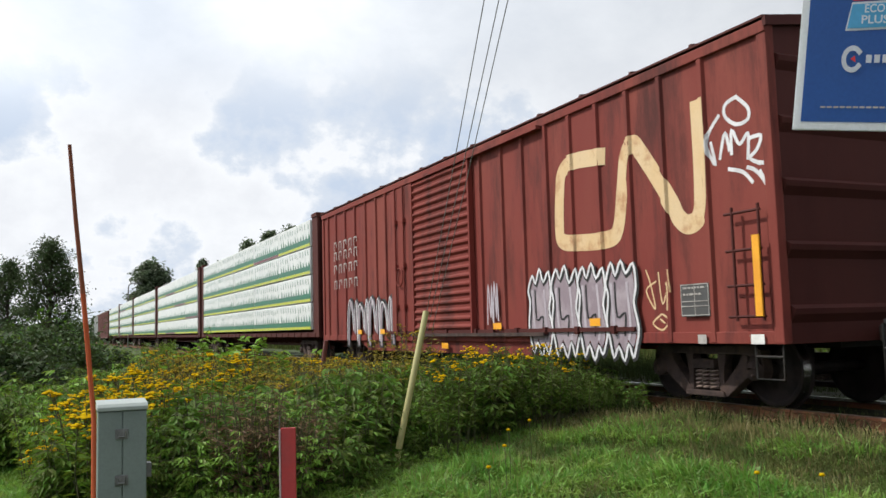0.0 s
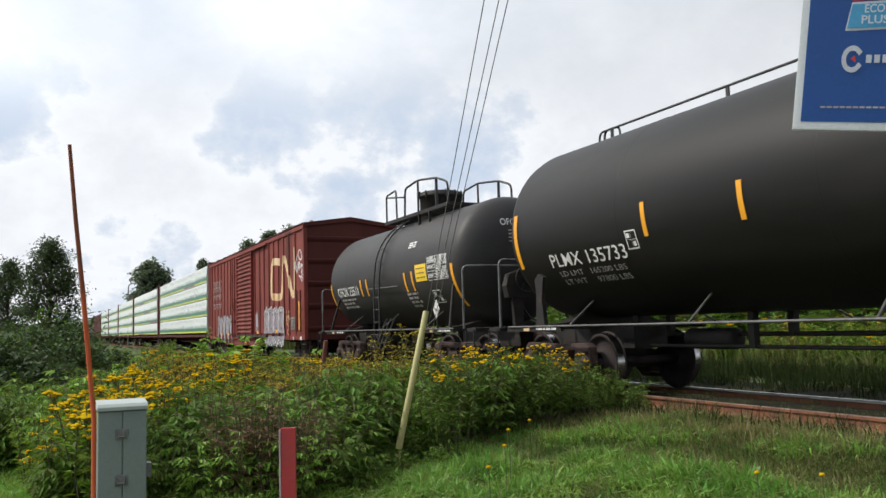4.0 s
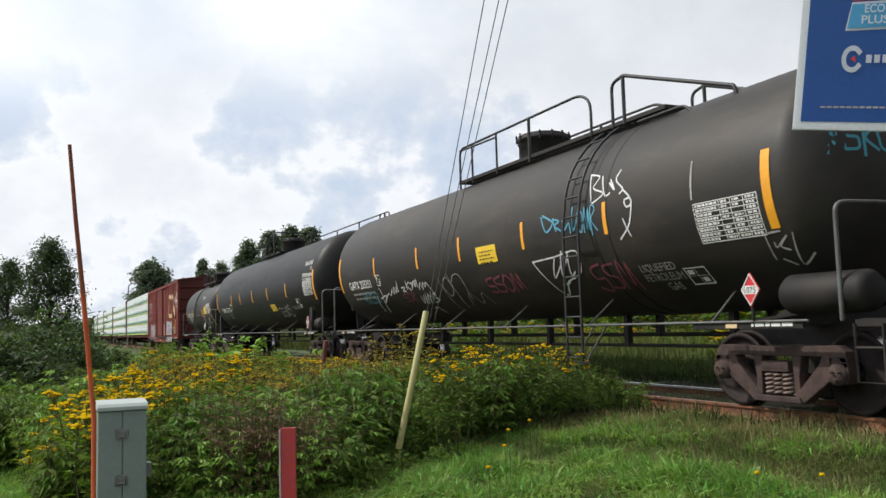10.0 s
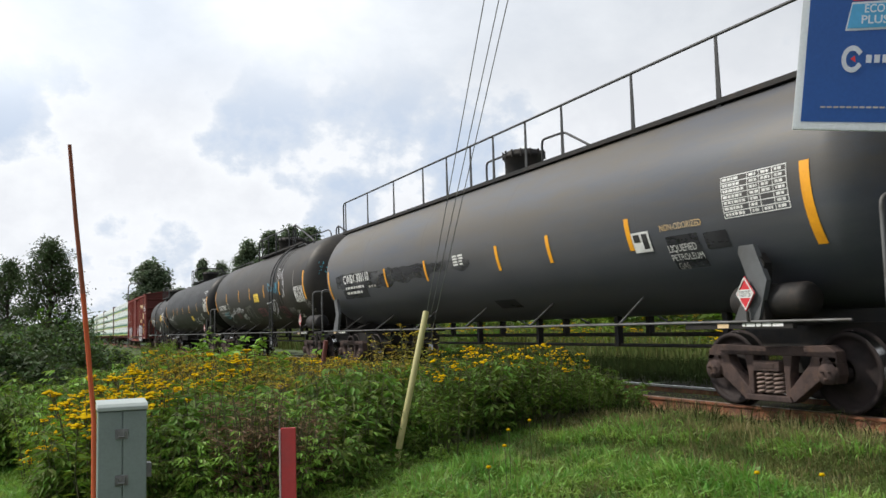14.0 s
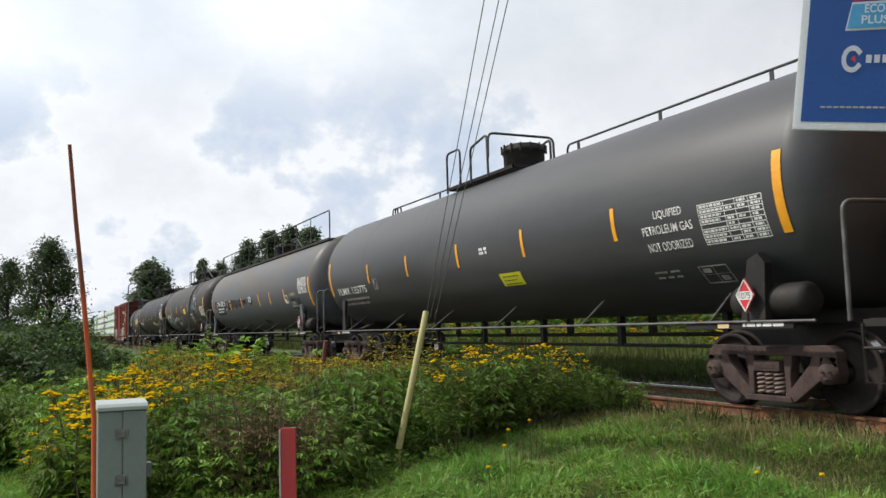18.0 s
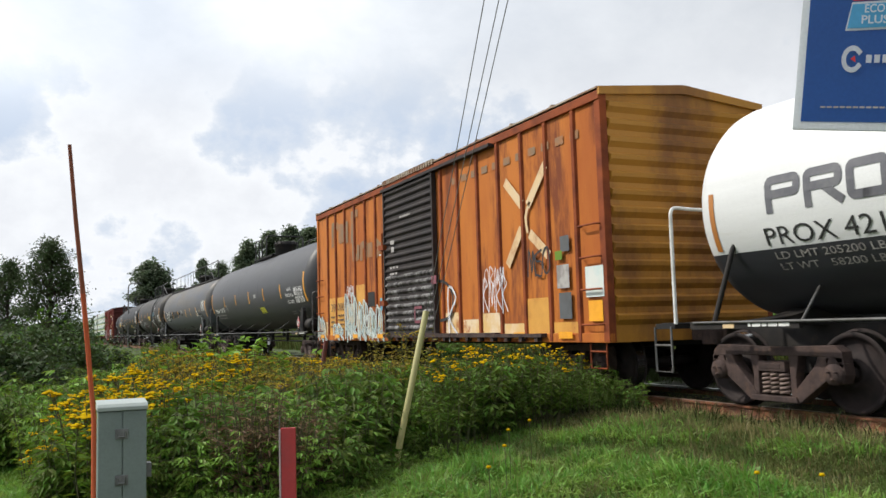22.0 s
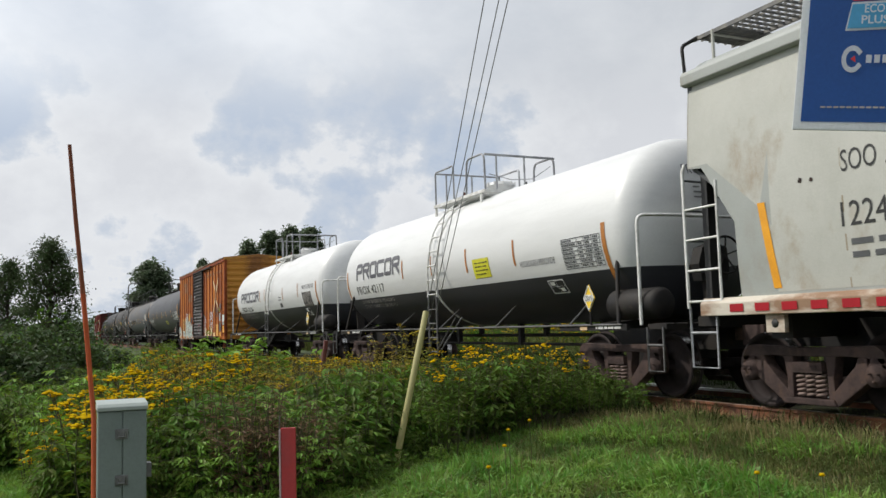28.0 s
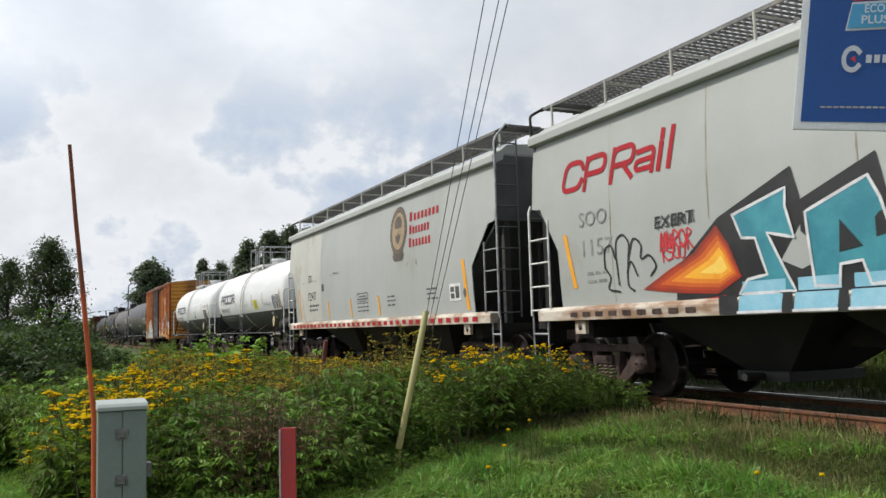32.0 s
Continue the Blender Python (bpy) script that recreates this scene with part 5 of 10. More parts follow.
def side_ladder(car, R, zc, y, z0, z1, material, width=0.38, off=0.09):
    """A ladder bent over the tank's flank."""
    q = Buf()
    for yy in (y - width / 2, y + width / 2):
        pts = [(-R - off - 0.03, yy, z0), (-R - off - 0.03, yy, zc - 0.2)]
        a1 = math.asin(min(0.98, (z1 - zc) / R))
        for a in np.linspace(0.05, a1, 8):
            pts.append((-(R + off) * math.cos(a), yy, zc + (R + off) * math.sin(a)))
        q.tube(pts, 0.022, 6)
    zz = z0 + 0.05
    while zz < z1:
        if zz < zc - 0.1:
            x = -R - off - 0.03
        else:
            a = math.asin(min(0.99, (zz - zc) / (R + off)))
            x = -(R + off) * math.cos(a)
        q.tube([(x, y - width / 2, zz), (x, y + width / 2, zz)], 0.016, 5)
        zz += 0.30
    return part("side_ladder", q, material, car, "steel ladder up the tank's flank")


def placard(car, y, z, word, colour, material="white", edge=True, x=-1.50):
    """A diamond hazard placard on a bracket above the sill."""
    s = 0.20
    q = Buf()
    q.prism([(y, z - s), (y + s * 0.72, z), (y, z + s), (y - s * 0.72, z)], "x", x - 0.012, x)
    p = part("placard", q, material, car, colour)
    return p, s


def data_grid(tank, y, u, v, w, h, rows, surf, rng, material="white"):
    """A consolidated stencil: ruled table with unreadable entries in four columns."""
    q = Buf()
    t = 0.011
    cols = (0.0, 0.42, 0.60, 0.80, 1.0)
    for k in range(rows + 1):
        patch(q, u, u + w, v + h * k / rows - t / 2, v + h * k / rows + t / 2, surf)
    for c in cols:
        patch(q, u + c * (w - t), u + c * (w - t) + t, v, v + h, surf, 1, 6)
    part("table_ruling", q, material, tank, "stencilled table rules")["kind"] = "stuff"
    q = Buf()
    ph = h / rows
    for k in range(rows):
        for ca, cb in zip(cols, cols[1:]):
            if rng.random() < 0.12:
                continue
            x, end = u + ca * w + 0.03, u + cb * w - 0.015
            end -= rng.uniform(0, 0.35) * (end - x)
            while x < end - 0.012:
                ww = min(rng.uniform(0.025, 0.07), end - x)
                patch(q, x, x + ww, v + ph * (k + 0.28), v + ph * (k + 0.76), surf)
                x += ww + 0.013
    ob = part("data_stencil", q, material, tank, "white stencilled table of small print")
    ob["kind"] = "stuff"
    return ob


def small_box(tank, u, v, w, h, surf, material="white"):
    q = Buf()
    t = 0.016
    for (a, b2, c, d) in ((0, w, 0, t), (0, w, h - t, h), (0, t, 0, h), (w - t, w, 0, h), (w * 0.48, w * 0.5, 0, h), (0, w, h * 0.5, h * 0.52)):
        patch(q, u + a, u + b2, v + c, v + d, surf)
    patch(q, u + w * 0.12, u + w * 0.4, v + h * 0.6, v + h * 0.85, surf)
    patch(q, u + w * 0.6, u + w * 0.85, v + h * 0.15, v + h * 0.4, surf)
    return part("stencil_box", q, material, tank)


def text_bars(tank, u, v, w, n, surf, rng, material="white", h=0.06, pitch=0.13):
    q = Buf()
    bars(q, u, v, w, n, pitch, h, surf, rng, 0.2)
    ob = part("stencil_text", q, material, tank, "small stencil lines")
    ob["kind"] = "stuff"
    return ob


def hazard(car, y, z, colour_mat, white=True, number="1075", yc=0.0):
    pl, s = placard(car, y - yc, z, number, "diamond hazard placard", colour_mat)
    q = Buf()
    x = -1.516
    loop = [(x, y - yc, z - s * 0.9), (x, y - yc + s * 0.64, z), (x, y - yc, z + s * 0.9), (x, y - yc - s * 0.64, z)]
    for i in range(4):
        a, b2 = Vector(loop[i]), Vector(loop[(i + 1) % 4])
        q.tube([a, b2], 0.008, 4)
    part("placard_edge", q, "white", pl)
    q = Buf()
    q.box(x, x + 0.004, y - yc - s * 0.52, y - yc + s * 0.52, z - s * 0.24, z + s * 0.24)
    part("number_panel", q, "white", pl, "white number panel")
    letters("placard_number", number, (-(y - yc) - 0.085, -(y - yc) + 0.085, z - 0.036, z + 0.036), on_flat(x, 0.003), "black", pl)
    q = Buf()
    q.tube([(-1.49, y - yc, 1.05), (-1.49, y - yc, z - s)], 0.02, 6)
    part("placard_bracket", q, "frame_black", car)


rng = random.Random(11)
# short black tank car
R1, Z1 = 1.33, 2.43
of, of_t, of_y, of_l, of_s = tankcar("short black tank car with top platform and white stencils", (5.20, -3.98), (3.87, -2.9), R1, Z1, "tank_worn",
    [(4.68, 1.68, 2.36, 0.09), (2.20, 1.93, 2.36, 0.09), (1.76, 1.92, 2.34, 0.09), (-0.83, 1.89, 2.34, 0.09), (-1.26, 1.90, 2.34, 0.09), (-3.36, 1.49, 2.36, 0.12)])
uo = lambda y: of_y - y
letters("car_number", "OFOX 23511", (uo(4.15), uo(2.48), 1.98, 2.22), of_s, "white", of_t, bold=0.012)
text_bars(of_t, uo(4.0), 1.86, 1.15, 3, of_s, rng, "faded", 0.05, 0.10)
data_grid(of_t, of_y, uo(-2.15), 2.08, 1.0, 0.50, 8, of_s, rng)
b = Buf()
patch(b, uo(-1.48), uo(-2.08), 2.09, 2.46, of_s, 2, 4)
yp = part("yellow_placard", b, "yellow_sign", of_t, "yellow notice placard")
b = Buf()
bars(b, uo(-1.55), 2.36, 0.45, 3, 0.10, 0.025, on_tank(R1, Z1, 0.011), rng, 0.1)
part("notice_text", b, "black", yp)["kind"] = "stuff"
text_bars(of_t, uo(-0.95), 2.98, 0.42, 3, of_s, rng, h=0.03, pitch=0.05)
text_bars(of_t, uo(-0.72), 1.82, 0.62, 4, of_s, rng, "faded", 0.05, 0.09)
small_box(of_t, uo(-2.12), 1.60, 0.40, 0.27, of_s)


def of_end(u, v):
    r = min(0.999, math.hypot(u, v - Z1) / R1) ** (1 / 0.86)
    return Vector((u, -of_l / 2 + R1 * 0.42 * (1 - math.sqrt(1 - r * r)) - 0.012, v))


letters("end_number", "OFOX 23511", (-0.45, 0.45, 3.10, 3.24), of_end, "white", of_t)
b = Buf()
bars(b, -0.30, 2.98, 0.60, 4, 0.075, 0.026, of_end, rng, 0.12)
part("end_stencil", b, "faded", of_t, "small stencil lines on the tank's end")["kind"] = "stuff"
hazard(of, -2.98, 1.44, "white", number="1863", yc=of_y)
ZT = Z1 + R1
dome(of, -0.10 - of_y, ZT + 0.02, 0.56, 0.56)
grating(of, -0.82, 0.82, -2.2 - of_y, 1.62 - of_y, ZT + 0.05)
for sx in (-1, 1):
    x = sx * 0.80
    b = Buf()
    F = lambda k: k - of_y
    b.tube(rounded3([(x, F(1.52), ZT), (x, F(1.52), ZT + 0.72), (x, F(0.85), ZT + 0.78), (x, F(0.82), ZT)], 0.1), 0.024, 7)
    b.tube([(x, F(1.52), ZT + 0.68), (x, F(0.32), ZT + 0.52)], 0.02, 6)
    part("end_hoop", b, "rail_black", of, "black hoop rail at the platform's end")
    b = Buf()
    b.tube(rounded3([(x, F(0.30), ZT), (x, F(0.25), ZT + 0.72), (x, F(-0.55), ZT + 0.80), (x, F(-1.62), ZT + 0.68), (x, F(-2.2), ZT + 0.50), (x, F(-2.2), ZT)], 0.15), 0.026, 7)
    b.tube([(x, F(-0.55), ZT), (x, F(-0.55), ZT + 0.79)], 0.026, 6)
    b.tube([(x, F(-1.60), ZT), (x, F(-1.60), ZT + 0.68)], 0.034, 6)
    part("platform_rail", b, "rail_black", of, "bent black rail round the platform")
    b = Buf()
    for yy in (-0.6, -1.2):
        b.box(x - 0.03, x + 0.03, F(yy) - 0.02, F(yy) + 0.02, ZT - 0.35, ZT + 0.05)
    b.box(x - 0.02, x + 0.02, F(-2.2), F(1.6), ZT - 0.03, ZT + 0.05)
    part("platform_bracket", b, "frame_black", of)
side_ladder(of, R1, Z1, 0.66 - of_y, 0.58, Z1 + R1 - 0.12, "rail_black", 0.36)
b = Buf()
b.tube([(-R1 - 0.02, -0.45 - of_y, 2.05), (-R1 - 0.02, 1.65 - of_y, 2.08)], 0.014, 5)
for yy in (0.35, 0.1, -0.15):
    b.tube([(-1.45, yy - of_y - 0.35, 1.30), (-1.5, yy + 0.35 - of_y, 0.58)], 0.015, 5)
part("step_brace", b, "pipe_grey", of, "thin slanting ladder braces")

def lpg(label, ends, trucks, R, zc, paint, stripes, dome_y, rail_kind):
    car, tank, y, L, surf = tankcar(label, ends, trucks, R, zc, paint, stripes, saddles=False)
    zt = zc + R
    dome(car, dome_y - y - 0.12, zt - 0.04, 0.45 if rail_kind == "hoops" else 0.42, 0.56 if rail_kind == "hoops" else 0.50)
    if rail_kind == "hoops":
        X = 0.75
        F = lambda k: dome_y + k - y
        grating(car, -X, -0.42, F(-1.0), F(2.0), zt - 0.02)
        grating(car, 0.42, X, F(-1.0), F(2.0), zt - 0.02)
        for sx in (-1, 1):
            x = sx * X
            q = Buf()
            q.tube(rounded3([(x, F(1.95), zt - 0.15), (x, F(1.95), zt + 0.74), (x, F(1.30), zt + 0.74), (x, F(1.30), zt - 0.1)], 0.14), 0.024, 7)
            part("end_hoop", q, "rail_black", car, "black hoop rail at the platform's end")
            q = Buf()
            q.tube(rounded3([(x, F(0.80), zt - 0.1), (x, F(0.80), zt + 0.64), (x, F(0.06), zt + 0.78), (x, F(0.04), zt - 0.1)], 0.12), 0.026, 7)
            part("platform_rail", q, "rail_black", car, "bent black rail beside the valve housing")
        q = Buf()
        q.tube(rounded3([(-X, F(0.02), zt + 0.3), (-X, F(0.0), zt + 0.80), (X, F(-0.06), zt + 0.78), (X, F(-0.08), zt - 0.1)], 0.14), 0.026, 7)
        part("cross_rail", q, "rail_black", car, "black rail across the tank top")
        x = 0.72
        for ya, yb in ((F(2.1), L / 2 - 0.15), (-L / 2 - 0.15, F(-0.62))):
            q = Buf()
            q.tube(rounded3([(x, ya, zt - 0.3), (x, ya, zt + 0.51), (x, yb, zt + 0.51), (x, yb, zt - 0.3)], 0.14), 0.022, 7)
            part("top_handrail", q, "rail_black", car, "black rail along the far side of the tank top")
            n = max(int((yb - ya) / 1.85), 2)
            for i in range(n):
                yy = ya + 0.40 + (yb - ya - 0.8) * i / (n - 1)
                q = Buf()
                q.box(x - 0.012, x + 0.012, yy - 0.035, yy + 0.035, zt - 0.32, zt + 0.51)
                part("rail_upright", q, "rail_black", car)
        for s in (-1, 1):
            q = Buf()
            yb = s * (L / 2 - 0.75)
            q.tube(rounded3([(x + 0.03, yb, zt - 0.35), (x + 0.03, yb, zt + 0.52), (x + 0.03, yb + s * 0.48, zt + 0.52), (x + 0.03, yb + s * 0.48, zt - 0.5)], 0.14), 0.022, 6)
            part("grab_hoop", q, "rail_black", car)
    else:
        # full running rail with many uprights and a walkway
        x = -0.80
        ya, yb = -L / 2 + 0.55, L / 2 - 0.2
        q = Buf()
        q.tube([(x, ya, zt - 0.2), (x, ya, zt + 0.68), (x, ya + 0.05, zt + 0.72), (x, yb - 0.1, zt + 0.72), (x, yb, zt + 0.66), (x, yb, zt - 0.2)], 0.022, 7)
        part("top_handrail", q, "rail_black", car, "long black handrail")
        for yy in (-42.6, -44.5, -46.45, -48.32, -49.63, -50.8, -51.8, -53.05, -54.27, -56.2, -58.0):
            q = Buf()
            q.prism([(yy - y - 0.045, zt - 0.28), (yy - y + 0.045, zt - 0.28), (yy - y + 0.022, zt + 0.73), (yy - y - 0.022, zt + 0.73)], "x", x - 0.008, x + 0.008)
            part("rail_upright", q, "rail_black", car)
        q = Buf()
        q.box(x - 0.05, x + 0.40, ya, yb, zt - 0.21, zt - 0.14)
        part("walkway", q, "frame_black", car, "narrow black walkway along the top")
        for pts in ([(-49.85, -0.1), (-49.85, 0.60), (-50.85, 0.60), (-50.85, -0.1)], [(-52.2, -0.1), (-52.2, 0.62), (-53.0, 0.60), (-53.97, 0.1)]):
            q = Buf()
            q.tube(rounded3([(0.08, c - y, zt + h) for c, h in pts], 0.12), 0.024, 6)
            part("dome_rail", q, "rail_black", car, "bent black rail beside the valve housing")
    # low pressure vessel at the rear on this side
    q = Buf()
    yr = trucks[1] - y + 0.1
    q.lathe([(-0.55, 0.0), (-0.55, 0.15), (-0.48, 0.20), (0.48, 0.20), (0.55, 0.15), (0.55, 0.0)], 20, pose(-1.18, yr - 0.35, 1.27))
    part("air_tank", q, "frame_black", car, "dark brake air tank on the sill")
    q = Buf()
    q.prism([(yr - 0.42, 1.0), (yr - 0.05, 1.0), (yr - 0.16, 1.55), (yr - 0.20, 1.75), (yr - 0.36, 1.82), (yr - 0.46, 1.70)], "x", -1.42, -1.30)
    part("saddle_bracket", q, "frame_black", car)
    if rail_kind == "hoops":
        yf = trucks[0] - y - 0.1
        q = Buf()
        q.prism([(yf - 0.16, 1.05), (yf + 0.10, 1.05), (yf + 0.06, 1.55), (yf + 0.10, 1.80), (yf - 0.02, 1.90), (yf - 0.16, 1.84), (yf - 0.10, 1.5)], "x", -1.45, -1.38)
        part("front_bracket", q, "frame_black", car, "dark bent steel bracket")
    return car, tank, y, L, surf


R2, Z2 = 1.49, 2.65
st = lambda front, rear, mids: [(front, 2.02, 2.93, 0.11), (rear, 2.01, 2.92, 0.13)] + [(q, 2.22, 2.68, 0.085) for q in mids]
pl, pl_t, pl_y, pl_l, pl_s = lpg("long black tank car for liquefied petroleum gas", (-5.62, -23.05), (-6.80, -21.68), R2, Z2, "tank_black",
    st(-6.30, -22.37, (-9.72, -11.5, -13.86, -16.35, -19.04)), -14.6, "hoops")
up = lambda y: pl_y - y
letters("car_number", "PLMX 135733", (up(-7.21), up(-9.19), 1.98, 2.18), pl_s, "white", pl_t, bold=0.004)
letters("load_limit", "LD LMT   165200 LBS", (up(-7.33), up(-9.05), 1.83, 1.91), pl_s, "faded", pl_t)
letters("light_weight", "LT WT     97800 LBS", (up(-7.36), up(-9.05), 1.70, 1.78), pl_s, "faded", pl_t)
small_box(pl_t, up(-9.26), 2.08, 0.24, 0.26, pl_s)
letters("cargo_name", "NON-ODORIZED", (up(-21.34), up(-22.25), 3.10, 3.22), pl_s, "white", pl_t, lean=0.25, bold=0.012)
letters("cargo_name", "LIQUEFIED", (up(-21.52), up(-22.18), 2.92, 3.03), pl_s, "white", pl_t, lean=0.25, bold=0.012)
letters("cargo_name", "PETROLEUM GAS", (up(-21.20), up(-22.30), 2.74, 2.85), pl_s, "white", pl_t, lean=0.25, bold=0.012)
data_grid(pl_t, pl_y, up(-21.21), 2.18, 1.0, 0.50, 8, pl_s, rng)
b = Buf()
patch(b, up(-16.42), up(-17.12), 1.82, 2.05, pl_s, 2, 3)
yp = part("yellow_placard", b, "yellow_sign", pl_t, "yellow notice placard")
b = Buf()
bars(b, up(-16.5), 1.98, 0.55, 3, 0.065, 0.018, on_tank(R2, Z2, 0.011), rng, 0.1)
part("notice_text", b, "black", yp)["kind"] = "stuff"
b = Buf()
ou, ov = up(-17.35), 1.58
for pts in ([(0, 0.30), (0.24, 0.32), (0.05, 0.02), (0.30, 0.05)], [(0.54, 0.31), (0.36, 0.29), (0.36, 0.02), (0.56, 0.03)], [(0.36, 0.17), (0.52, 0.18)], [(0.64, 0.0), (0.66, 0.31), (0.82, 0.02), (0.86, 0.33)], [(0.93, 0.33), (0.95, 0.0)], [(1.12, 0.34), (0.95, 0.17), (1.16, 0.0)]):
    ribbon(b, [(ou + a * 0.98, ov + c) for a, c in pts], 0.022, pl_s, 1)
ribbon(b, [(ou + 1.33 + 0.15 * math.cos(a), ov + 0.19 + 0.19 * math.sin(a)) for a in np.linspace(0, 6.4, 14)], 0.022, pl_s)
part("graffiti_tag", b, "spray_white", pl_t, "thin white sprayed tag")
small_box(pl_t, up(-20.02), 1.83, 0.45, 0.28, pl_s)
text_bars(pl_t, up(-19.3), 1.87, 0.6, 2, pl_s, rng, "faded", 0.025, 0.06)
hazard(pl, -21.87, 1.33, "red", yc=pl_y)

ga, ga_t, ga_y, ga_l, ga_s = tankcar("long dusty black tank car covered in graffiti", (-24.38, -41.08), (-25.45, -39.94), 1.50, 2.67, "tank_dusty",
    [(-25.07, 2.07, 2.98, 0.11), (-40.34, 2.07, 2.96, 0.13)] + [(q, 2.34, 2.80, 0.085) for q in (-27.74, -30.40, -32.5, -34.95, -37.3)], saddles=False)
ug = lambda y: ga_y - y
zt = 2.67 + 1.5
dome(ga, -33.35 - ga_y, zt + 0.03, 0.52, 0.52)
grating(ga, -0.80, 0.80, -37.9 - ga_y, -31.2 - ga_y, zt - 0.02)
G = lambda k: k - ga_y
for sx in (-1, 1):
    x = sx * 0.80
    b = Buf()
    b.tube(rounded3([(x, G(-31.28), zt - 0.2), (x, G(-31.28), zt + 0.66), (x, G(-35.8), zt + 0.66), (x, G(-36.1), zt + 0.5), (x, G(-36.1), zt - 0.1)], 0.2), 0.024, 7)
    b.tube([(x, G(-31.28), zt + 0.62), (x, G(-32.9), zt + 0.58)], 0.02, 6)
    for yy, rr in ((-31.85, 0.022), (-32.9, 0.022), (-34.15, 0.03)):
        b.tube([(x, G(yy), zt - 0.15), (x, G(yy), zt + 0.66)], rr, 6)
    part("platform_rail", b, "rail_black", ga, "black rail round the top platform")
    b = Buf()
    b.tube(rounded3([(x, G(-36.68), zt - 0.1), (x, G(-36.68), zt + 0.60), (x, G(-36.98), zt + 0.66)], 0.12), 0.026, 7)
    b.tube(rounded3([(x, G(-36.97), zt - 0.1), (x, G(-36.97), zt + 0.66), (x, G(-39.25), zt - 0.12), (x, G(-39.3), zt - 0.3)], 0.04), 0.03, 7)
    b.tube(rounded3([(x, G(-37.3), zt - 0.14), (x, G(-38.3), zt - 0.14), (x, G(-38.5), zt - 0.3)], 0.08), 0.022, 7)
    part("slanting_rail", b, "rail_black", ga, "slanting black rail beyond the platform")
side_ladder(ga, 1.50, 2.67, -36.6 - ga_y, 0.52, 4.0, "rail_black", 0.40)
b = Buf()
for yy in (-37.0, -37.35):
    b.lathe([(G(yy) - 0.015, 1.501), (G(yy), 1.512), (G(yy) + 0.015, 1.501)], 64, pose(0, 0, 2.67))
part("tank_band", b, "frame_black", ga_t)
b = Buf()
for yy in (-36.9, -37.2):
    b.tube([(-1.45, G(yy), 1.05), (-1.52, G(yy) + 0.42, 0.55)], 0.015, 5)
b.box(-1.56, -1.50, G(-36.8), G(-36.4), 0.48, 0.52)
part("step_brace", b, "pipe_grey", ga, "thin slanting ladder braces")
letters("car_number", "GATX 203251", (ug(-25.70), ug(-27.31), 2.11, 2.31), ga_s, "white", ga_t, bold=0.012)
small_box(ga_t, ug(-27.75), 2.12, 0.24, 0.26, ga_s)
text_bars(ga_t, ug(-25.78), 1.96, 1.6, 2, ga_s, rng, "faded", 0.05, 0.12)
data_grid(ga_t, ga_y, ug(-39.14), 2.02, 1.05, 0.48, 8, ga_s, rng)
b = Buf()
patch(b, ug(-33.22), ug(-33.98), 2.22, 2.53, ga_s, 2, 3)
yp = part("yellow_placard", b, "yellow_sign", ga_t, "yellow notice placard")
b = Buf()
bars(b, ug(-33.32), 2.42, 0.55, 4, 0.065, 0.02, on_tank(1.5, 2.67, 0.011), rng, 0.1)
part("notice_text", b, "black", yp)["kind"] = "stuff"
letters("cargo_name", "LIQUEFIED", (ug(-37.72), ug(-38.44), 1.76, 1.86), ga_s, "faded", ga_t)
letters("cargo_name", "PETROLEUM", (ug(-37.72), ug(-38.5), 1.63, 1.73), ga_s, "faded", ga_t)
letters("cargo_name", "GAS", (ug(-38.05), ug(-38.33), 1.50, 1.60), ga_s, "faded", ga_t)
small_box(ga_t, ug(-38.55), 1.54, 0.40, 0.22, ga_s)
for (yy, vv, w, h, n, th, mt, lb) in ((-26.4, 1.72, 1.1, 0.28, 4, 0.03, "spray_teal", "teal sprayed tag"),
                                      (-29.0, 1.68, 0.7, 0.20, 3, 0.025, "spray_pink", "dull pink tag"), 
                                      (-32.0, 1.50, 0.9, 0.22, 1, 0.018, "faded", "thin grey scrawl"), (-33.2, 1.68, 1.25, 0.30, 4, 0.04, "spray_pink", "dull pink tag"),
                                      (-36.6, 2.42, 0.5, 0.38, 3, 0.025, "spray_blue", "light blue small tag"),
                                      (-36.55, 1.55, 0.95, 0.42, 3, 0.035, "spray_pink", "dull pink tag")):
    b = Buf()
    scrawl(b, ug(yy), vv, w, h, n, th, ga_s, rng)
    part("graffiti_tag", b, mt, ga_t, lb)
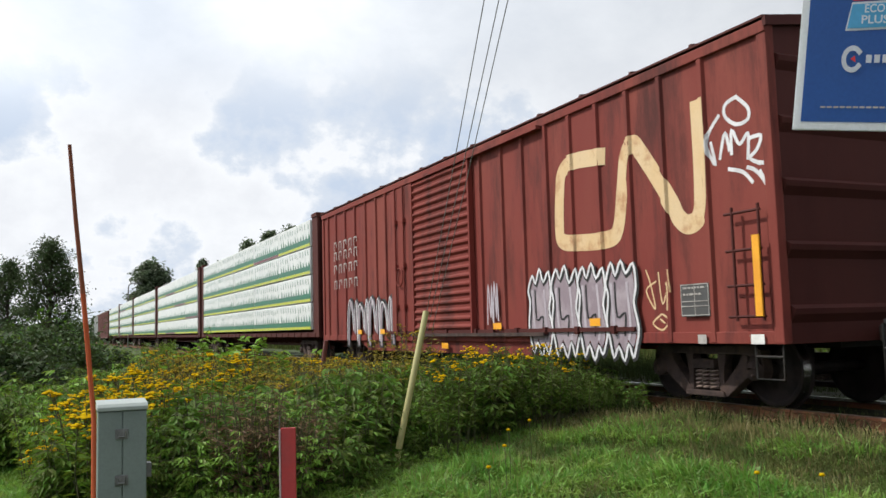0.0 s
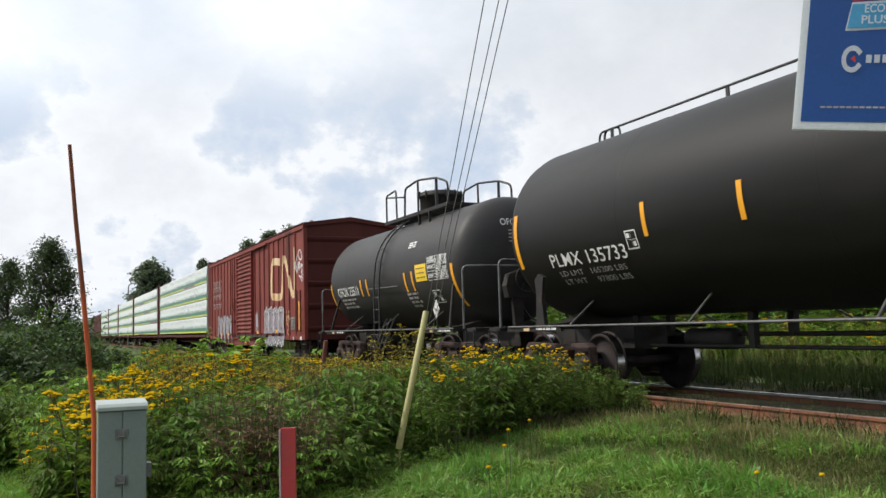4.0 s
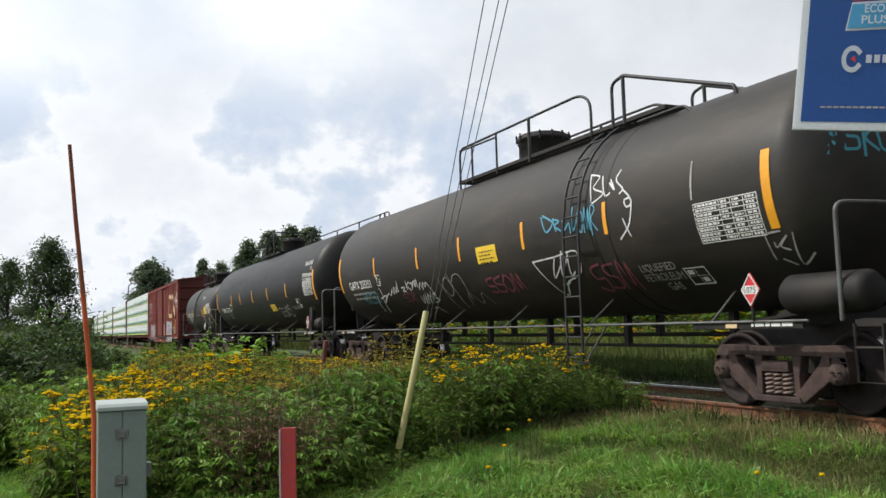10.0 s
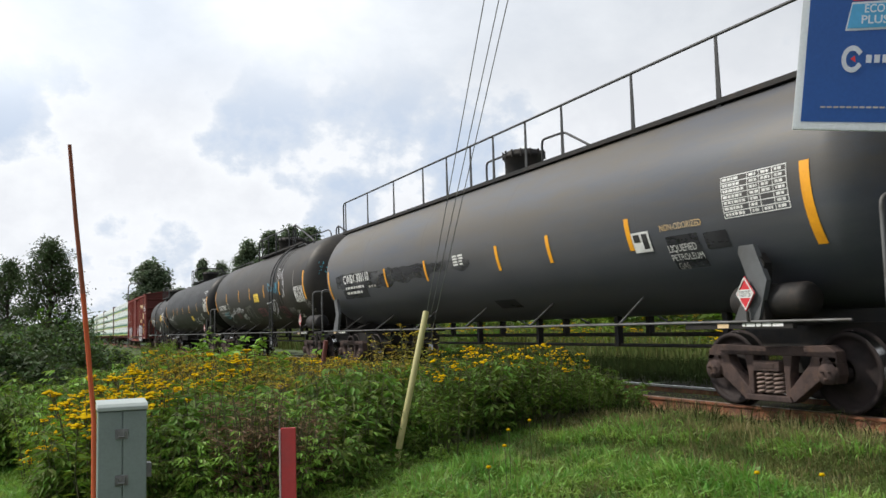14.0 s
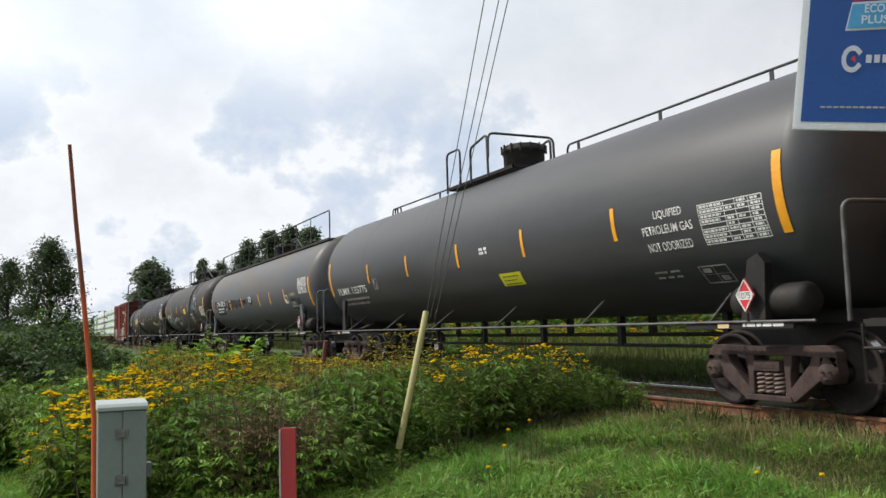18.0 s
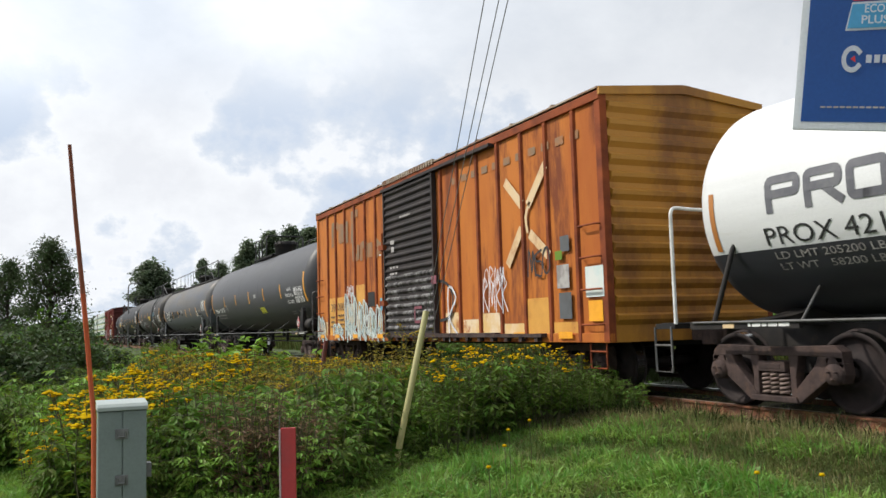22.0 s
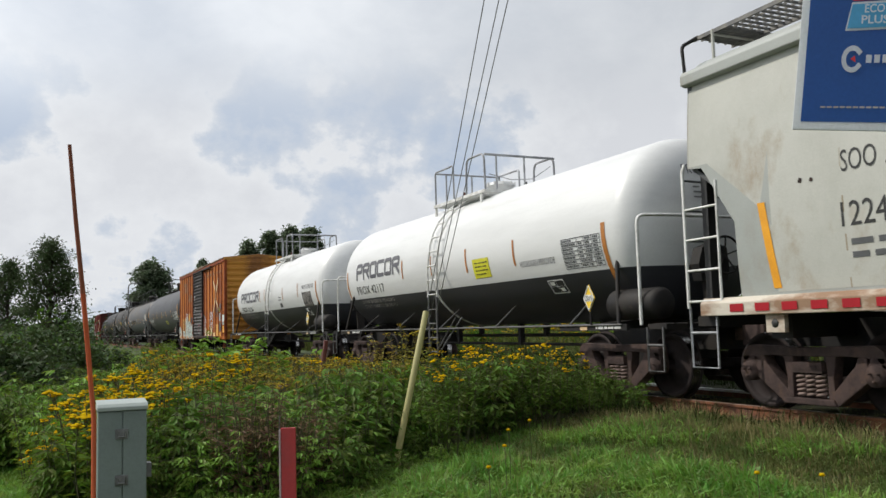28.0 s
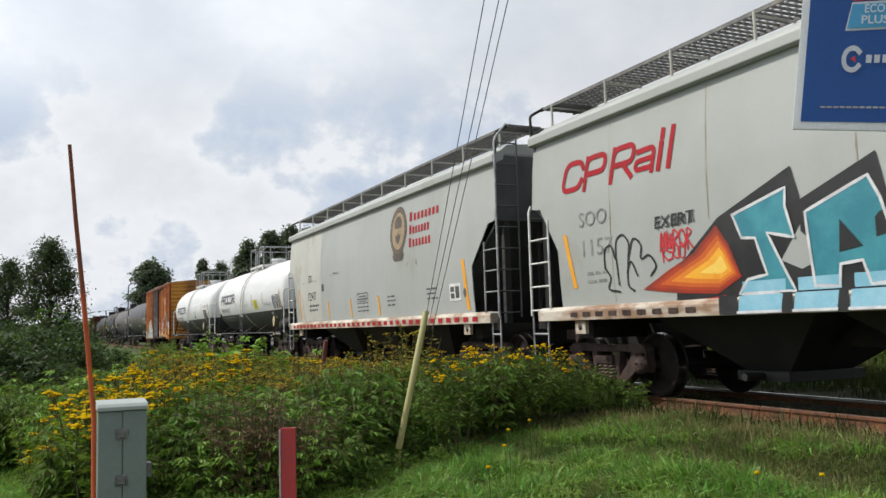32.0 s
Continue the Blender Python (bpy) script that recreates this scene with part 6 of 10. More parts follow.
SPRAYED = (
    ("spray_white", 0.030, "white sprayed line of names", ([(-27.37, 1.88), (-27.19, 1.64), (-27.13, 1.52)], [(-27.73, 2.06), (-27.76, 1.9), (-27.38, 1.49)], [(-27.57, 1.82), (-28.01, 1.88), (-27.65, 1.71), (-28.19, 1.91), (-28.29, 1.86), (-28.49, 1.97)], [(-28.55, 2.01), (-28.52, 1.88), (-28.71, 2.04), (-28.7, 1.89), (-28.88, 2.05), (-28.86, 1.92), (-28.97, 2.15)], [(-29.14, 2.0), (-29.33, 2.0), (-29.15, 1.92), (-29.33, 1.92)], [(-29.5, 2.13), (-29.45, 1.95), (-29.47, 2.03), (-29.69, 2.11), (-29.5, 2.03), (-29.64, 1.93)], [(-29.73, 2.07), (-29.84, 2.07), (-29.73, 1.95), (-29.98, 2.12), (-29.94, 1.97), (-30.1, 2.14), (-30.07, 1.97)])),
    ("spray_white", 0.026, "white sprayed tag", ([(-30.1, 1.91), (-30.27, 2.05), (-30.28, 1.91), (-30.42, 2.05), (-30.46, 1.95), (-30.57, 2.05), (-30.69, 1.86), (-30.73, 1.69)], [(-29.94, 1.77), (-29.86, 1.61), (-30.12, 1.79), (-30.0, 1.61)], [(-30.24, 1.82), (-30.06, 1.6), (-30.37, 1.81), (-30.23, 1.61), (-30.53, 1.83), (-30.43, 1.63)], [(-30.6, 1.79), (-30.76, 1.81), (-30.56, 1.72), (-30.76, 1.67), (-30.48, 1.61)], [(-30.14, 1.5), (-30.32, 1.51), (-30.41, 1.38)])),
    ("faded", 0.022, "thin grey looping scrawl", ([(-31.23, 2.08), (-31.27, 1.8), (-31.33, 1.37)], [(-31.33, 1.9), (-31.48, 2.05), (-31.65, 2.07), (-31.73, 1.92), (-31.68, 1.8), (-31.47, 1.71), (-31.36, 1.78), (-31.33, 1.9)], [(-31.72, 2.13), (-31.77, 1.79), (-31.73, 1.46)], [(-31.82, 1.98), (-31.93, 2.08), (-32.09, 2.12), (-32.25, 2.07), (-32.3, 1.85), (-32.2, 1.6)])),
    ("spray_white", 0.026, "white sprayed name", ([(-36.87, 3.27), (-37.01, 2.8)], [(-36.87, 3.27), (-37.12, 3.2), (-37.01, 3.05), (-37.28, 2.93), (-37.01, 2.82)], [(-37.2, 3.19), (-37.32, 2.9), (-37.44, 2.91)], [(-37.43, 3.1), (-37.55, 2.94), (-37.41, 3.06)], [(-37.62, 3.21), (-37.56, 3.08), (-37.74, 2.93), (-37.68, 2.87)], [(-37.75, 2.91), (-37.9, 2.79), (-37.94, 2.69), (-37.83, 2.66), (-37.79, 2.76), (-37.94, 2.74), (-37.86, 2.43), (-37.6, 2.24)], [(-37.73, 2.5), (-37.83, 2.26)])),
    ("spray_blue", 0.032, "light blue sprayed tag", ([(-35.59, 2.79), (-35.72, 2.54), (-35.93, 2.67), (-35.64, 2.81)], [(-35.94, 2.72), (-36.01, 2.53)], [(-35.94, 2.72), (-36.12, 2.67), (-35.98, 2.61), (-36.15, 2.52)], [(-36.22, 2.66), (-36.24, 2.51), (-36.39, 2.61), (-36.41, 2.46)], [(-36.49, 2.83), (-36.48, 2.48), (-36.62, 2.64)])),
    ("spray_white", 0.026, "angular white sprayed tag", ([(-35.1, 2.11), (-35.79, 2.14), (-36.42, 2.18), (-36.33, 1.87), (-35.84, 1.74), (-35.5, 1.55), (-35.1, 2.11)], [(-35.77, 2.11), (-35.54, 1.82), (-35.88, 2.0)], [(-36.02, 2.2), (-35.79, 1.83), (-36.16, 2.13)], [(-36.19, 2.18), (-36.04, 1.84), (-36.18, 1.88)], [(-35.64, 1.7), (-35.87, 1.73)])),
    ("faded", 0.022, "small white sprayed tag", ([(-40.12, 2.03), (-40.37, 2.04)], [(-40.14, 2.01), (-40.13, 1.75)], [(-40.23, 1.92), (-40.24, 1.87), (-40.38, 1.95)], [(-40.43, 1.98), (-40.3, 1.88), (-40.4, 1.83)], [(-40.53, 2.0), (-40.46, 1.67), (-40.69, 1.77)], [(-40.24, 1.74), (-40.37, 1.67)])))
for mt, th, lb, strokes in SPRAYED:
    b = Buf()
    for pts in strokes:
        ribbon(b, [(ug(q[0]), q[1]) for q in pts], th, ga_s, 4)
    part("graffiti_tag", b, mt, ga_t, lb)
b = Buf()
patch(b, ug(-39.12), ug(-39.15), 2.56, 3.05, ga_s, 1, 5)
part("white_drip", b, "faded", ga_t, "thin white drip line")
b = Buf()
hd = lambda u, v: Vector((u, -(41.09 - 32.73) + 0.18 + 0.2 * ((u / 1.5) ** 2 + ((v - 2.67) / 1.5) ** 2), v))
scrawl(b, -1.15, 2.85, 1.0, 0.35, 5, 0.035, lambda u, v: Vector((u, -8.35 + 0.63 * (1 - math.sqrt(max(0.05, 1 - (u * u + (v - 2.67) ** 2) / 2.25))) - 0.02, v)), rng)
part("graffiti_tag", b, "spray_teal", ga_t, "teal tag on the tank's end")
hazard(ga, -40.03, 1.40, "red", yc=ga_y)
q = Buf()
q.lathe([(-0.55, 0.0), (-0.55, 0.17), (-0.48, 0.22), (0.48, 0.22), (0.55, 0.17), (0.55, 0.0)], 20, pose(-1.2, -40.85 - ga_y, 1.33))
part("air_tank", q, "frame_black", ga, "dark brake air tank on the sill")

R3, Z3 = 1.46, 2.62
cw, cw_t, cw_y, cw_l, cw_s = lpg("long faded grey tank car with full-length handrail", (-42.20, -60.65), (-43.74, -58.84), R3, Z3, "tank_grey",
    [(-42.93, 1.83, 2.73, 0.11), (-59.88, 1.85, 2.74, 0.13)] + [(q, 2.06, 2.50, 0.10) for q in (-47.35, -49.73, -52.95, -54.68, -56.77)], -51.5, "long")
uc = lambda y: cw_y - y
c_s2 = on_tank(R3, Z3, 0.012)
sk = on_tank(R3, Z3, 0.005)
rg6 = random.Random(61)
for k in range(7):
    # brushed-over lettering: ragged overlapping swipes of dull black
    ya, yb = -43.6 - k * 1.04, -43.6 - k * 1.04 - rg6.uniform(1.5, 2.2)
    lo, hi = 2.12 + 0.10 * (k > 4) + rg6.uniform(-0.05, 0.05), 2.54 - 0.02 * k + rg6.uniform(-0.04, 0.03)
    b = Buf()
    n = 14
    ring = []
    for i in range(n + 1):
        y0 = ya + (yb - ya) * i / n
        taper = math.sin(math.pi * (i + 0.25) / (n + 0.5)) ** 0.15
        a = lo + 0.12 * noise.noise(Vector((y0 * 1.7, 3, k))) + 0.14 * (1 - taper)
        c = hi + 0.06 * noise.noise(Vector((y0 * 2.3, 9, k))) - 0.14 * (1 - taper)
        ring += [sk(uc(y0), a + (c - a) * j / 3) for j in range(4)]
    b.add(ring, [(4 * i + j, 4 * i + j + 1, 4 * i + j + 5, 4 * i + j + 4) for i in range(n) for j in range(3)])
    part("paint_patch", b, "swipe_black", cw_t, "ragged dull black paint patch on the tank")
for ya, yb, za, zb in ((-44.0, -45.9, 1.90, 2.13), (-57.5, -58.1, 1.75, 2.17), (-58.2, -58.6, 1.95, 2.15), (-52.0, -52.8, 1.40, 1.55)):
    b = Buf()
    patch(b, uc(ya), uc(yb), za, zb, sk, 4, 4)
    part("paint_patch", b, "swipe_black", cw_t, "dull black paint patch behind the lettering")
letters("car_number", "CWBX 300110", (uc(-44.25), uc(-46.23), 2.30, 2.52), c_s2, "white", cw_t, bold=0.012)
text_bars(cw_t, uc(-44.3), 2.15, 1.45, 2, c_s2, rng, "white", 0.06, 0.13)
text_bars(cw_t, uc(-46.1), 2.12, 0.5, 1, c_s2, rng, "faded", 0.05, 0.13)
text_bars(cw_t, uc(-51.15), 2.44, 0.46, 4, c_s2, rng, h=0.035, pitch=0.055)
b = Buf()
patch(b, uc(-56.83), uc(-57.2), 2.02, 2.29, c_s2, 1, 3)
part("stencil_plate", b, "white", cw_t, "white data plate")
b = Buf()
patch(b, uc(-56.87), uc(-57.0), 2.16, 2.26, on_tank(R3, Z3, 0.016), 1, 2)
patch(b, uc(-57.05), uc(-57.16), 2.06, 2.26, on_tank(R3, Z3, 0.016), 1, 2)
part("plate_marks", b, "black", cw_t)
letters("cargo_name", "NON-ODORIZED", (uc(-57.45), uc(-58.23), 2.25, 2.33), c_s2, "spray_cream", cw_t)
letters("cargo_name", "LIQUEFIED", (uc(-57.50), uc(-58.03), 1.97, 2.06), c_s2, "white", cw_t)
letters("cargo_name", "PETROLEUM", (uc(-57.50), uc(-58.09), 1.86, 1.94), c_s2, "white", cw_t)
letters("cargo_name", "GAS", (uc(-57.55), uc(-57.75), 1.75, 1.83), c_s2, "faded", cw_t)
data_grid(cw_t, cw_y, uc(-58.64), 2.27, 1.0, 0.48, 7, cw_s, rng)
hazard(cw, -58.98, 1.36, "red", yc=cw_y)
for yy in (-43.55, -59.0):
    q = Buf()
    q.prism([(yy - cw_y + 0.28, 1.05), (yy - cw_y - 0.1, 1.05), (yy - cw_y - 0.25, 1.50), (yy - cw_y - 0.08, 1.92), (yy - cw_y + 0.14, 1.92), (yy - cw_y + 0.16, 1.84), (yy - cw_y + 0.02, 1.50)], "x", -1.45, -1.38)
    part("saddle_bracket", q, "hop_end", cw, "dark bent steel bracket")

p2, p2_t, p2_y, p2_l, p2_s = lpg("long satin black tank car with yellow notice", (-61.48, -79.30), (-63.2, -77.94), R2, Z2, "tank_satin",
    st(-62.25, -78.62, (-65.36, -67.89, -70.50, -73.03, -75.6)), -70.6, "hoops")
u2 = lambda y: p2_y - y
letters("car_number", "PLMX 135775", (u2(-62.75), u2(-65.0), 2.02, 2.20), p2_s, "white", p2_t, bold=0.004)
text_bars(p2_t, u2(-63.0), 1.86, 1.9, 2, p2_s, rng, "faded", 0.05, 0.12)
small_box(p2_t, u2(-65.6), 2.05, 0.26, 0.26, p2_s, "faded")
text_bars(p2_t, u2(-71.45), 2.46, 0.3, 2, p2_s, rng, "white", 0.05, 0.07)
b = Buf()
patch(b, u2(-71.95), u2(-72.7), 1.78, 2.0, p2_s, 2, 3)
yp = part("yellow_placard", b, "yellow_green", p2_t, "yellow-green notice placard")
b = Buf()
bars(b, u2(-72.05), 1.93, 0.55, 3, 0.065, 0.018, on_tank(R2, Z2, 0.011), rng, 0.1)
part("notice_text", b, "black", yp)["kind"] = "stuff"
letters("cargo_name", "LIQUIFIED", (u2(-76.49), u2(-77.04), 2.42, 2.52), p2_s, "white", p2_t, bold=0.01)
letters("cargo_name", "PETROLEUM GAS", (u2(-76.21), u2(-77.19), 2.22, 2.33), p2_s, "white", p2_t, bold=0.01)
letters("cargo_name", "NOT ODORIZED", (u2(-76.24), u2(-77.10), 2.00, 2.11), p2_s, "white", p2_t, bold=0.01)
data_grid(p2_t, p2_y, u2(-77.33), 2.0, 1.05, 0.48, 8, p2_s, rng)
small_box(p2_t, u2(-76.96), 1.54, 0.5, 0.22, p2_s, "faded")
text_bars(p2_t, u2(-76.1), 1.72, 0.5, 2, p2_s, rng, "faded", 0.025, 0.07)
hazard(p2, -78.07, 1.34, "red", yc=p2_y)


# white tank cars
def white_tank(label, ends, trucks, stripes, number, notice, mark, num):
    R, zc = 1.37, 2.46
    car, tank, y, L, surf = tankcar(label, ends, trucks, R, zc, "white_paint", stripes, "tank_low", 1.86, rod_paint="pipe_grey")
    uw = lambda q: y - q
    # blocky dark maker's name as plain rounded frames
    b = Buf()
    ya, yb, v0, v1 = mark
    step = (ya - yb) / 6
    w, h, th = step * 0.74, v1 - v0 - 0.09, 0.095
    v0 += 0.045
    for k in range(6):
        ua = uw(ya) + k * step + th / 2
        if k == 0:
            pts = [(ua, v0), (ua, v0 + h), (ua + w, v0 + h), (ua + w, v0 + 0.16), (ua + th / 2, v0 + 0.16)]
        elif k in (1, 5):
            pts = [(ua, v0), (ua, v0 + h), (ua + w, v0 + h), (ua + w, v0 + 0.17), (ua + th / 2, v0 + 0.17)]
            ribbon(b, [(ua + w * 0.55, v0 + 0.15), (ua + w, v0)], th, surf, 1)
        elif k == 3:
            pts = [(ua + w, v0 + h), (ua, v0 + h), (ua, v0), (ua + w, v0)]
        else:
            pts = [(ua + w * 0.5, v0), (ua, v0), (ua, v0 + h), (ua + w, v0 + h), (ua + w, v0), (ua + w * 0.45, v0)]
        ribbon(b, rounded(pts, 0.05, 3), th, surf, 1)
    part("painted_emblem", b, "grey_dark", tank, "row of slate grey block shapes")
    letters("car_number", number, (uw(num[0]), uw(num[1]), num[2], num[3]), surf, "black", tank)
    lim = ("LD LMT 205200 LB  93100 KG", "LT WT   58200 LB  27 050 KG") if notice == "table" else ("LD LMT 204200 LB  92 650 KG", "LT WT   58800 LB  26 650 KG")
    letters("load_limit", lim[0], (uw(num[0]) + 0.05, uw(num[0]) + 2.3, 1.745, 1.825), on_tank(R, zc, 0.012), "faded", tank)
    letters("light_weight", lim[1], (uw(num[0]) + 0.05, uw(num[0]) + 2.3, 1.625, 1.70), on_tank(R, zc, 0.012), "faded", tank)
    zt = zc + R
    P = lambda k: k
    zp, top = 3.80, 4.54
    grating(car, -0.86, 0.86, -1.18, 1.28, zp, "pipe_white")
    q = Buf()
    q.prism([(-0.6, zt - 0.16), (0.6, zt - 0.16), (0.8, zp - 0.065), (-0.8, zp - 0.065)], "y", -1.0, 1.0)
    part("platform_base", q, "white_paint", car)
    for sx in (-1, 1):
        x = sx * 0.82
        q = Buf()
        q.tube(rounded3([(x, 1.24, zp - 0.3), (x, 1.24, top), (x, 0.32, top), (x, 0.30, zp)], 0.07), 0.021, 7)
        part("end_hoop", q, "pipe_mid", car, "grey hoop rail beside the ladder")
        q = Buf()
        q.tube(rounded3([(x, -0.30, zp), (x, -0.34, top), (x, -1.12, top), (x, -1.15, zp)], 0.16), 0.023, 7)
        part("platform_rail", q, "pipe_mid", car, "bent grey rail round the platform")
        q = Buf()
        q.box(x - 0.03, x + 0.03, -1.0, 1.5, 3.38, 3.42)
        q.box(x - 0.02, x + 0.02, 1.2, 1.26, 3.40, zp)
        q.box(x - 0.02, x + 0.02, -1.0, -0.94, 3.40, zp)
        part("platform_bracket", q, "pipe_white", car)
    for yy, zz, r in ((1.24, top - 0.02, 0.02), (-1.14, top - 0.03, 0.026)):
        q = Buf()
        q.tube([(-0.82, yy, zz), (0.82, yy, zz)], r, 7)
        for x in (-0.55, 0.1):
            q.tube([(x, yy, zp), (x, yy, zz)], 0.02, 6)
        part("cross_rail", q, "pipe_mid", car, "grey rail across the platform")
    q = Buf()
    q.tube([(-0.7, -1.1, 4.12), (-0.2, -1.13, 4.02), (0.3, -1.12, 4.06), (0.75, -1.1, 4.35)], 0.009, 5)
    part("safety_chain", q, "pipe_mid", car)
    dome(car, -0.3, zt - 0.02, 0.30, 0.26, "white_paint", 10)
    for k, (x, yy) in enumerate(((-0.35, 0.75), (0.35, 0.5), (0.3, -0.85))):
        q = Buf()
        q.lathe([(zp, 0.05), (zp + 0.10, 0.05), (zp + 0.11, 0.085), (zp + 0.15, 0.085), (zp + 0.17, 0.03), (zp + 0.24, 0.03), (zp + 0.25, 0.0)], 12, pose(x, yy, 0), "z")
        part("valve", q, "red_old" if k == 0 else "frame_black", car, "small flanged valve on the platform")
    side_ladder(car, R, zc, 0.08, 1.70, zt + 0.0, "pipe_white", 0.46)
    q = Buf()
    P = lambda k: k - 0.04
    for k in (-0.08, 0.32):
        q.tube([(-R - 0.12, P(k), 0.55), (-R - 0.12, P(k), 1.75)], 0.022, 6)
    for zz in (0.57, 0.86, 1.15, 1.44):
        q.tube([(-R - 0.12, P(-0.08), zz), (-R - 0.12, P(0.32), zz)], 0.016, 5)
    q.tube([(-R - 0.12, P(-0.1), 0.62), (-1.3, P(-0.55), 1.25)], 0.016, 5)
    q.tube([(-R - 0.12, P(-0.25), 0.62), (-1.3, P(-0.85), 1.25)], 0.016, 5)
    part("lower_ladder", q, "pipe_grey", car, "grey lower ladder section")
    q = Buf()
    q.lathe([(0.42, R + 0.001), (0.44, R + 0.015), (0.52, R + 0.015), (0.54, R + 0.001)], 64, pose(0, 0, zc), caps=False)
    part("tank_band", q, "white_paint", tank)
    if notice == "table":
        letters("cargo_name", "HYDROGEN PEROXIDE", (uw(-106.86), uw(-108.18), 2.40, 2.52), surf, "grey_dark", tank)
        b = Buf()
        patch(b, uw(-106.82), uw(-107.82), 1.86, 2.30, surf, 3, 5)
        part("data_plate", b, "hop_black", tank, "black data table with pale ruled lines")
        data_grid(tank, y, uw(-106.83), 1.87, 0.98, 0.42, 7, on_tank(R, zc, 0.012), rng, "faded")
        text_bars(tank, uw(-103.75), 2.25, 0.35, 2, surf, rng, "hop_end", 0.03, 0.09)
        b = Buf()
        patch(b, uw(-103.8), uw(-104.1), 1.92, 2.06, surf, 1, 1)
        part("data_mark", b, "hop_end", tank)
        box_y = -106.75
    else:
        letters("cargo_name", "HYDROGEN PEROXIDE", (uw(-120.72), uw(-121.83), 2.06, 2.16), surf, "grey_dark", tank)
        b = Buf()
        patch(b, uw(-118.95), uw(-119.6), 1.98, 2.34, surf, 2, 4)
        yp = part("yellow_placard", b, "yellow_green", tank, "yellow notice placard")
        b = Buf()
        bars(b, uw(-119.05), 2.25, 0.5, 4, 0.07, 0.02, on_tank(R, zc, 0.011), rng, 0.1)
        part("notice_text", b, "black", yp)["kind"] = "stuff"
        data_grid(tank, y, uw(-122.08), 1.93, 1.05, 0.46, 7, surf, rng, "hop_end")
        box_y = -121.38
    small_box(tank, uw(box_y), 1.58, 0.46, 0.22, on_tank(R, zc, 0.014))

    def on_end(u, v):
        r = min(0.999, math.hypot(u, v - zc) / R) ** (1 / 0.86)
        return Vector((u, -L / 2 + R * 0.42 * (1 - math.sqrt(1 - r * r)) - 0.012, v))
    letters("end_number", number, (-0.42, 0.42, 3.20, 3.34), on_end, "grey_dark", tank)
    q = Buf()
    bars(q, -0.30, 3.06, 0.62, 4, 0.075, 0.026, on_end, rng, 0.12)
    part("end_stencil", q, "hop_mid", tank, "small stencil lines on the tank's end")["kind"] = "stuff"
    hazard(car, trucks[1] + 0.05, 1.44, "yellow_sign", number="2014" if notice == "table" else "2015", yc=y)
    q = Buf()
    q.lathe([(-0.55, 0.0), (-0.55, 0.17), (-0.48, 0.22), (0.48, 0.22), (0.55, 0.17), (0.55, 0.0)], 20, pose(-1.18, trucks[1] - 0.7 - y, 1.32))
    part("air_tank", q, "frame_black", car, "dark brake air tank on the sill")
    return car


white_tank("white tank car with black belly and top platform", (-96.0, -109.2), (-97.18, -108.05),
           [(-96.62, 1.90, 2.60, 0.08), (-100.87, 2.22, 2.62, 0.06), (-101.62, 2.23, 2.65, 0.06), (-104.35, 2.14, 2.58, 0.06), (-106.32, 2.17, 2.62, 0.06), (-108.42, 1.86, 2.58, 0.10)], "PROX 42136", "table", (-97.48, -100.74, 2.25, 2.66), (-97.38, -99.35, 1.90, 2.10))
white_tank("white tank car with black belly and yellow notice", (-110.85, -124.0), (-112.05, -123.05),
           [(-111.5, 1.90, 2.60, 0.08), (-115.4, 2.2, 2.62, 0.06), (-117.0, 2.16, 2.58, 0.06), (-118.68, 2.12, 2.57, 0.06), (-120.55, 2.11, 2.56, 0.06), (-123.22, 1.70, 2.54, 0.10)], "PROX 42117", "yellow", (-112.22, -115.28, 2.34, 2.76), (-112.15, -114.1, 1.98, 2.18))


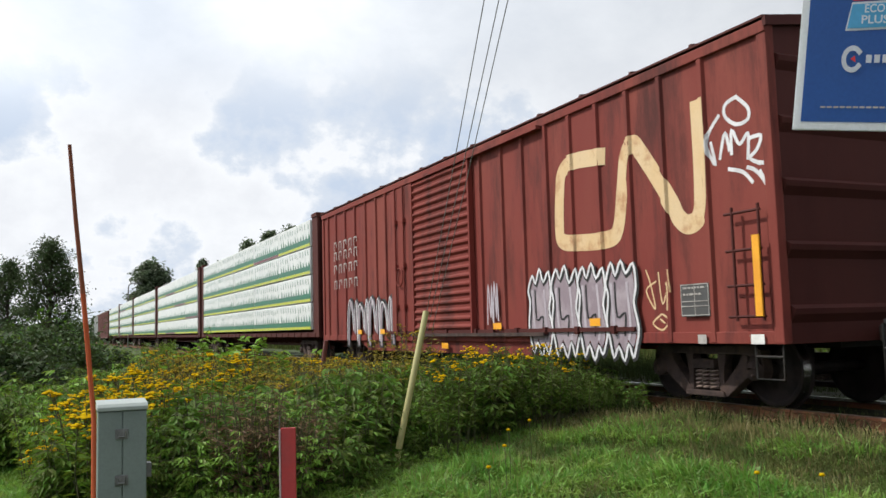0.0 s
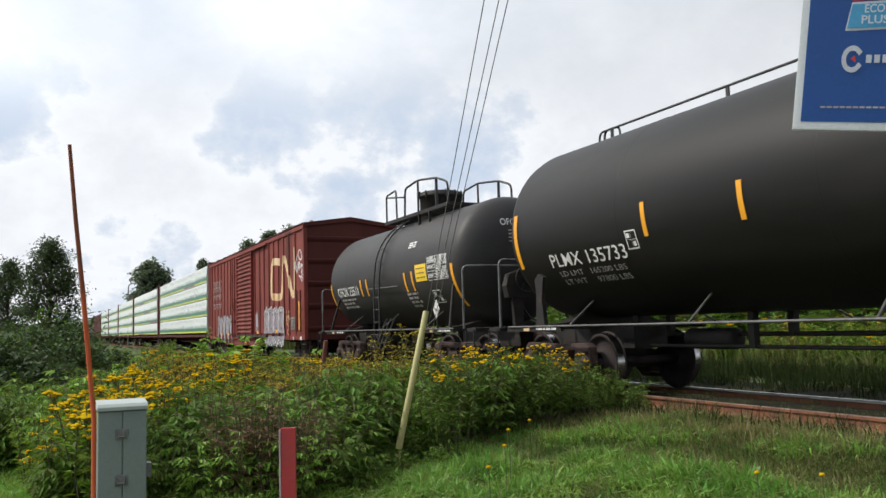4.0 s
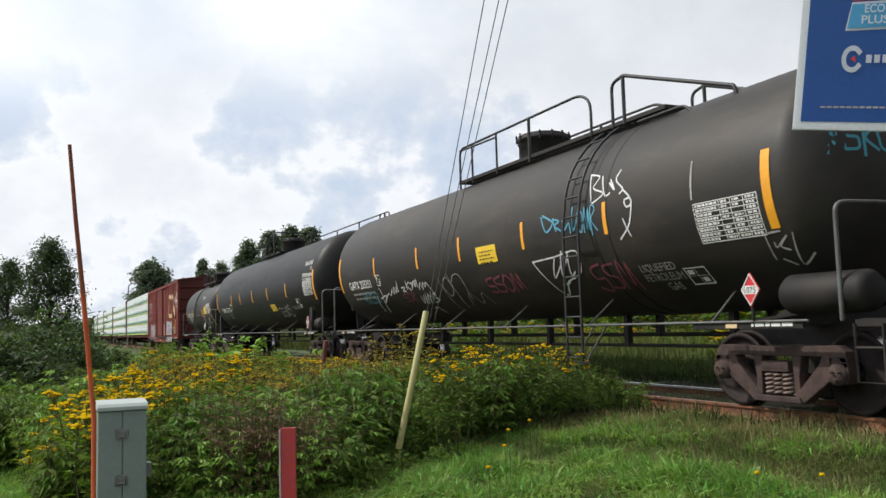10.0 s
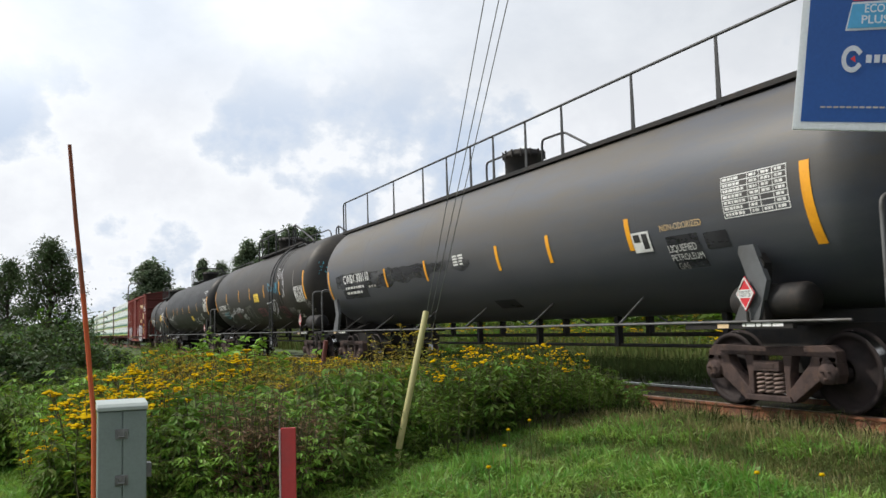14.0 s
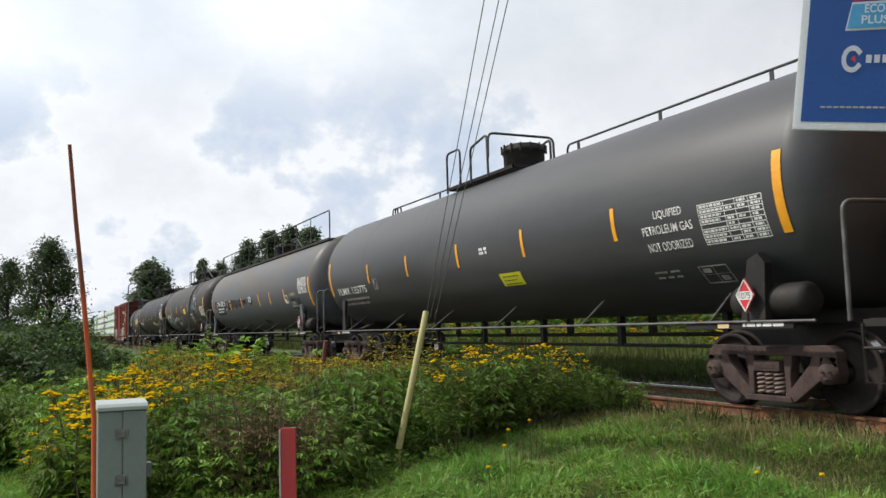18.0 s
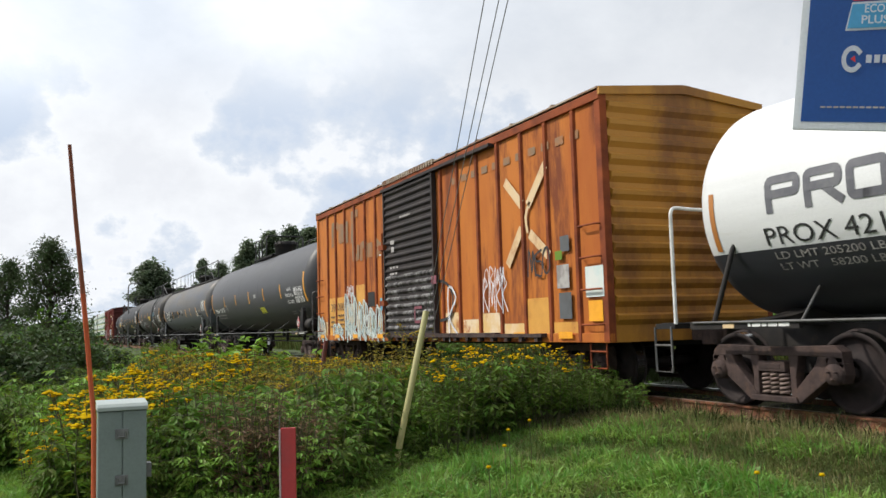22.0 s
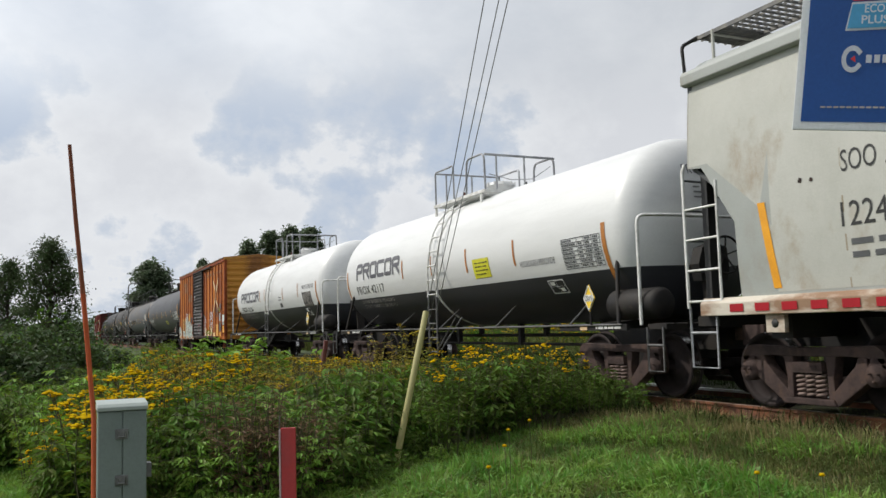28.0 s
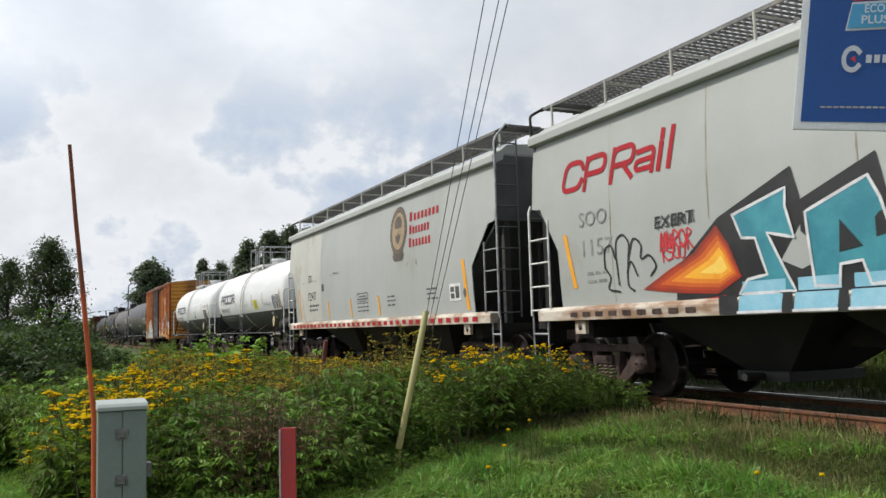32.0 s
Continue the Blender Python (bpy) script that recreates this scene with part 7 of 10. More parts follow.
# ---- covered hopper cars
def hopper(label, y_front, y_rear, trucks, tape):
    y = (y_front + y_rear) / 2
    L = y_front - y_rear
    car = railcar("hopper_car", label, "hopper car", y, *trucks)
    W, z0, z1 = 1.50, 1.30, 4.08
    cut = 1.45            # how far the end slope runs under the body
    for sx in (-1, 1):
        b = Buf()
        zs = 2.35
        pts = [(-L / 2, z1), (-L / 2, 2.95), (-L / 2 + 0.25, 2.92), (-L / 2 + 0.95, 2.2), (-L / 2 + 0.95, z0), (L / 2 - 0.75, z0), (L / 2 - 0.75, 2.2), (L / 2 - 0.25, 2.92), (L / 2, 2.95), (L / 2, z1)]
        n = len(pts)
        # gently bellied side sheet, cut in strips from top to foot
        levels = [z1, 3.6, 2.95, 2.92, 2.2, 1.7, z0]
        def span(z):
            if z >= 2.95:
                return -L / 2, L / 2
            if z >= 2.92:
                return -L / 2 + 0.25, L / 2 - 0.25
            k = min(1.0, (2.92 - z) / 0.72)
            return -L / 2 + 0.25 + 0.7 * k, L / 2 - 0.25 - 0.5 * k
        q, f = [], []
        N = 12
        for z in levels:
            ya, yb = span(z)
            xx = sx * (W - 0.10 * ((z - 2.5) / 1.6) ** 2 + 0.02)
            for i in range(N + 1):
                q.append((xx, ya + (yb - ya) * i / N, z))
        for j in range(len(levels) - 1):
            for i in range(N):
                f.append((j * (N + 1) + i, j * (N + 1) + i + 1, (j + 1) * (N + 1) + i + 1, (j + 1) * (N + 1) + i))
        k = len(q)
        q += [(a[0] - sx * 0.02, a[1], a[2]) for a in q]
        f += [tuple(i + k for i in reversed(g)) for g in f]
        b.add(q, f, True)
        part("side_sheet", b, "hop_grey", car)
        b = Buf()
        b.prism([(sx * (W - 0.2), z1 + 0.16), (sx * (W + 0.0), z1 + 0.10), (sx * (W + 0.03), z1 + 0.05), (sx * (W + 0.03), z1 - 0.07), (sx * (W - 0.05), z1 - 0.09), (sx * (W - 0.2), z1 - 0.02)], "y", -L / 2 - 0.03, L / 2 + 0.03)
        part("top_chord", b, "hop_grey", car, bevel=0.012)
        b = Buf()
        b.prism([(sx * (W - 0.12), 1.12), (sx * (W + 0.06), 1.12), (sx * (W + 0.06), 1.27), (sx * (W + 0.0), 1.33), (sx * (W - 0.12), 1.33)], "y", -L / 2 + 0.2, L / 2 - 0.15)
        part("side_sill", b, "sill_rust", car, "off-white side sill with rust", bevel=0.01)
        for s in (-1, 1):
            ye = s * (L / 2 - 0.06)
            yi, yo = s * (L / 2 - (0.42 if s < 0 else 0.48)), s * (L / 2 + 0.09)
            zi, zo = (2.60, 4.46) if s < 0 else (2.74, 3.02)
            lad = Buf()
            lad.tube([(sx * (W + 0.02), yi, 1.22), (sx * (W + 0.02), yi, zi)], 0.019, 6)
            lad.tube([(sx * (W + 0.02), yo, 1.22), (sx * (W + 0.02), yo, zo - 0.1), (sx * (W - 0.02), yo, zo)] + ([(sx * (W - 0.22), yo + s * 0.02, 4.70)] if s < 0 else []), 0.022, 7)
            for k in range(4):
                lad.tube([(sx * (W + 0.02), yi, 1.30 + 0.38 * k), (sx * (W + 0.02), yo, 1.30 + 0.38 * k)], 0.016, 5)
            part("corner_ladder", lad, "pipe_white" if s > 0 else "pipe_mid", car, "pale steel corner ladder")
            lad = Buf()
            for k in range(9 if s < 0 else 5):
                lad.tube([(sx * (W + 0.02), yo, 1.30 + 0.38 * k), (sx * (W - 0.42), yo + s * 0.02, 1.30 + 0.38 * k)], 0.015, 5)
            lad.tube([(sx * (W - 0.42), yo + s * 0.02, 1.22), (sx * (W - 0.42), yo + s * 0.02, 4.5 if s < 0 else 3.0)], 0.018, 6)
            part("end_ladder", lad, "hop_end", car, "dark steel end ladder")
            stirrup(car, sx * (W + 0.0), yo if s < 0 else yi + 0.12, yo + 0.30 if s < 0 else yo, 0.50, 1.24, "pipe_mid")
            b = Buf()
            b.box(sx * (W - 0.3), sx * (W - 0.18), ye - 0.05, ye + 0.05, 1.1, 2.95)
            part("end_post", b, "hop_black", car)
    for s in (-1, 1):
        b = Buf()
        ye = s * L / 2
        # end sheet: upright above, sloping in below
        q = []
        for x in (-W + 0.06, W - 0.06):
            q += [(x, ye, z1 + 0.1), (x, ye, 2.95), (x, ye - s * 2.4, 1.15), (x, ye - s * 2.45, 1.15), (x, ye - s * 0.08, 2.95), (x, ye - s * 0.08, z1 + 0.1)]
        b.add(q, [(0, 1, 7, 6), (1, 2, 8, 7), (2, 3, 9, 8), (3, 4, 10, 9), (4, 5, 11, 10), (5, 0, 6, 11), (0, 5, 4, 3, 2, 1), (6, 7, 8, 9, 10, 11)])
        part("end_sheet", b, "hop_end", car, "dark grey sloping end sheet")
        b = Buf()
        b.box(-W + 0.05, W - 0.05, min(ye - s * 0.35, ye + s * 0.02), max(ye - s * 0.35, ye + s * 0.02), 1.0, 1.12)
        for x in (-0.55, 0.55):
            b.tube([(x, ye - s * 0.1, 1.1), (x, ye - s * 0.1, 2.95)], 0.04, 6)
        part("end_platform", b, "frame_black", car)
    b = Buf()
    b.prism([(-W + 0.02, z1 + 0.06), (W - 0.02, z1 + 0.06), (W - 0.3, z1 + 0.26), (0, z1 + 0.36), (-W + 0.3, z1 + 0.26)], "y", -L / 2, L / 2)
    part("roof", b, "hop_grey", car)
    for i in range(5):
        yy = -L / 2 + L * (i + 0.5) / 5
        b = Buf()
        b.box(-0.3, 0.3, yy - 1.1, yy + 1.1, z1 + 0.32, z1 + 0.46)
        part("roof_hatch", b, "hop_grey", car, bevel=0.03)
    # running boards of open grating on brackets
    for sx in (-1, 1):
        b = Buf()
        xa, xb = sx * 0.55, sx * 1.20
        lo, hi = min(xa, xb), max(xa, xb)
        zr = z1 + 0.62
        for x in (lo, hi):
            b.box(x - 0.015, x + 0.015, -L / 2 - 0.1, L / 2 + 0.1, zr - 0.05, zr)
        n = int(L / 0.11)
        for i in range(n):
            yy = -L / 2 - 0.1 + (L + 0.2) * i / n
            b.box(lo, hi, yy, yy + 0.02, zr - 0.035, zr - 0.005)
        for x in np.linspace(lo, hi, 6)[1:-1]:
            b.box(x - 0.006, x + 0.006, -L / 2 - 0.1, L / 2 + 0.1, zr - 0.03, zr - 0.008)
        part("running_board", b, "mesh_grey", car, "galvanised grating walkway along the roof")
        for i in range(10):
            yy = -L / 2 + 0.25 + (L - 0.5) * i / 9
            b = Buf()
            b.tube([(sx * 1.21, yy, z1 + 0.2), (sx * 1.21, yy, zr)], 0.022, 5)
            b.tube([(sx * 1.21, yy, zr - 0.06), (sx * 0.55, yy, zr - 0.06)], 0.018, 5)
            b.tube([(sx * 0.55, yy, z1 + 0.2), (sx * 0.55, yy, zr - 0.02)], 0.02, 5)
            part("board_bracket", b, "hop_pale", car, "pale walkway bracket")
        for s in (-1, 1):
            b = Buf()
            b.tube(rounded3([(sx * 1.46, s * L / 2, z1 - 0.02), (sx * 1.46, s * (L / 2 + 0.04), zr - 0.16), (sx * 1.18, s * (L / 2 + 0.04), zr)], 0.06), 0.024, 6)
            part("corner_grab", b, "frame_black", car)
    for s in (-1, 1):
        b = Buf()
        ya = s * (L / 2 - 0.42)
        for i in range(9):
            yy = ya + s * 0.055 * i
            b.box(-1.2, 1.2, yy - 0.012, yy + 0.012, zr - 0.04, zr - 0.005)
        for x in (-1.2, -0.6, 0.0, 0.6, 1.2):
            b.box(x - 0.015, x + 0.015, min(ya, ya + s * 0.45), max(ya, ya + s * 0.45), zr - 0.05, zr)
        part("end_board", b, "mesh_grey", car, "grating board across the car's end")["kind"] = "stuff"
    # hopper bays
    for k in range(3):
        yy = (k - 1) * 3.0
        b = Buf()
        q = [(-1.25, yy + 1.45, 1.2), (1.25, yy + 1.45, 1.2), (1.25, yy - 1.45, 1.2), (-1.25, yy - 1.45, 1.2), (-0.55, yy + 0.35, 0.42), (0.55, yy + 0.35, 0.42), (0.55, yy - 0.35, 0.42), (-0.55, yy - 0.35, 0.42)]
        b.add(q, [(0, 1, 5, 4), (1, 2, 6, 5), (2, 3, 7, 6), (3, 0, 4, 7), (4, 5, 6, 7), (3, 2, 1, 0)])
        b.box(-0.65, 0.65, yy - 0.42, yy + 0.42, 0.30, 0.42)
        b.tube([(-0.95, yy, 0.36), (0.95, yy, 0.36)], 0.05, 8)
        part("discharge_bay", b, "hop_black", car, "black sloping discharge bay")
    b = Buf()
    b.box(-0.3, 0.3, -L / 2 + 0.1, L / 2 - 0.1, 0.72, 1.05)
    part("centre_sill", b, "frame_black", car)
    for s in (-1, 1):
        b = Buf()
        b.box(-1.3, 1.3, s * (L / 2 - 1.15) - 0.15, s * (L / 2 - 1.15) + 0.15, 0.85, 1.12)
        part("body_bolster", b, "frame_black", car)
        b = Buf()
        ya = s * (L / 2 - 1.25)
        b.box(-1.50, -1.44, ya - 0.13, ya + 0.13, 0.92, 1.12)
        pad = part("jacking_pad", b, "sill_rust", car, "pale jacking pad with a round hole")
        b = Buf()
        b.lathe([(-1.504, 0.0), (-1.504, 0.05), (-1.50, 0.05)], 14, pose(0, ya, 1.02), "x", caps=False)
        part("pad_hole", b, "black", pad)
    couplers(car, L / 2, -L / 2)
    return car, y, L


rng = random.Random(23)
h1, h1_y, h1_l = hopper("pale grey covered hopper car with red-striped sill", -125.25, -139.50, (-126.55, -138.1), True)
uh = lambda q: h1_y - q


def hop_side(off=0.028):
    return lambda u, v: Vector((-(1.50 - 0.10 * ((v - 2.5) / 1.6) ** 2 + 0.02) - off * 0.45, -u, v))


def oval(buf, cx, cy, rx, ry, surf, n=32):
    ring = [surf(cx + rx * math.cos(a), cy + ry * math.sin(a)) for a in np.linspace(0, 2 * math.pi, n, endpoint=False)]
    buf.add(ring + [surf(cx, cy)], [(i, (i + 1) % n, n) for i in range(n)])


hs = hop_side(0.012)
for i in range(34):
    b = Buf()
    ua = uh(-125.9) + i * (13.1 / 34)
    patch(b, ua, ua + 0.21, 1.16, 1.25, on_flat(-1.565, 0.004))
    part("sill_tape", b, "red_tape", h1, "red reflective tape on the sill")
cx, cy = uh(-134.87), 3.28
b = Buf()
oval(b, cx, cy, 0.50, 0.56, hs)
fan(b, [(cx - 0.30, 2.66), (cx - 0.34, 2.74), (cx + 0.34, 2.74), (cx + 0.30, 2.66), (cx + 0.22, 2.60), (cx - 0.22, 2.60)], hop_side(0.014))
fan(b, [(cx - 0.26, 2.62), (cx - 0.3, 2.9), (cx + 0.3, 2.9), (cx + 0.26, 2.62)], hop_side(0.013))
crest = part("painted_crest", b, "crest_dark", h1, "oval brown and tan railway crest")
b = Buf()
oval(b, cx, cy, 0.375, 0.43, hop_side(0.017))
part("crest_field", b, "crest_tan", crest)
b = Buf()
hs3 = hop_side(0.021)
fan(b, [(cx - 0.20, cy + 0.06), (cx - 0.22, cy + 0.22), (cx - 0.08, cy + 0.34), (cx + 0.1, cy + 0.33), (cx + 0.22, cy + 0.2), (cx + 0.2, cy + 0.06)], hs3)
fan(b, [(cx, cy - 0.02), (cx + 0.06, cy - 0.10), (cx + 0.17, cy - 0.09), (cx + 0.11, cy - 0.22), (cx + 0.02, cy - 0.30), (cx - 0.02, cy - 0.30), (cx - 0.11, cy - 0.22), (cx - 0.17, cy - 0.09), (cx - 0.06, cy - 0.10)], hs3)
part("crest_figures", b, "crest_dark", crest)
b = Buf()
for k in range(26):
    a = 2 * math.pi * k / 26
    x, z = cx + 0.435 * math.cos(a), cy + 0.495 * math.sin(a)
    patch(b, x - 0.014, x + 0.014, z - 0.03, z + 0.03, hs3)
part("crest_marks", b, "crest_tan", crest)
# the railway's name as rows of plain red blocks
b = Buf()
for n, end, v in ((8, -137.16, 3.42), (7, -136.67, 3.13), (7, -136.76, 2.84)):
    u = uh(-135.52)
    w0 = (-135.52 - end) / (n + 0.35)
    for k in range(n):
        w, hh = (w0 * 1.25, 0.20) if k == 0 else (w0, 0.155)
        patch(b, u, u + w * 0.60, v, v + hh, hs)
        u += w
part("painted_lines", b, "red_tape", h1, "three rows of plain dull red blocks")
letters("car_marks", "SOO", (uh(-127.50), uh(-127.91), 2.52, 2.74), hs, "black", h1)
letters("car_number", "122437", (uh(-127.46), uh(-128.3), 1.97, 2.22), hs, "black", h1)
text_bars(h1, uh(-127.55), 1.78, 1.0, 2, hs, rng, "hop_end", 0.06, 0.13)
b = Buf()
patch(b, uh(-128.87), uh(-129.08), 2.20, 2.40, hs)
part("small_panel", b, "hop_end", h1)
for (yy, zz, w, n) in ((-131.98, 1.62, 0.8, 2), (-134.1, 1.80, 0.5, 3), (-136.4, 1.86, 0.55, 3)):
    text_bars(h1, uh(yy), zz, w, n, hs, rng, "hop_end", 0.035, 0.10)
b = Buf()
for (a, b2, c, d) in ((0, .82, 0, .02), (0, .82, .25, .27), (0, .02, 0, .27), (.80, .82, 0, .27), (.15, .65, .17, .20), (.06, .76, .10, .13), (.1, .7, .05, .07)):
    patch(b, uh(-131.95) + a, uh(-131.95) + b2, 1.72 + c, 1.72 + d, hs)
part("framed_notice", b, "hop_end", h1, "small framed stencil notice")
b = Buf()
patch(b, uh(-137.52), uh(-138.02), 1.58, 1.92, hs)
part("data_panel", b, "white", h1, "white data panel with dark fields")
b = Buf()
for (a, c) in ((0.05, 0.18), (0.05, 0.05), (0.27, 0.05)):
    patch(b, uh(-137.52) + a, uh(-137.52) + a + 0.17, 1.58 + c, 1.58 + c + (0.1 if a < 0.2 else 0.23), hop_side(0.016))
oval(b, uh(-138.2), 1.72, 0.07, 0.09, hs, 14)
part("panel_fields", b, "hop_end", h1)
for (yy, za, zb, w) in ((-126.5, 1.40, 2.36, 0.11), (-129.44, 1.40, 1.88, 0.09), (-131.41, 1.40, 1.87, 0.10), (-133.5, 1.40, 1.86, 0.10), (-138.25, 1.38, 2.36, 0.13)):
    b = Buf()
    patch(b, uh(yy) , uh(yy - w), za, zb, hs, 1, 3, slant=-0.14)
    part("reflector_stripe", b, "yellow", h1, "amber reflective stripe")
b = Buf()
for yy in (-127.48,):
    patch(b, uh(yy), uh(yy) + 0.02, 1.36, 3.95, hop_side(0.004), 1, 6)
part("sheet_seam", b, "hop_seam", h1, "thin weld seam with a rust streak")
b = Buf()
patch(b, uh(-125.28), uh(-128.8), 2.96, 4.0, hop_side(0.003), 4, 5)
patch(b, uh(-126.55), uh(-128.8), 1.36, 2.96, hop_side(0.003), 4, 5)
fan(b, [(uh(-125.6), 2.96), (uh(-126.55), 2.96), (uh(-126.55), 2.0)], hop_side(0.003))
part("pale_sheet", b, "hop_pale", h1, "paler weathered side sheet with brown stains")
b = Buf()
for (yy, zz, w, hh) in ((-129.75, 2.60, 0.03, 0.03), (-130.0, 2.63, 0.07, 0.05), (-130.12, 2.62, 0.05, 0.06), (-130.27, 2.61, 0.05, 0.06), (-130.5, 2.60, 0.03, 0.07), (-126.95, 2.50, 0.06, 0.05), (-127.1, 2.49, 0.05, 0.04), (-128.0, 2.52, 0.04, 0.03), (-128.25, 2.51, 0.04, 0.05), (-128.6, 2.53, 0.03, 0.05), (-135.9, 2.45, 0.03, 0.12), (-135.4, 2.45, 0.02, 0.08)):
    fan(b, [(uh(yy), zz), (uh(yy) + w * 0.3, zz + hh), (uh(yy) + w, zz + hh * 0.7), (uh(yy) + w * 0.8, zz - hh * 0.2)], hop_side(0.013))
p = part("rust_chipping", b, "truck_rust", h1, "small chips of bare rusty steel")
p["kind"] = "stuff"

h2, h2_y, h2_l = hopper("pale grey covered hopper car with teal and flame graffiti", -140.80, -154.7, (-142.08, -153.5), False)
u5 = lambda q: h2_y - q
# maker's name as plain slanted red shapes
b = Buf()
v0, hgt, sl = 3.10, 0.40, 0.22
for (ya, yb, kind) in ((-141.72, -142.22, "c"), (-142.32, -142.78, "p"), (-142.98, -143.44, "r"), (-143.52, -143.88, "a"), (-144.02, -144.06, "i"), (-144.22, -144.26, "l")):
    u, w = u5(ya), ya - yb
    S = lambda a, c: (u + a + c * sl, v0 + c)
    if kind == "c":
        pts = [S(w, hgt * .74), S(w * .85, hgt), S(.04, hgt), S(.0, 0), S(w * .85, 0), S(w, hgt * .28)]
        ribbon(b, rounded(pts, 0.14, 4), 0.082, hs, 1)
    elif kind in "pr":
        ribbon(b, rounded([S(0, 0), S(0, hgt), S(w, hgt), S(w, hgt * .42), S(0.06, hgt * .42)], 0.12, 4), 0.082, hs, 1)
        ribbon(b, [S(0, -0.04), S(0, hgt)], 0.082, hs, 1)
        if kind == "r":
            ribbon(b, [S(w * .55, hgt * .38), S(w, -0.03)], 0.082, hs, 1)
    elif kind == "a":
        ribbon(b, rounded([S(0.02, hgt * .66), S(w, hgt * .70), S(w, -0.03)], 0.08, 3), 0.075, hs, 1)
        ribbon(b, rounded([S(w, hgt * .36), S(0.0, hgt * .34), S(0.0, 0.02), S(w, 0.02)], 0.06, 3), 0.07, hs, 1)
    else:
        ribbon(b, [S(0, -0.03), S(0, hgt * (1.12 if kind == "l" else 0.72))], 0.085, hs, 1)
        if kind == "i":
            ribbon(b, [S(0, hgt * 0.95), S(0, hgt * 1.12)], 0.085, hs, 1)
part("painted_emblem", b, "red_tape", h2, "slanting red block shapes")
letters("car_marks", "SOO", (u5(-142.16), u5(-142.85), 2.50, 2.72), hs, "hop_mid", h2)
letters("car_number", "1157", (u5(-142.23), u5(-142.97), 2.06, 2.30), hs, "hop_mid", h2)
text_bars(h2, u5(-142.3), 1.78, 0.5, 2, hs, rng, "hop_mid", 0.04, 0.12)
b = Buf()
hs5 = hop_side(0.018)
c0 = u5(-142.75)
for pts in ([(0.0, 1.85), (0.02, 2.1), (0.18, 2.15), (0.26, 1.95), (0.3, 2.2), (0.45, 2.28), (0.58, 2.15), (0.55, 1.95), (0.68, 2.2), (0.84, 2.1), (0.82, 1.92), (1.0, 1.95), (1.12, 1.8), (1.0, 1.68)], [(0.0, 1.85), (0.12, 1.7), (0.05, 1.55), (0.3, 1.5)], [(0.28, 1.95), (0.3, 1.6)], [(0.55, 1.95), (0.5, 1.6), (0.62, 1.5)], [(0.5, 1.75), (0.6, 1.9), (0.72, 1.7)]):
    ribbon(b, [(c0 + p[0], p[1]) for p in pts], 0.03, hs5, 4)
letters("graffiti_word", "EXERT", (u5(-143.90), u5(-144.66), 2.28, 2.44), hs5, "spray_black", h2, lean=0.1)
for k in range(5):
    scrawl(b, u5(-143.95) + k * 0.15, 2.27, 0.1, 0.15, 1, 0.012, hs5, rng)
part("graffiti_tag", b, "spray_black", h2, "thin black sprayed outlines")
b = Buf()
scrawl(b, u5(-143.98), 1.98, 0.62, 0.24, 5, 0.025, hs5, rng)
scrawl(b, u5(-144.0), 1.85, 0.45, 0.2, 4, 0.02, hs5, rng)
part("graffiti_tag", b, "red", h2, "thin red sprayed scrawl")
ub = lambda y: u5(y)
# black shadow mass
b = Buf()
hs4 = hop_side(0.014)
fan(b, [(ub(-144.3), 1.75), (ub(-145.05), 2.28), (ub(-146.18), 2.70), (ub(-146.28), 2.35), (ub(-146.25), 1.32), (ub(-144.2), 1.32)], hs4)
fan(b, [(ub(-146.2), 1.32), (ub(-146.28), 2.32), (ub(-147.22), 2.66), (ub(-147.35), 2.1), (ub(-147.9), 2.4), (ub(-148.1), 1.32)], hs4)
fan(b, [(ub(-147.6), 1.32), (ub(-147.8), 2.35), (ub(-149.5), 2.6), (ub(-149.6), 1.32)], hs4)
part("graffiti_shadow", b, "spray_black", h2, "black sprayed letter blocks")
# flame in three layered bands
for mt, k, off in (("flame_dark", 1.0, 0.018), ("flame_red", 0.88, 0.020), ("flame_mid", 0.76, 0.022), ("flame_amber", 0.62, 0.024), ("flame_core", 0.46, 0.026), ("flame_pale", 0.26, 0.028)):
    b = Buf()
    pts = [(-143.56, 1.50), (-144.1, 1.72), (-144.6, 1.90), (-145.02, 2.20), (-145.2, 1.95), (-145.36, 1.56), (-144.95, 1.38), (-144.3, 1.42)]
    cxx, cyy = -145.08, 1.70
    fan(b, [(ub(cxx + (p[0] - cxx) * k), cyy + (p[1] - cyy) * k) for p in pts], hop_side(off))
    part("graffiti_flame", b, mt, h2, "layered red, orange and yellow sprayed flame")
b = Buf()
fan(b, [(ub(-144.75), 1.33), (ub(-145.1), 1.36), (ub(-145.25), 1.14), (ub(-145.0), 1.12)], hop_side(0.06))
part("graffiti_flame", b, "red", h2, "red flame foot on the sill")
# teal letters with white edges
shape_j = [(-145.30, 2.28), (-146.10, 2.48), (-146.08, 2.28), (-146.17, 1.93), (-145.80, 2.02), (-146.12, 1.36), (-145.30, 1.36), (-145.45, 1.52), (-145.75, 1.56), (-145.62, 1.98), (-145.42, 2.0)]
shape_a = [(-146.38, 1.40), (-146.34, 2.18), (-147.12, 2.44), (-147.24, 2.2), (-147.45, 1.40), (-147.05, 1.38), (-146.98, 1.62), (-146.72, 1.60), (-146.68, 1.38)]
shape_c = [(-147.75, 1.40), (-147.8, 2.2), (-148.6, 2.42), (-148.7, 1.40)]
b, c, d = Buf(), Buf(), Buf()
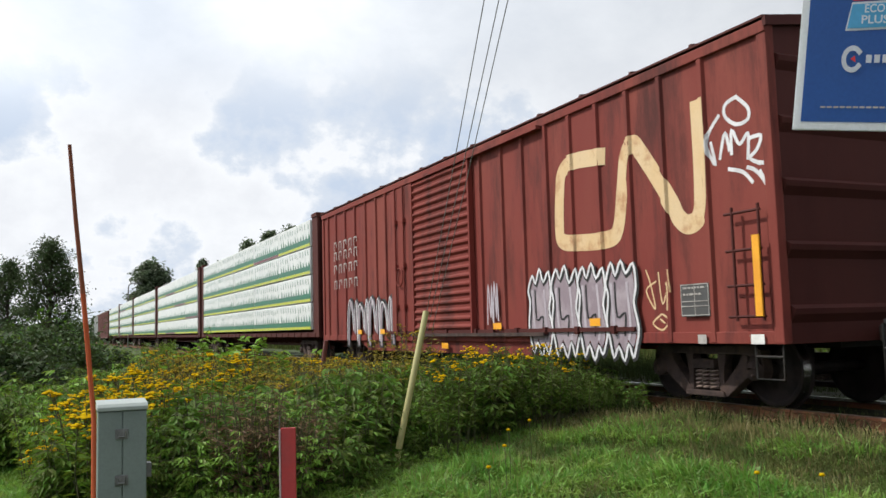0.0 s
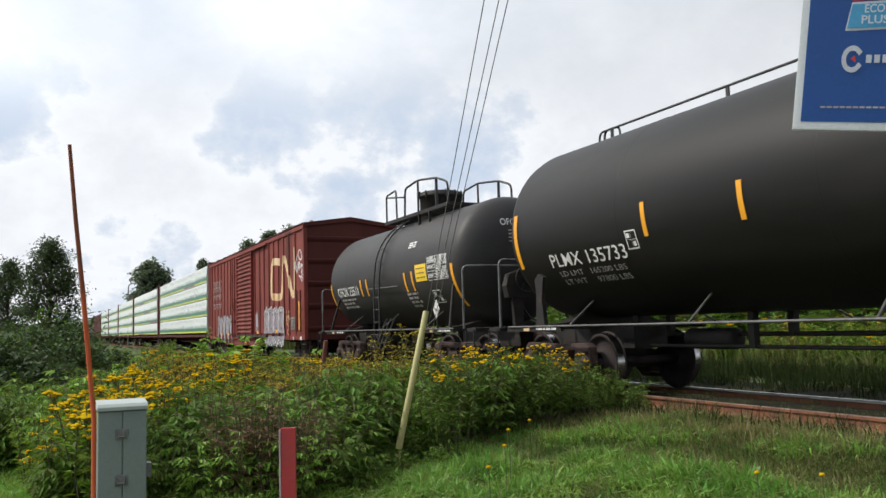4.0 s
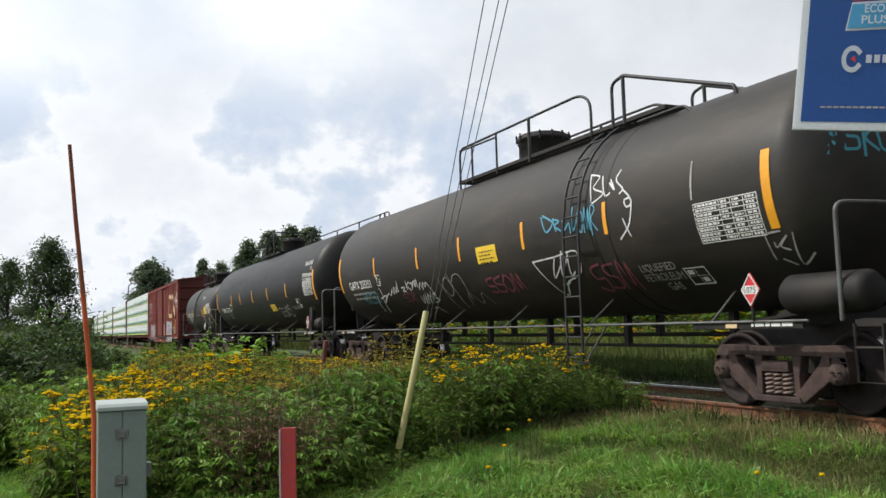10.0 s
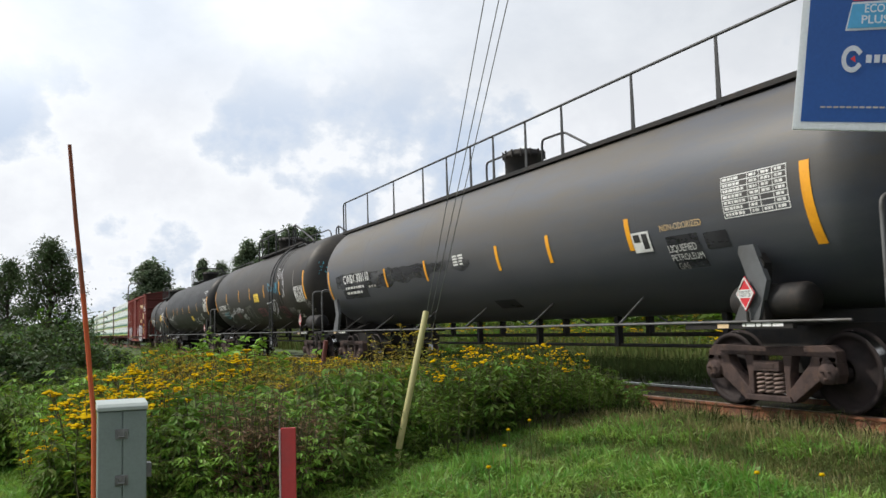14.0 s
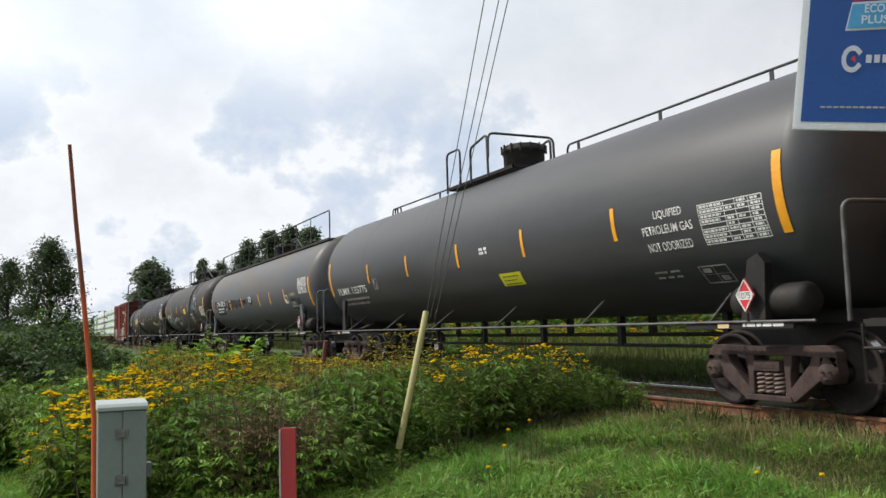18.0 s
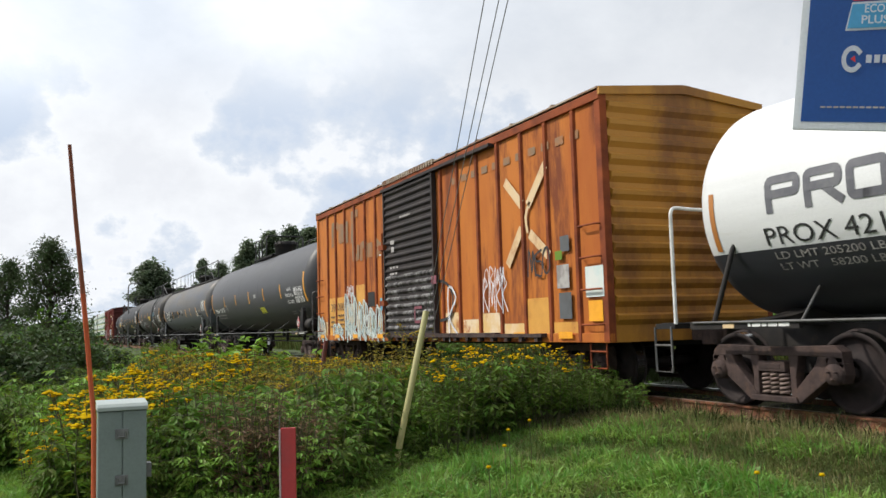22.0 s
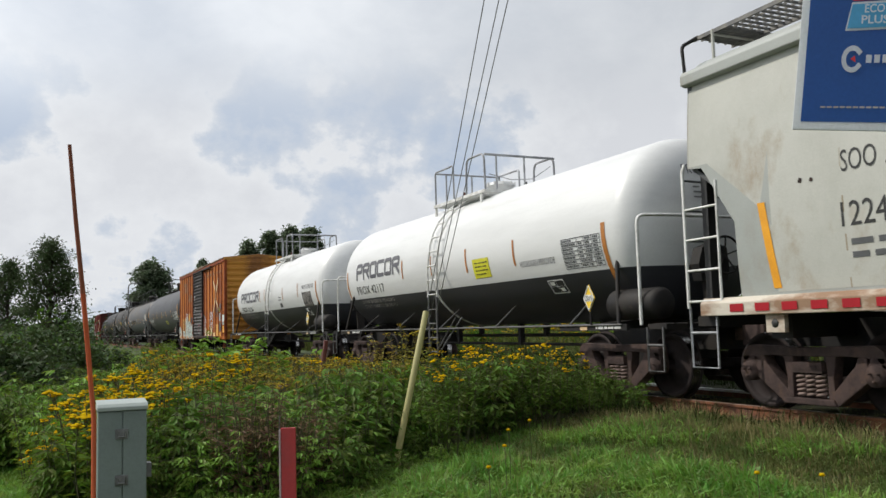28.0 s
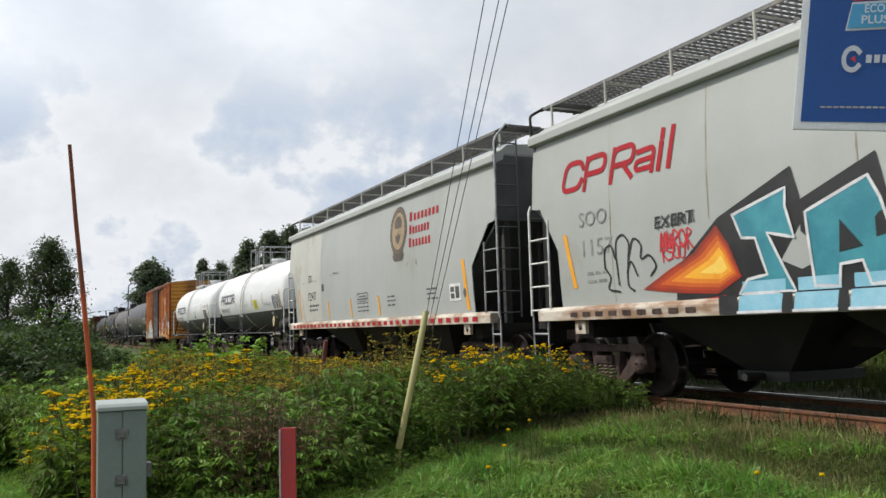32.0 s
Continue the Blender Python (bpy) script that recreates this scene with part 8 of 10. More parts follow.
for sh in (shape_j, shape_a, shape_c):
    me_pts = [(ub(p[0]), p[1]) for p in sh]
    n = len(me_pts)
    from_c = hop_side(0.020)
    b.add([from_c(*p) for p in me_pts], [tuple(range(n))])
    ribbon(c, me_pts + [me_pts[0]], 0.035, hop_side(0.026), 1)
part("graffiti_letters", b, "spray_teal", h2, "big teal sprayed letters", fix=False)
part("graffiti_edge", c, "spray_white", h2, "thin white sprayed edge")
fan(d, [(ub(-146.72), 1.72), (ub(-146.76), 2.05), (ub(-147.0), 1.76)], hop_side(0.026))
part("graffiti_counter", d, "spray_black", h2)
b, c = Buf(), Buf()
for ya, yb in ((-145.35, -145.98), (-146.15, -146.7), (-146.85, -147.5), (-147.8, -148.6)):
    patch(b, ub(ya), ub(yb), 1.14, 1.34, on_flat(-1.565, 0.006), slant=0.2)
    ribbon(c, [(ub(ya), 1.15), (ub(yb), 1.15)], 0.03, on_flat(-1.565, 0.010), 1)
    patch(b, ub(ya), ub(yb), 1.36, 1.50, hop_side(0.024), slant=0.1)
part("graffiti_foot", b, "spray_sky", h2, "light blue letter feet on the sill")
part("graffiti_edge", c, "spray_white", h2)
b = Buf()
for ya, yb in ((-145.05, -145.35), (-145.98, -146.15), (-146.7, -146.85), (-147.5, -147.8)):
    patch(b, ub(ya), ub(yb), 1.13, 1.35, on_flat(-1.565, 0.005))
part("graffiti_shadow", b, "spray_black", h2)
b = Buf()
patch(b, ub(-141.92), ub(-142.02), 1.60, 2.43, hs, 1, 3, slant=-0.25)
part("reflector_stripe", b, "yellow", h2, "amber reflective stripe")
for k in range(9):
    b = Buf()
    patch(b, ub(-141.9 - k * 0.32), ub(-142.08 - k * 0.32), 1.17, 1.24, on_flat(-1.565, 0.004))
    part("sill_tape", b, "truck_rust", h2, "worn red tape on the rusty sill")
b = Buf()
for yy in (-142.92, -144.89, -147.0):
    patch(b, ub(yy), ub(yy) + 0.018, 2.3 if yy < -144 else 1.36, 3.95, hop_side(0.004), 1, 6)
part("sheet_seam", b, "hop_seam", h2, "thin weld seam with a rust streak")


# ---- bulkhead flat cars loaded with wrapped lumber
def lumber_car(y_front, y_rear, seed, fine):
    rg = random.Random(seed)
    y = (y_front + y_rear) / 2
    L = y_front - y_rear
    car = railcar("lumber_car", "centre-beam flat car loaded with white-wrapped lumber packs", "flat car", y, y_front - 2.2, y_rear + 2.2)
    b = Buf()
    b.box(-1.42, 1.42, -L / 2, L / 2, 0.88, 1.02)
    b.box(-0.4, 0.4, -L / 2 + 0.2, L / 2 - 0.2, 0.55, 0.88)
    for k in range(int(L / 0.8)):
        yy = -L / 2 + 0.4 + k * 0.8
        b.prism([(-1.44, 0.88), (-1.30, 0.88), (-0.4, 0.62), (0.4, 0.62), (1.30, 0.88), (1.44, 0.88), (1.44, 1.0), (-1.44, 1.0)], "y", yy - 0.03, yy + 0.03)
    part("deck", b, "cn_end", car, "dark red-brown deck with cross bearers")
    for s in (-1, 1):
        b = Buf()
        ye = s * (L / 2 - 0.3)
        b.box(-1.42, 1.42, ye - 0.05, ye + 0.05, 1.0, 4.55)
        head = part("bulkhead", b, "cn_end", car, "tall dark red end bulkhead", bevel=0.01)
        for x in (-1.42, -0.5, 0.5, 1.42):
            b = Buf()
            b.box(x - 0.07 if x > 0 else x, x if x > 0 else x + 0.07, ye - 0.28, ye + 0.28, 1.0, 4.50)
            part("bulkhead_post", b, "cn_end", head)
        b = Buf()
        b.box(-1.45, 1.45, ye - 0.28, ye + 0.28, 4.50, 4.62)
        part("bulkhead_cap", b, "cn_end", head)
    b = Buf()
    b.box(-0.1, 0.1, -L / 2 + 0.5, L / 2 - 0.5, 1.0, 4.5)
    part("centre_beam", b, "cn_end", car)
    n = max(int((L - 1.6) / 3.75), 3)
    run = L - 1.5
    top, foot, tiers = 4.50, 1.08, 4
    H = (top - foot) / tiers
    for i in range(n):
        ya, yb = -run / 2 + run * i / n + 0.015, -run / 2 + run * (i + 1) / n - 0.015
        for t in range(tiers):
            za, zb = foot + H * t + 0.02, foot + H * (t + 1) - 0.015
            b = Buf()
            b.box(-1.44, 1.44, ya, yb, za, zb)
            dz = rg.uniform(-0.012, 0.012)
            pk = part("lumber_pack", b, "wrap_white", car, "lumber pack in white wrap with green and yellow bands", bevel=0.02, m=pose(dz, 0, 0))
            for sx in ((-1,) if not fine else (-1, 1)):
                x = sx * 1.446
                g = Buf()
                y2 = ya + 0.01
                step = 0.31 if fine else 0.62
                zg = za + 0.10
                g.box(min(x, x + sx * 0.003), max(x, x + sx * 0.003), ya + 0.01, yb - 0.01, zg, zg + 0.15)
                while y2 < yb - step:
                    g.add([(x + sx * 0.003, y2, zg + 0.15), (x + sx * 0.003, y2 + step * 0.55, zg + 0.15), (x + sx * 0.003, y2 + step * rg.uniform(0.2, 0.6), zg + rg.uniform(0.26, 0.42))], [(0, 1, 2)])
                    if fine:
                        ym, zm = y2 + step * rg.uniform(0.3, 0.6), zg + rg.uniform(0.42, 0.5)
                        g.add([(x + sx * 0.003, ym, zm), (x + sx * 0.003, ym + 0.05, zm), (x + sx * 0.003, ym + 0.09, zm + 0.17), (x + sx * 0.003, ym + 0.05, zm + 0.17)], [(0, 1, 2, 3)])
                    y2 += step
                part("green_band", g, "wrap_green", pk, "dark green printed band")
                g = Buf()
                g.box(min(x, x + sx * 0.004), max(x, x + sx * 0.004), ya + 0.01, yb - 0.01, za + 0.015, za + 0.095)
                odd = rg.random() < 0.16
                part("yellow_band", g, "wrap_red" if odd else "wrap_yellow", pk, "dull maroon printed band" if odd else "yellow-green printed band")
    couplers(car, L / 2, -L / 2)
    return car


lumber_car(45.9, 24.55, 1, True)
lumber_car(66.1, 46.45, 2, False)
lumber_car(85.4, 66.7, 3, False)
lumber_car(103.0, 86.0, 4, False)
lumber_car(120.8, 103.6, 5, False)


def drop_template(ob):
    for o in (*ob.children_recursive, ob):
        bpy.data.objects.remove(o)


drop_template(TRUCK)


# ---- ground: one sheet, with the track on a low bank
def smooth(a, b, x):
    t = max(0.0, min(1.0, (x - a) / (b - a)))
    return t * t * (3 - 2 * t)


def ground_z(x, y):
    d = abs(x - TRACK)
    z = -0.50
    z += 0.27 * (1 - smooth(1.7, 4.2, d)) if x < TRACK else 0.25 + 0.02 * (1 - smooth(1.7, 4.2, d))
    z -= 0.35 * smooth(0.5, -4.0, x) * smooth(4, 14, y)
    z += 0.10 * smooth(3.0, 6.0, x) * (1 - smooth(6.0, 8.0, x)) * (1 - smooth(8, 12, y))
    if d > 2.0:
        z += 0.05 * noise.noise(Vector((x * 0.6, y * 0.6, 0))) + 0.02 * noise.noise(Vector((x * 2.3, y * 2.3, 3)))
    return z


xs = sorted(set([-2500, -900, -400, -180, -90, -50] + [round(v, 2) for v in np.arange(-30, -4, 2.0)] + [round(v, 2) for v in np.arange(-4, 16.01, 0.35)] + [18, 21, 25, 30, 40, 60, 100, 200, 500, 1100, 2500]))
ys = sorted(set([-2500, -800, -200, -60, -25, -12] + [round(v, 2) for v in np.arange(-6, 30, 0.5)] + [round(v, 2) for v in np.arange(30, 80, 3.0)] + [90, 110, 150, 220, 350, 600, 1200, 2500]))
gb = Buf()
gb.add([(x, y, ground_z(x, y)) for y in ys for x in xs], [(j * len(xs) + i, j * len(xs) + i + 1, (j + 1) * len(xs) + i + 1, (j + 1) * len(xs) + i) for j in range(len(ys) - 1) for i in range(len(xs) - 1)], True)
ground = part("ground", gb, "soil", None, fix=False)
tagged(ground, "grassy green ground rising to the track bed", "ground", kind="structure")

# ---- track
track = thing("railway_track", "single railway track with rusty rails and wooden ties", "railway track", kind="structure")
RAIL_H = 0.17
for sx in (-1, 1):
    xc = TRACK + sx * 0.7535
    y = -30.0
    k = 0
    while y < 330:
        y2 = y + (11.9 if y < 60 else 60)
        b = Buf()
        b.prism([(xc - 0.075, -RAIL_H), (xc + 0.075, -RAIL_H), (xc + 0.07, -RAIL_H + 0.018), (xc + 0.012, -RAIL_H + 0.04), (xc + 0.010, -0.045), (xc + 0.036, -0.036), (xc + 0.036, -0.006), (xc - 0.036, -0.006), (xc - 0.036, -0.036), (xc - 0.010, -0.045), (xc - 0.012, -RAIL_H + 0.04), (xc - 0.07, -RAIL_H + 0.018)], "y", y + 0.004, y2 - 0.004)
        rail = part("rail", b, "rail_side", track, "orange-rusted steel rail")
        b = Buf()
        g = -sx  # side that the wheel flanges rub
        b.prism([(xc - g * 0.034, -0.006), (xc - g * 0.028, 0.0), (xc + g * 0.032, 0.0), (xc + g * 0.0385, -0.008), (xc + g * 0.0385, -0.034), (xc + g * 0.0355, -0.034), (xc + g * 0.0355, -0.0065)], "y", y + 0.004, y2 - 0.004)
        part("rail_head", b, "rail_top" if sx > 0 else "rail_worn", rail, "polished running surface" if sx > 0 else "rust-dulled running surface")
        if y < 60:
            b = Buf()
            b.prism([(xc - 0.05, -0.13), (xc - 0.022, -0.055), (xc - 0.012, -0.055), (xc - 0.012, -0.14), (xc - 0.045, -0.15)], "y", y2 - 0.45, y2 + 0.45)
            jb = part("joint_bar", b, "rail_side", rail, "bolted rusty joint bar")
            for q in (-0.36, -0.22, -0.08, 0.08, 0.22, 0.36):
                c = Buf()
                c.lathe([(0, 0.0), (0, 0.022), (0.03, 0.022), (0.03, 0)], 6, pose(xc - 0.065, y2 + q, -0.095), "x")
                part("bolt", c, "rail_side", track)
        y = y2
tie_b = Buf()
tie_b.box(-1.3, 1.3, -0.11, 0.11, -0.18, 0.0)
tie_mesh = tie_b.mesh("tie")
fix_normals(tie_mesh)
tie_mesh.materials.append(M["tie"])
rt = random.Random(8)
for i in range(150):
    o = new("tie", tie_mesh)
    o.parent = track
    o.matrix_basis = pose(TRACK + rt.uniform(-0.04, 0.04), -8 + i * 0.55 + rt.uniform(-0.03, 0.03), -RAIL_H - 0.012 + rt.uniform(-0.01, 0.0), 0, 0, rt.uniform(-1.5, 1.5))


def stones(n, x0, x1, y0, y1, seed):
    rg = random.Random(seed)
    b = Buf()
    for i in range(n):
        x, y = rg.uniform(x0, x1), rg.uniform(y0, y1)
        s = rg.uniform(0.018, 0.045)
        z = max(ground_z(x, y), -0.24 if abs(x - TRACK) < 1.7 else -9) + rg.uniform(-0.01, 0.015)
        m = pose(x, y, z, rg.uniform(0, 360), rg.uniform(0, 360), rg.uniform(0, 360))
        q = [m @ Vector(p) for p in ((s, 0, 0), (-s, 0.2 * s, 0), (0, s, 0), (0.1 * s, -s, 0), (0, 0, s * 0.8), (0, 0, -s * 0.8))]
        b.add(q, [(0, 2, 4), (2, 1, 4), (1, 3, 4), (3, 0, 4), (2, 0, 5), (1, 2, 5), (3, 1, 5), (0, 3, 5)])
    return b


# cinder sheets whose colour also carries the train's shadow
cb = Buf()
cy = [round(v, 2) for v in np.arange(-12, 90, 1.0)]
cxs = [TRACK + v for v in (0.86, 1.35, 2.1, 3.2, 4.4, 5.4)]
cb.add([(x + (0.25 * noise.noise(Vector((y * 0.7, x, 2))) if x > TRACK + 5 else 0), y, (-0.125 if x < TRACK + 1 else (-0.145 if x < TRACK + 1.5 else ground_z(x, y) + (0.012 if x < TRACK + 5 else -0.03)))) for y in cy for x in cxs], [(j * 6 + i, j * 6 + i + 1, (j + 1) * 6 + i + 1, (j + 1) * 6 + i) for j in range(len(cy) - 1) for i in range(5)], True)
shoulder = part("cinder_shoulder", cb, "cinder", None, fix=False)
tagged(shoulder, "cinder shoulder beyond the rails, train shade in its colour", "track bed", kind="structure")
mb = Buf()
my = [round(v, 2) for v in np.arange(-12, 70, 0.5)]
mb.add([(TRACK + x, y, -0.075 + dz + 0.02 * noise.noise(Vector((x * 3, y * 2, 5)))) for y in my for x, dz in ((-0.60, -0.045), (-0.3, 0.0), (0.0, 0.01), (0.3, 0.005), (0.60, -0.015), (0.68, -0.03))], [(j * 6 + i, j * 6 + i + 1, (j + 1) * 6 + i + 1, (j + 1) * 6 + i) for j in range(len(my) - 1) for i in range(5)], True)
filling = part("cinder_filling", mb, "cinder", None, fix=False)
tagged(filling, "cinder filling between the rails, train shade in its colour", "track bed", kind="structure")
ball = part("ballast_stones", stones(7000, TRACK - 2.0, TRACK + 1.6, -2, 26, 5), "ballast", None, fix=False)
tagged(ball, "grey crushed stone ballast between the ties", "ballast", kind="stuff")


# ---- plants
FRONT = [(-0.2, 8.2), (1.0, 8.1), (2.0, 7.85), (2.6, 7.9), (3.55, 8.5), (4.5, 9.15), (5.25, 9.6), (6.1, 9.5), (7.55, 9.5)]
FOCAL = 784 / math.tan(radians(55.07) / 2)


def front_y(x):
    """The near edge of the tall weeds."""
    if x <= FRONT[0][0]:
        return FRONT[0][1] + (FRONT[0][0] - x) * 1.2
    for (xa, ya), (xb, yb) in zip(FRONT, FRONT[1:]):
        if x <= xb:
            return ya + (yb - ya) * (x - xa) / (xb - xa)
    return 60.0


def column(x, y):
    """The bearing of a place as a column of a 1568 wide view."""
    return 784 + FOCAL * math.tan(math.atan2(x, y) - YAW)


def along(px, depth):
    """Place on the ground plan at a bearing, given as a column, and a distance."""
    a = YAW + math.atan((px - 784) / FOCAL)
    return math.sin(a) * depth, math.cos(a) * depth


def aimed(pxl, pyl, depth):
    """A point at a bearing and height, depth metres ahead of the eye."""
    m = look(EYE, AIM, ROLL)
    return m @ Vector(((pxl - 784) / FOCAL * depth, (441 - pyl) / FOCAL * depth, -depth))


def tufts(name, label, n, place, h0, h1, w, material, seed, per=11, spread=0.09, lean=0.55, category="grass"):
    """Grass in tufts of bent blades that fan out, all in one sheet."""
    rg = np.random.RandomState(seed)
    v, f = [], []
    k = tries = 0
    while k < n and tries < n * 8:
        tries += 1
        p = place(rg)
        if p is None:
            continue
        k += 1
        x0, y0, hs = p
        z = ground_z(x0, y0) - 0.02
        th = rg.uniform(h0, h1) * hs
        ta = rg.uniform(0, 2 * math.pi)
        for j in range(per):
            a = rg.uniform(0, 2 * math.pi)
            r = spread * math.sqrt(rg.rand())
            x, y = x0 + math.cos(a) * r, y0 + math.sin(a) * r
            h = th * rg.uniform(0.55, 1.1)
            la = a + rg.uniform(-0.8, 0.8)
            le = h * lean * rg.uniform(0.1, 1.2)
            lx, ly = math.cos(la) * le + math.cos(ta) * h * 0.15, math.sin(la) * le + math.sin(ta) * h * 0.15
            ww = w * rg.uniform(0.6, 1.3) / 2
            ca = rg.uniform(0, math.pi)
            dx, dy = math.cos(ca) * ww, math.sin(ca) * ww
            i = len(v)
            top = h * (0.95 - 0.45 * min(1.0, le / h) ** 2)
            v += [(x - dx, y - dy, z), (x + dx, y + dy, z), (x - dx * 0.8 + lx * 0.35, y - dy * 0.8 + ly * 0.35, z + h * 0.62), (x + dx * 0.8 + lx * 0.35, y + dy * 0.8 + ly * 0.35, z + h * 0.62), (x + lx, y + ly, z + top)]
            f += [(i, i + 1, i + 3, i + 2), (i + 2, i + 3, i + 4)]
    b = Buf()
    b.v, b.f, b.s = v, f, [False] * len(f)
    return tagged(part(name, b, material, None, fix=False), label, category, kind="stuff")


def near_grass(rg, lush=-9.0, verge=False):
    """A place in the rough grass between the viewpoint and the track."""
    a = radians(rg.uniform(-5, 58))
    r = math.sqrt(rg.uniform(5.8 ** 2, 12.8 ** 2))
    x, y = r * math.sin(a), r * math.cos(a)
    if x > 7.75 or (x > 5.3 + 1.3 * rg.rand()) != verge or y > front_y(x) + 0.4:
        return None
    k = noise.noise(Vector((x * 1.3, y * 1.3, 7)))
    if k < lush or (x > 7.3 and rg.rand() < 0.45):
        return None
    return x, y, (1.0 + 0.7 * k) * (0.75 if y > front_y(x) - 0.5 else 1.0)


def lawn_place(rg):
    y = rg.uniform(6.5, 17)
    x = rg.uniform(-5.5, 0.2)
    if column(x, y) > 150 or column(x, y) < -40:
        return None
    return x, y, 1.0


def dry_place(rg):
    p = near_grass(rg, -9.0, rg.rand() < 0.8)
    if p is None:
        return None
    return p


def bank_grass(rg):
    y = rg.uniform(2.0, 34)
    near = rg.rand() < 0.14
    x = rg.uniform(6.9, 7.6) if near else 10.9 + 4.6 * math.sqrt(rg.rand())
    return x, y, 1.0 if near else min(1.35, 0.35 + 0.32 * (x - 10.9))


def far_field(rg):
    y = rg.uniform(2.0, 70)
    x = rg.uniform(15.5, 30)
    return x, y, 0.8 + 0.03 * y


tufts("verge_grass", "mixed olive grass along the track", 7000, lambda rg: near_grass(rg, -9.0, True), 0.06, 0.17, 0.010, "grass_verge", 6, 12, 0.10, 1.1)
tufts("grass", "long rough green grass before the track", 8600, near_grass, 0.07, 0.18, 0.014, "grass", 1, 12, 0.10, 1.15)
tufts("lush_grass", "brighter lush clumps of broad grass", 2600, lambda rg: near_grass(rg, -0.04), 0.13, 0.25, 0.022, "grass_bright", 4, 15, 0.11, 1.1)
tufts("verge_clumps", "brighter clumps of grass near the rails", 800, lambda rg: near_grass(rg, 0.1, True), 0.10, 0.20, 0.013, "grass_bright", 14, 13, 0.09, 1.0)


def roadside(rg):
    x, y = rg.uniform(-9, 7.6), rg.uniform(-7, 8.5)
    if (y > 2.4 and -6 < math.degrees(math.atan2(x, y)) < 60) or x * x + y * y < 0.8:
        return None
    return x, y, 1.0


tufts("roadside_grass", "short green grass round the viewpoint", 5200, roadside, 0.06, 0.15, 0.014, "grass", 15, 9, 0.12)
tufts("lawn_grass", "short bright lawn grass", 3000, lawn_place, 0.05, 0.11, 0.02, "grass_bright", 9, 9, 0.12)
tufts("dry_grass", "thin dry grass stems among the green", 2000, dry_place, 0.14, 0.32, 0.006, "grass_dry", 2, 6)
tufts("track_grass", "thin grass growing between the rails", 420, lambda rg: (TRACK + rg.uniform(-0.55, 0.6), rg.uniform(2, 24), 1.0), 0.24, 0.34, 0.008, "grass_verge", 17, 6, 0.06, 0.5)
# bank grass is coloured dark to stand for the train's shadow
tufts("bank_grass", "grass along the track bed, train shade in its colour", 5000, bank_grass, 0.16, 0.42, 0.016, "leaf_shaded", 3, 9, 0.14)
tufts("field_grass", "tall rough grass beyond the track", 3600, far_field, 0.45, 0.95, 0.05, "grass_verge", 5, 10, 0.5)


def leaf_card(b, p, d, up, ln, w):
    """One pointed leaf, folded along its middle."""
    d = d.normalized()
    side = d.cross(up)
    side = side.normalized() if side.length > 1e-4 else Vector((1, 0, 0))
    n = side.cross(d)
    mid = p + d * ln * 0.45
    b.add([p, mid + side * w / 2 + n * w * 0.12, p + d * ln - n * ln * 0.15, mid - side * w / 2 + n * w * 0.12], [(0, 1, 2), (0, 2, 3)])


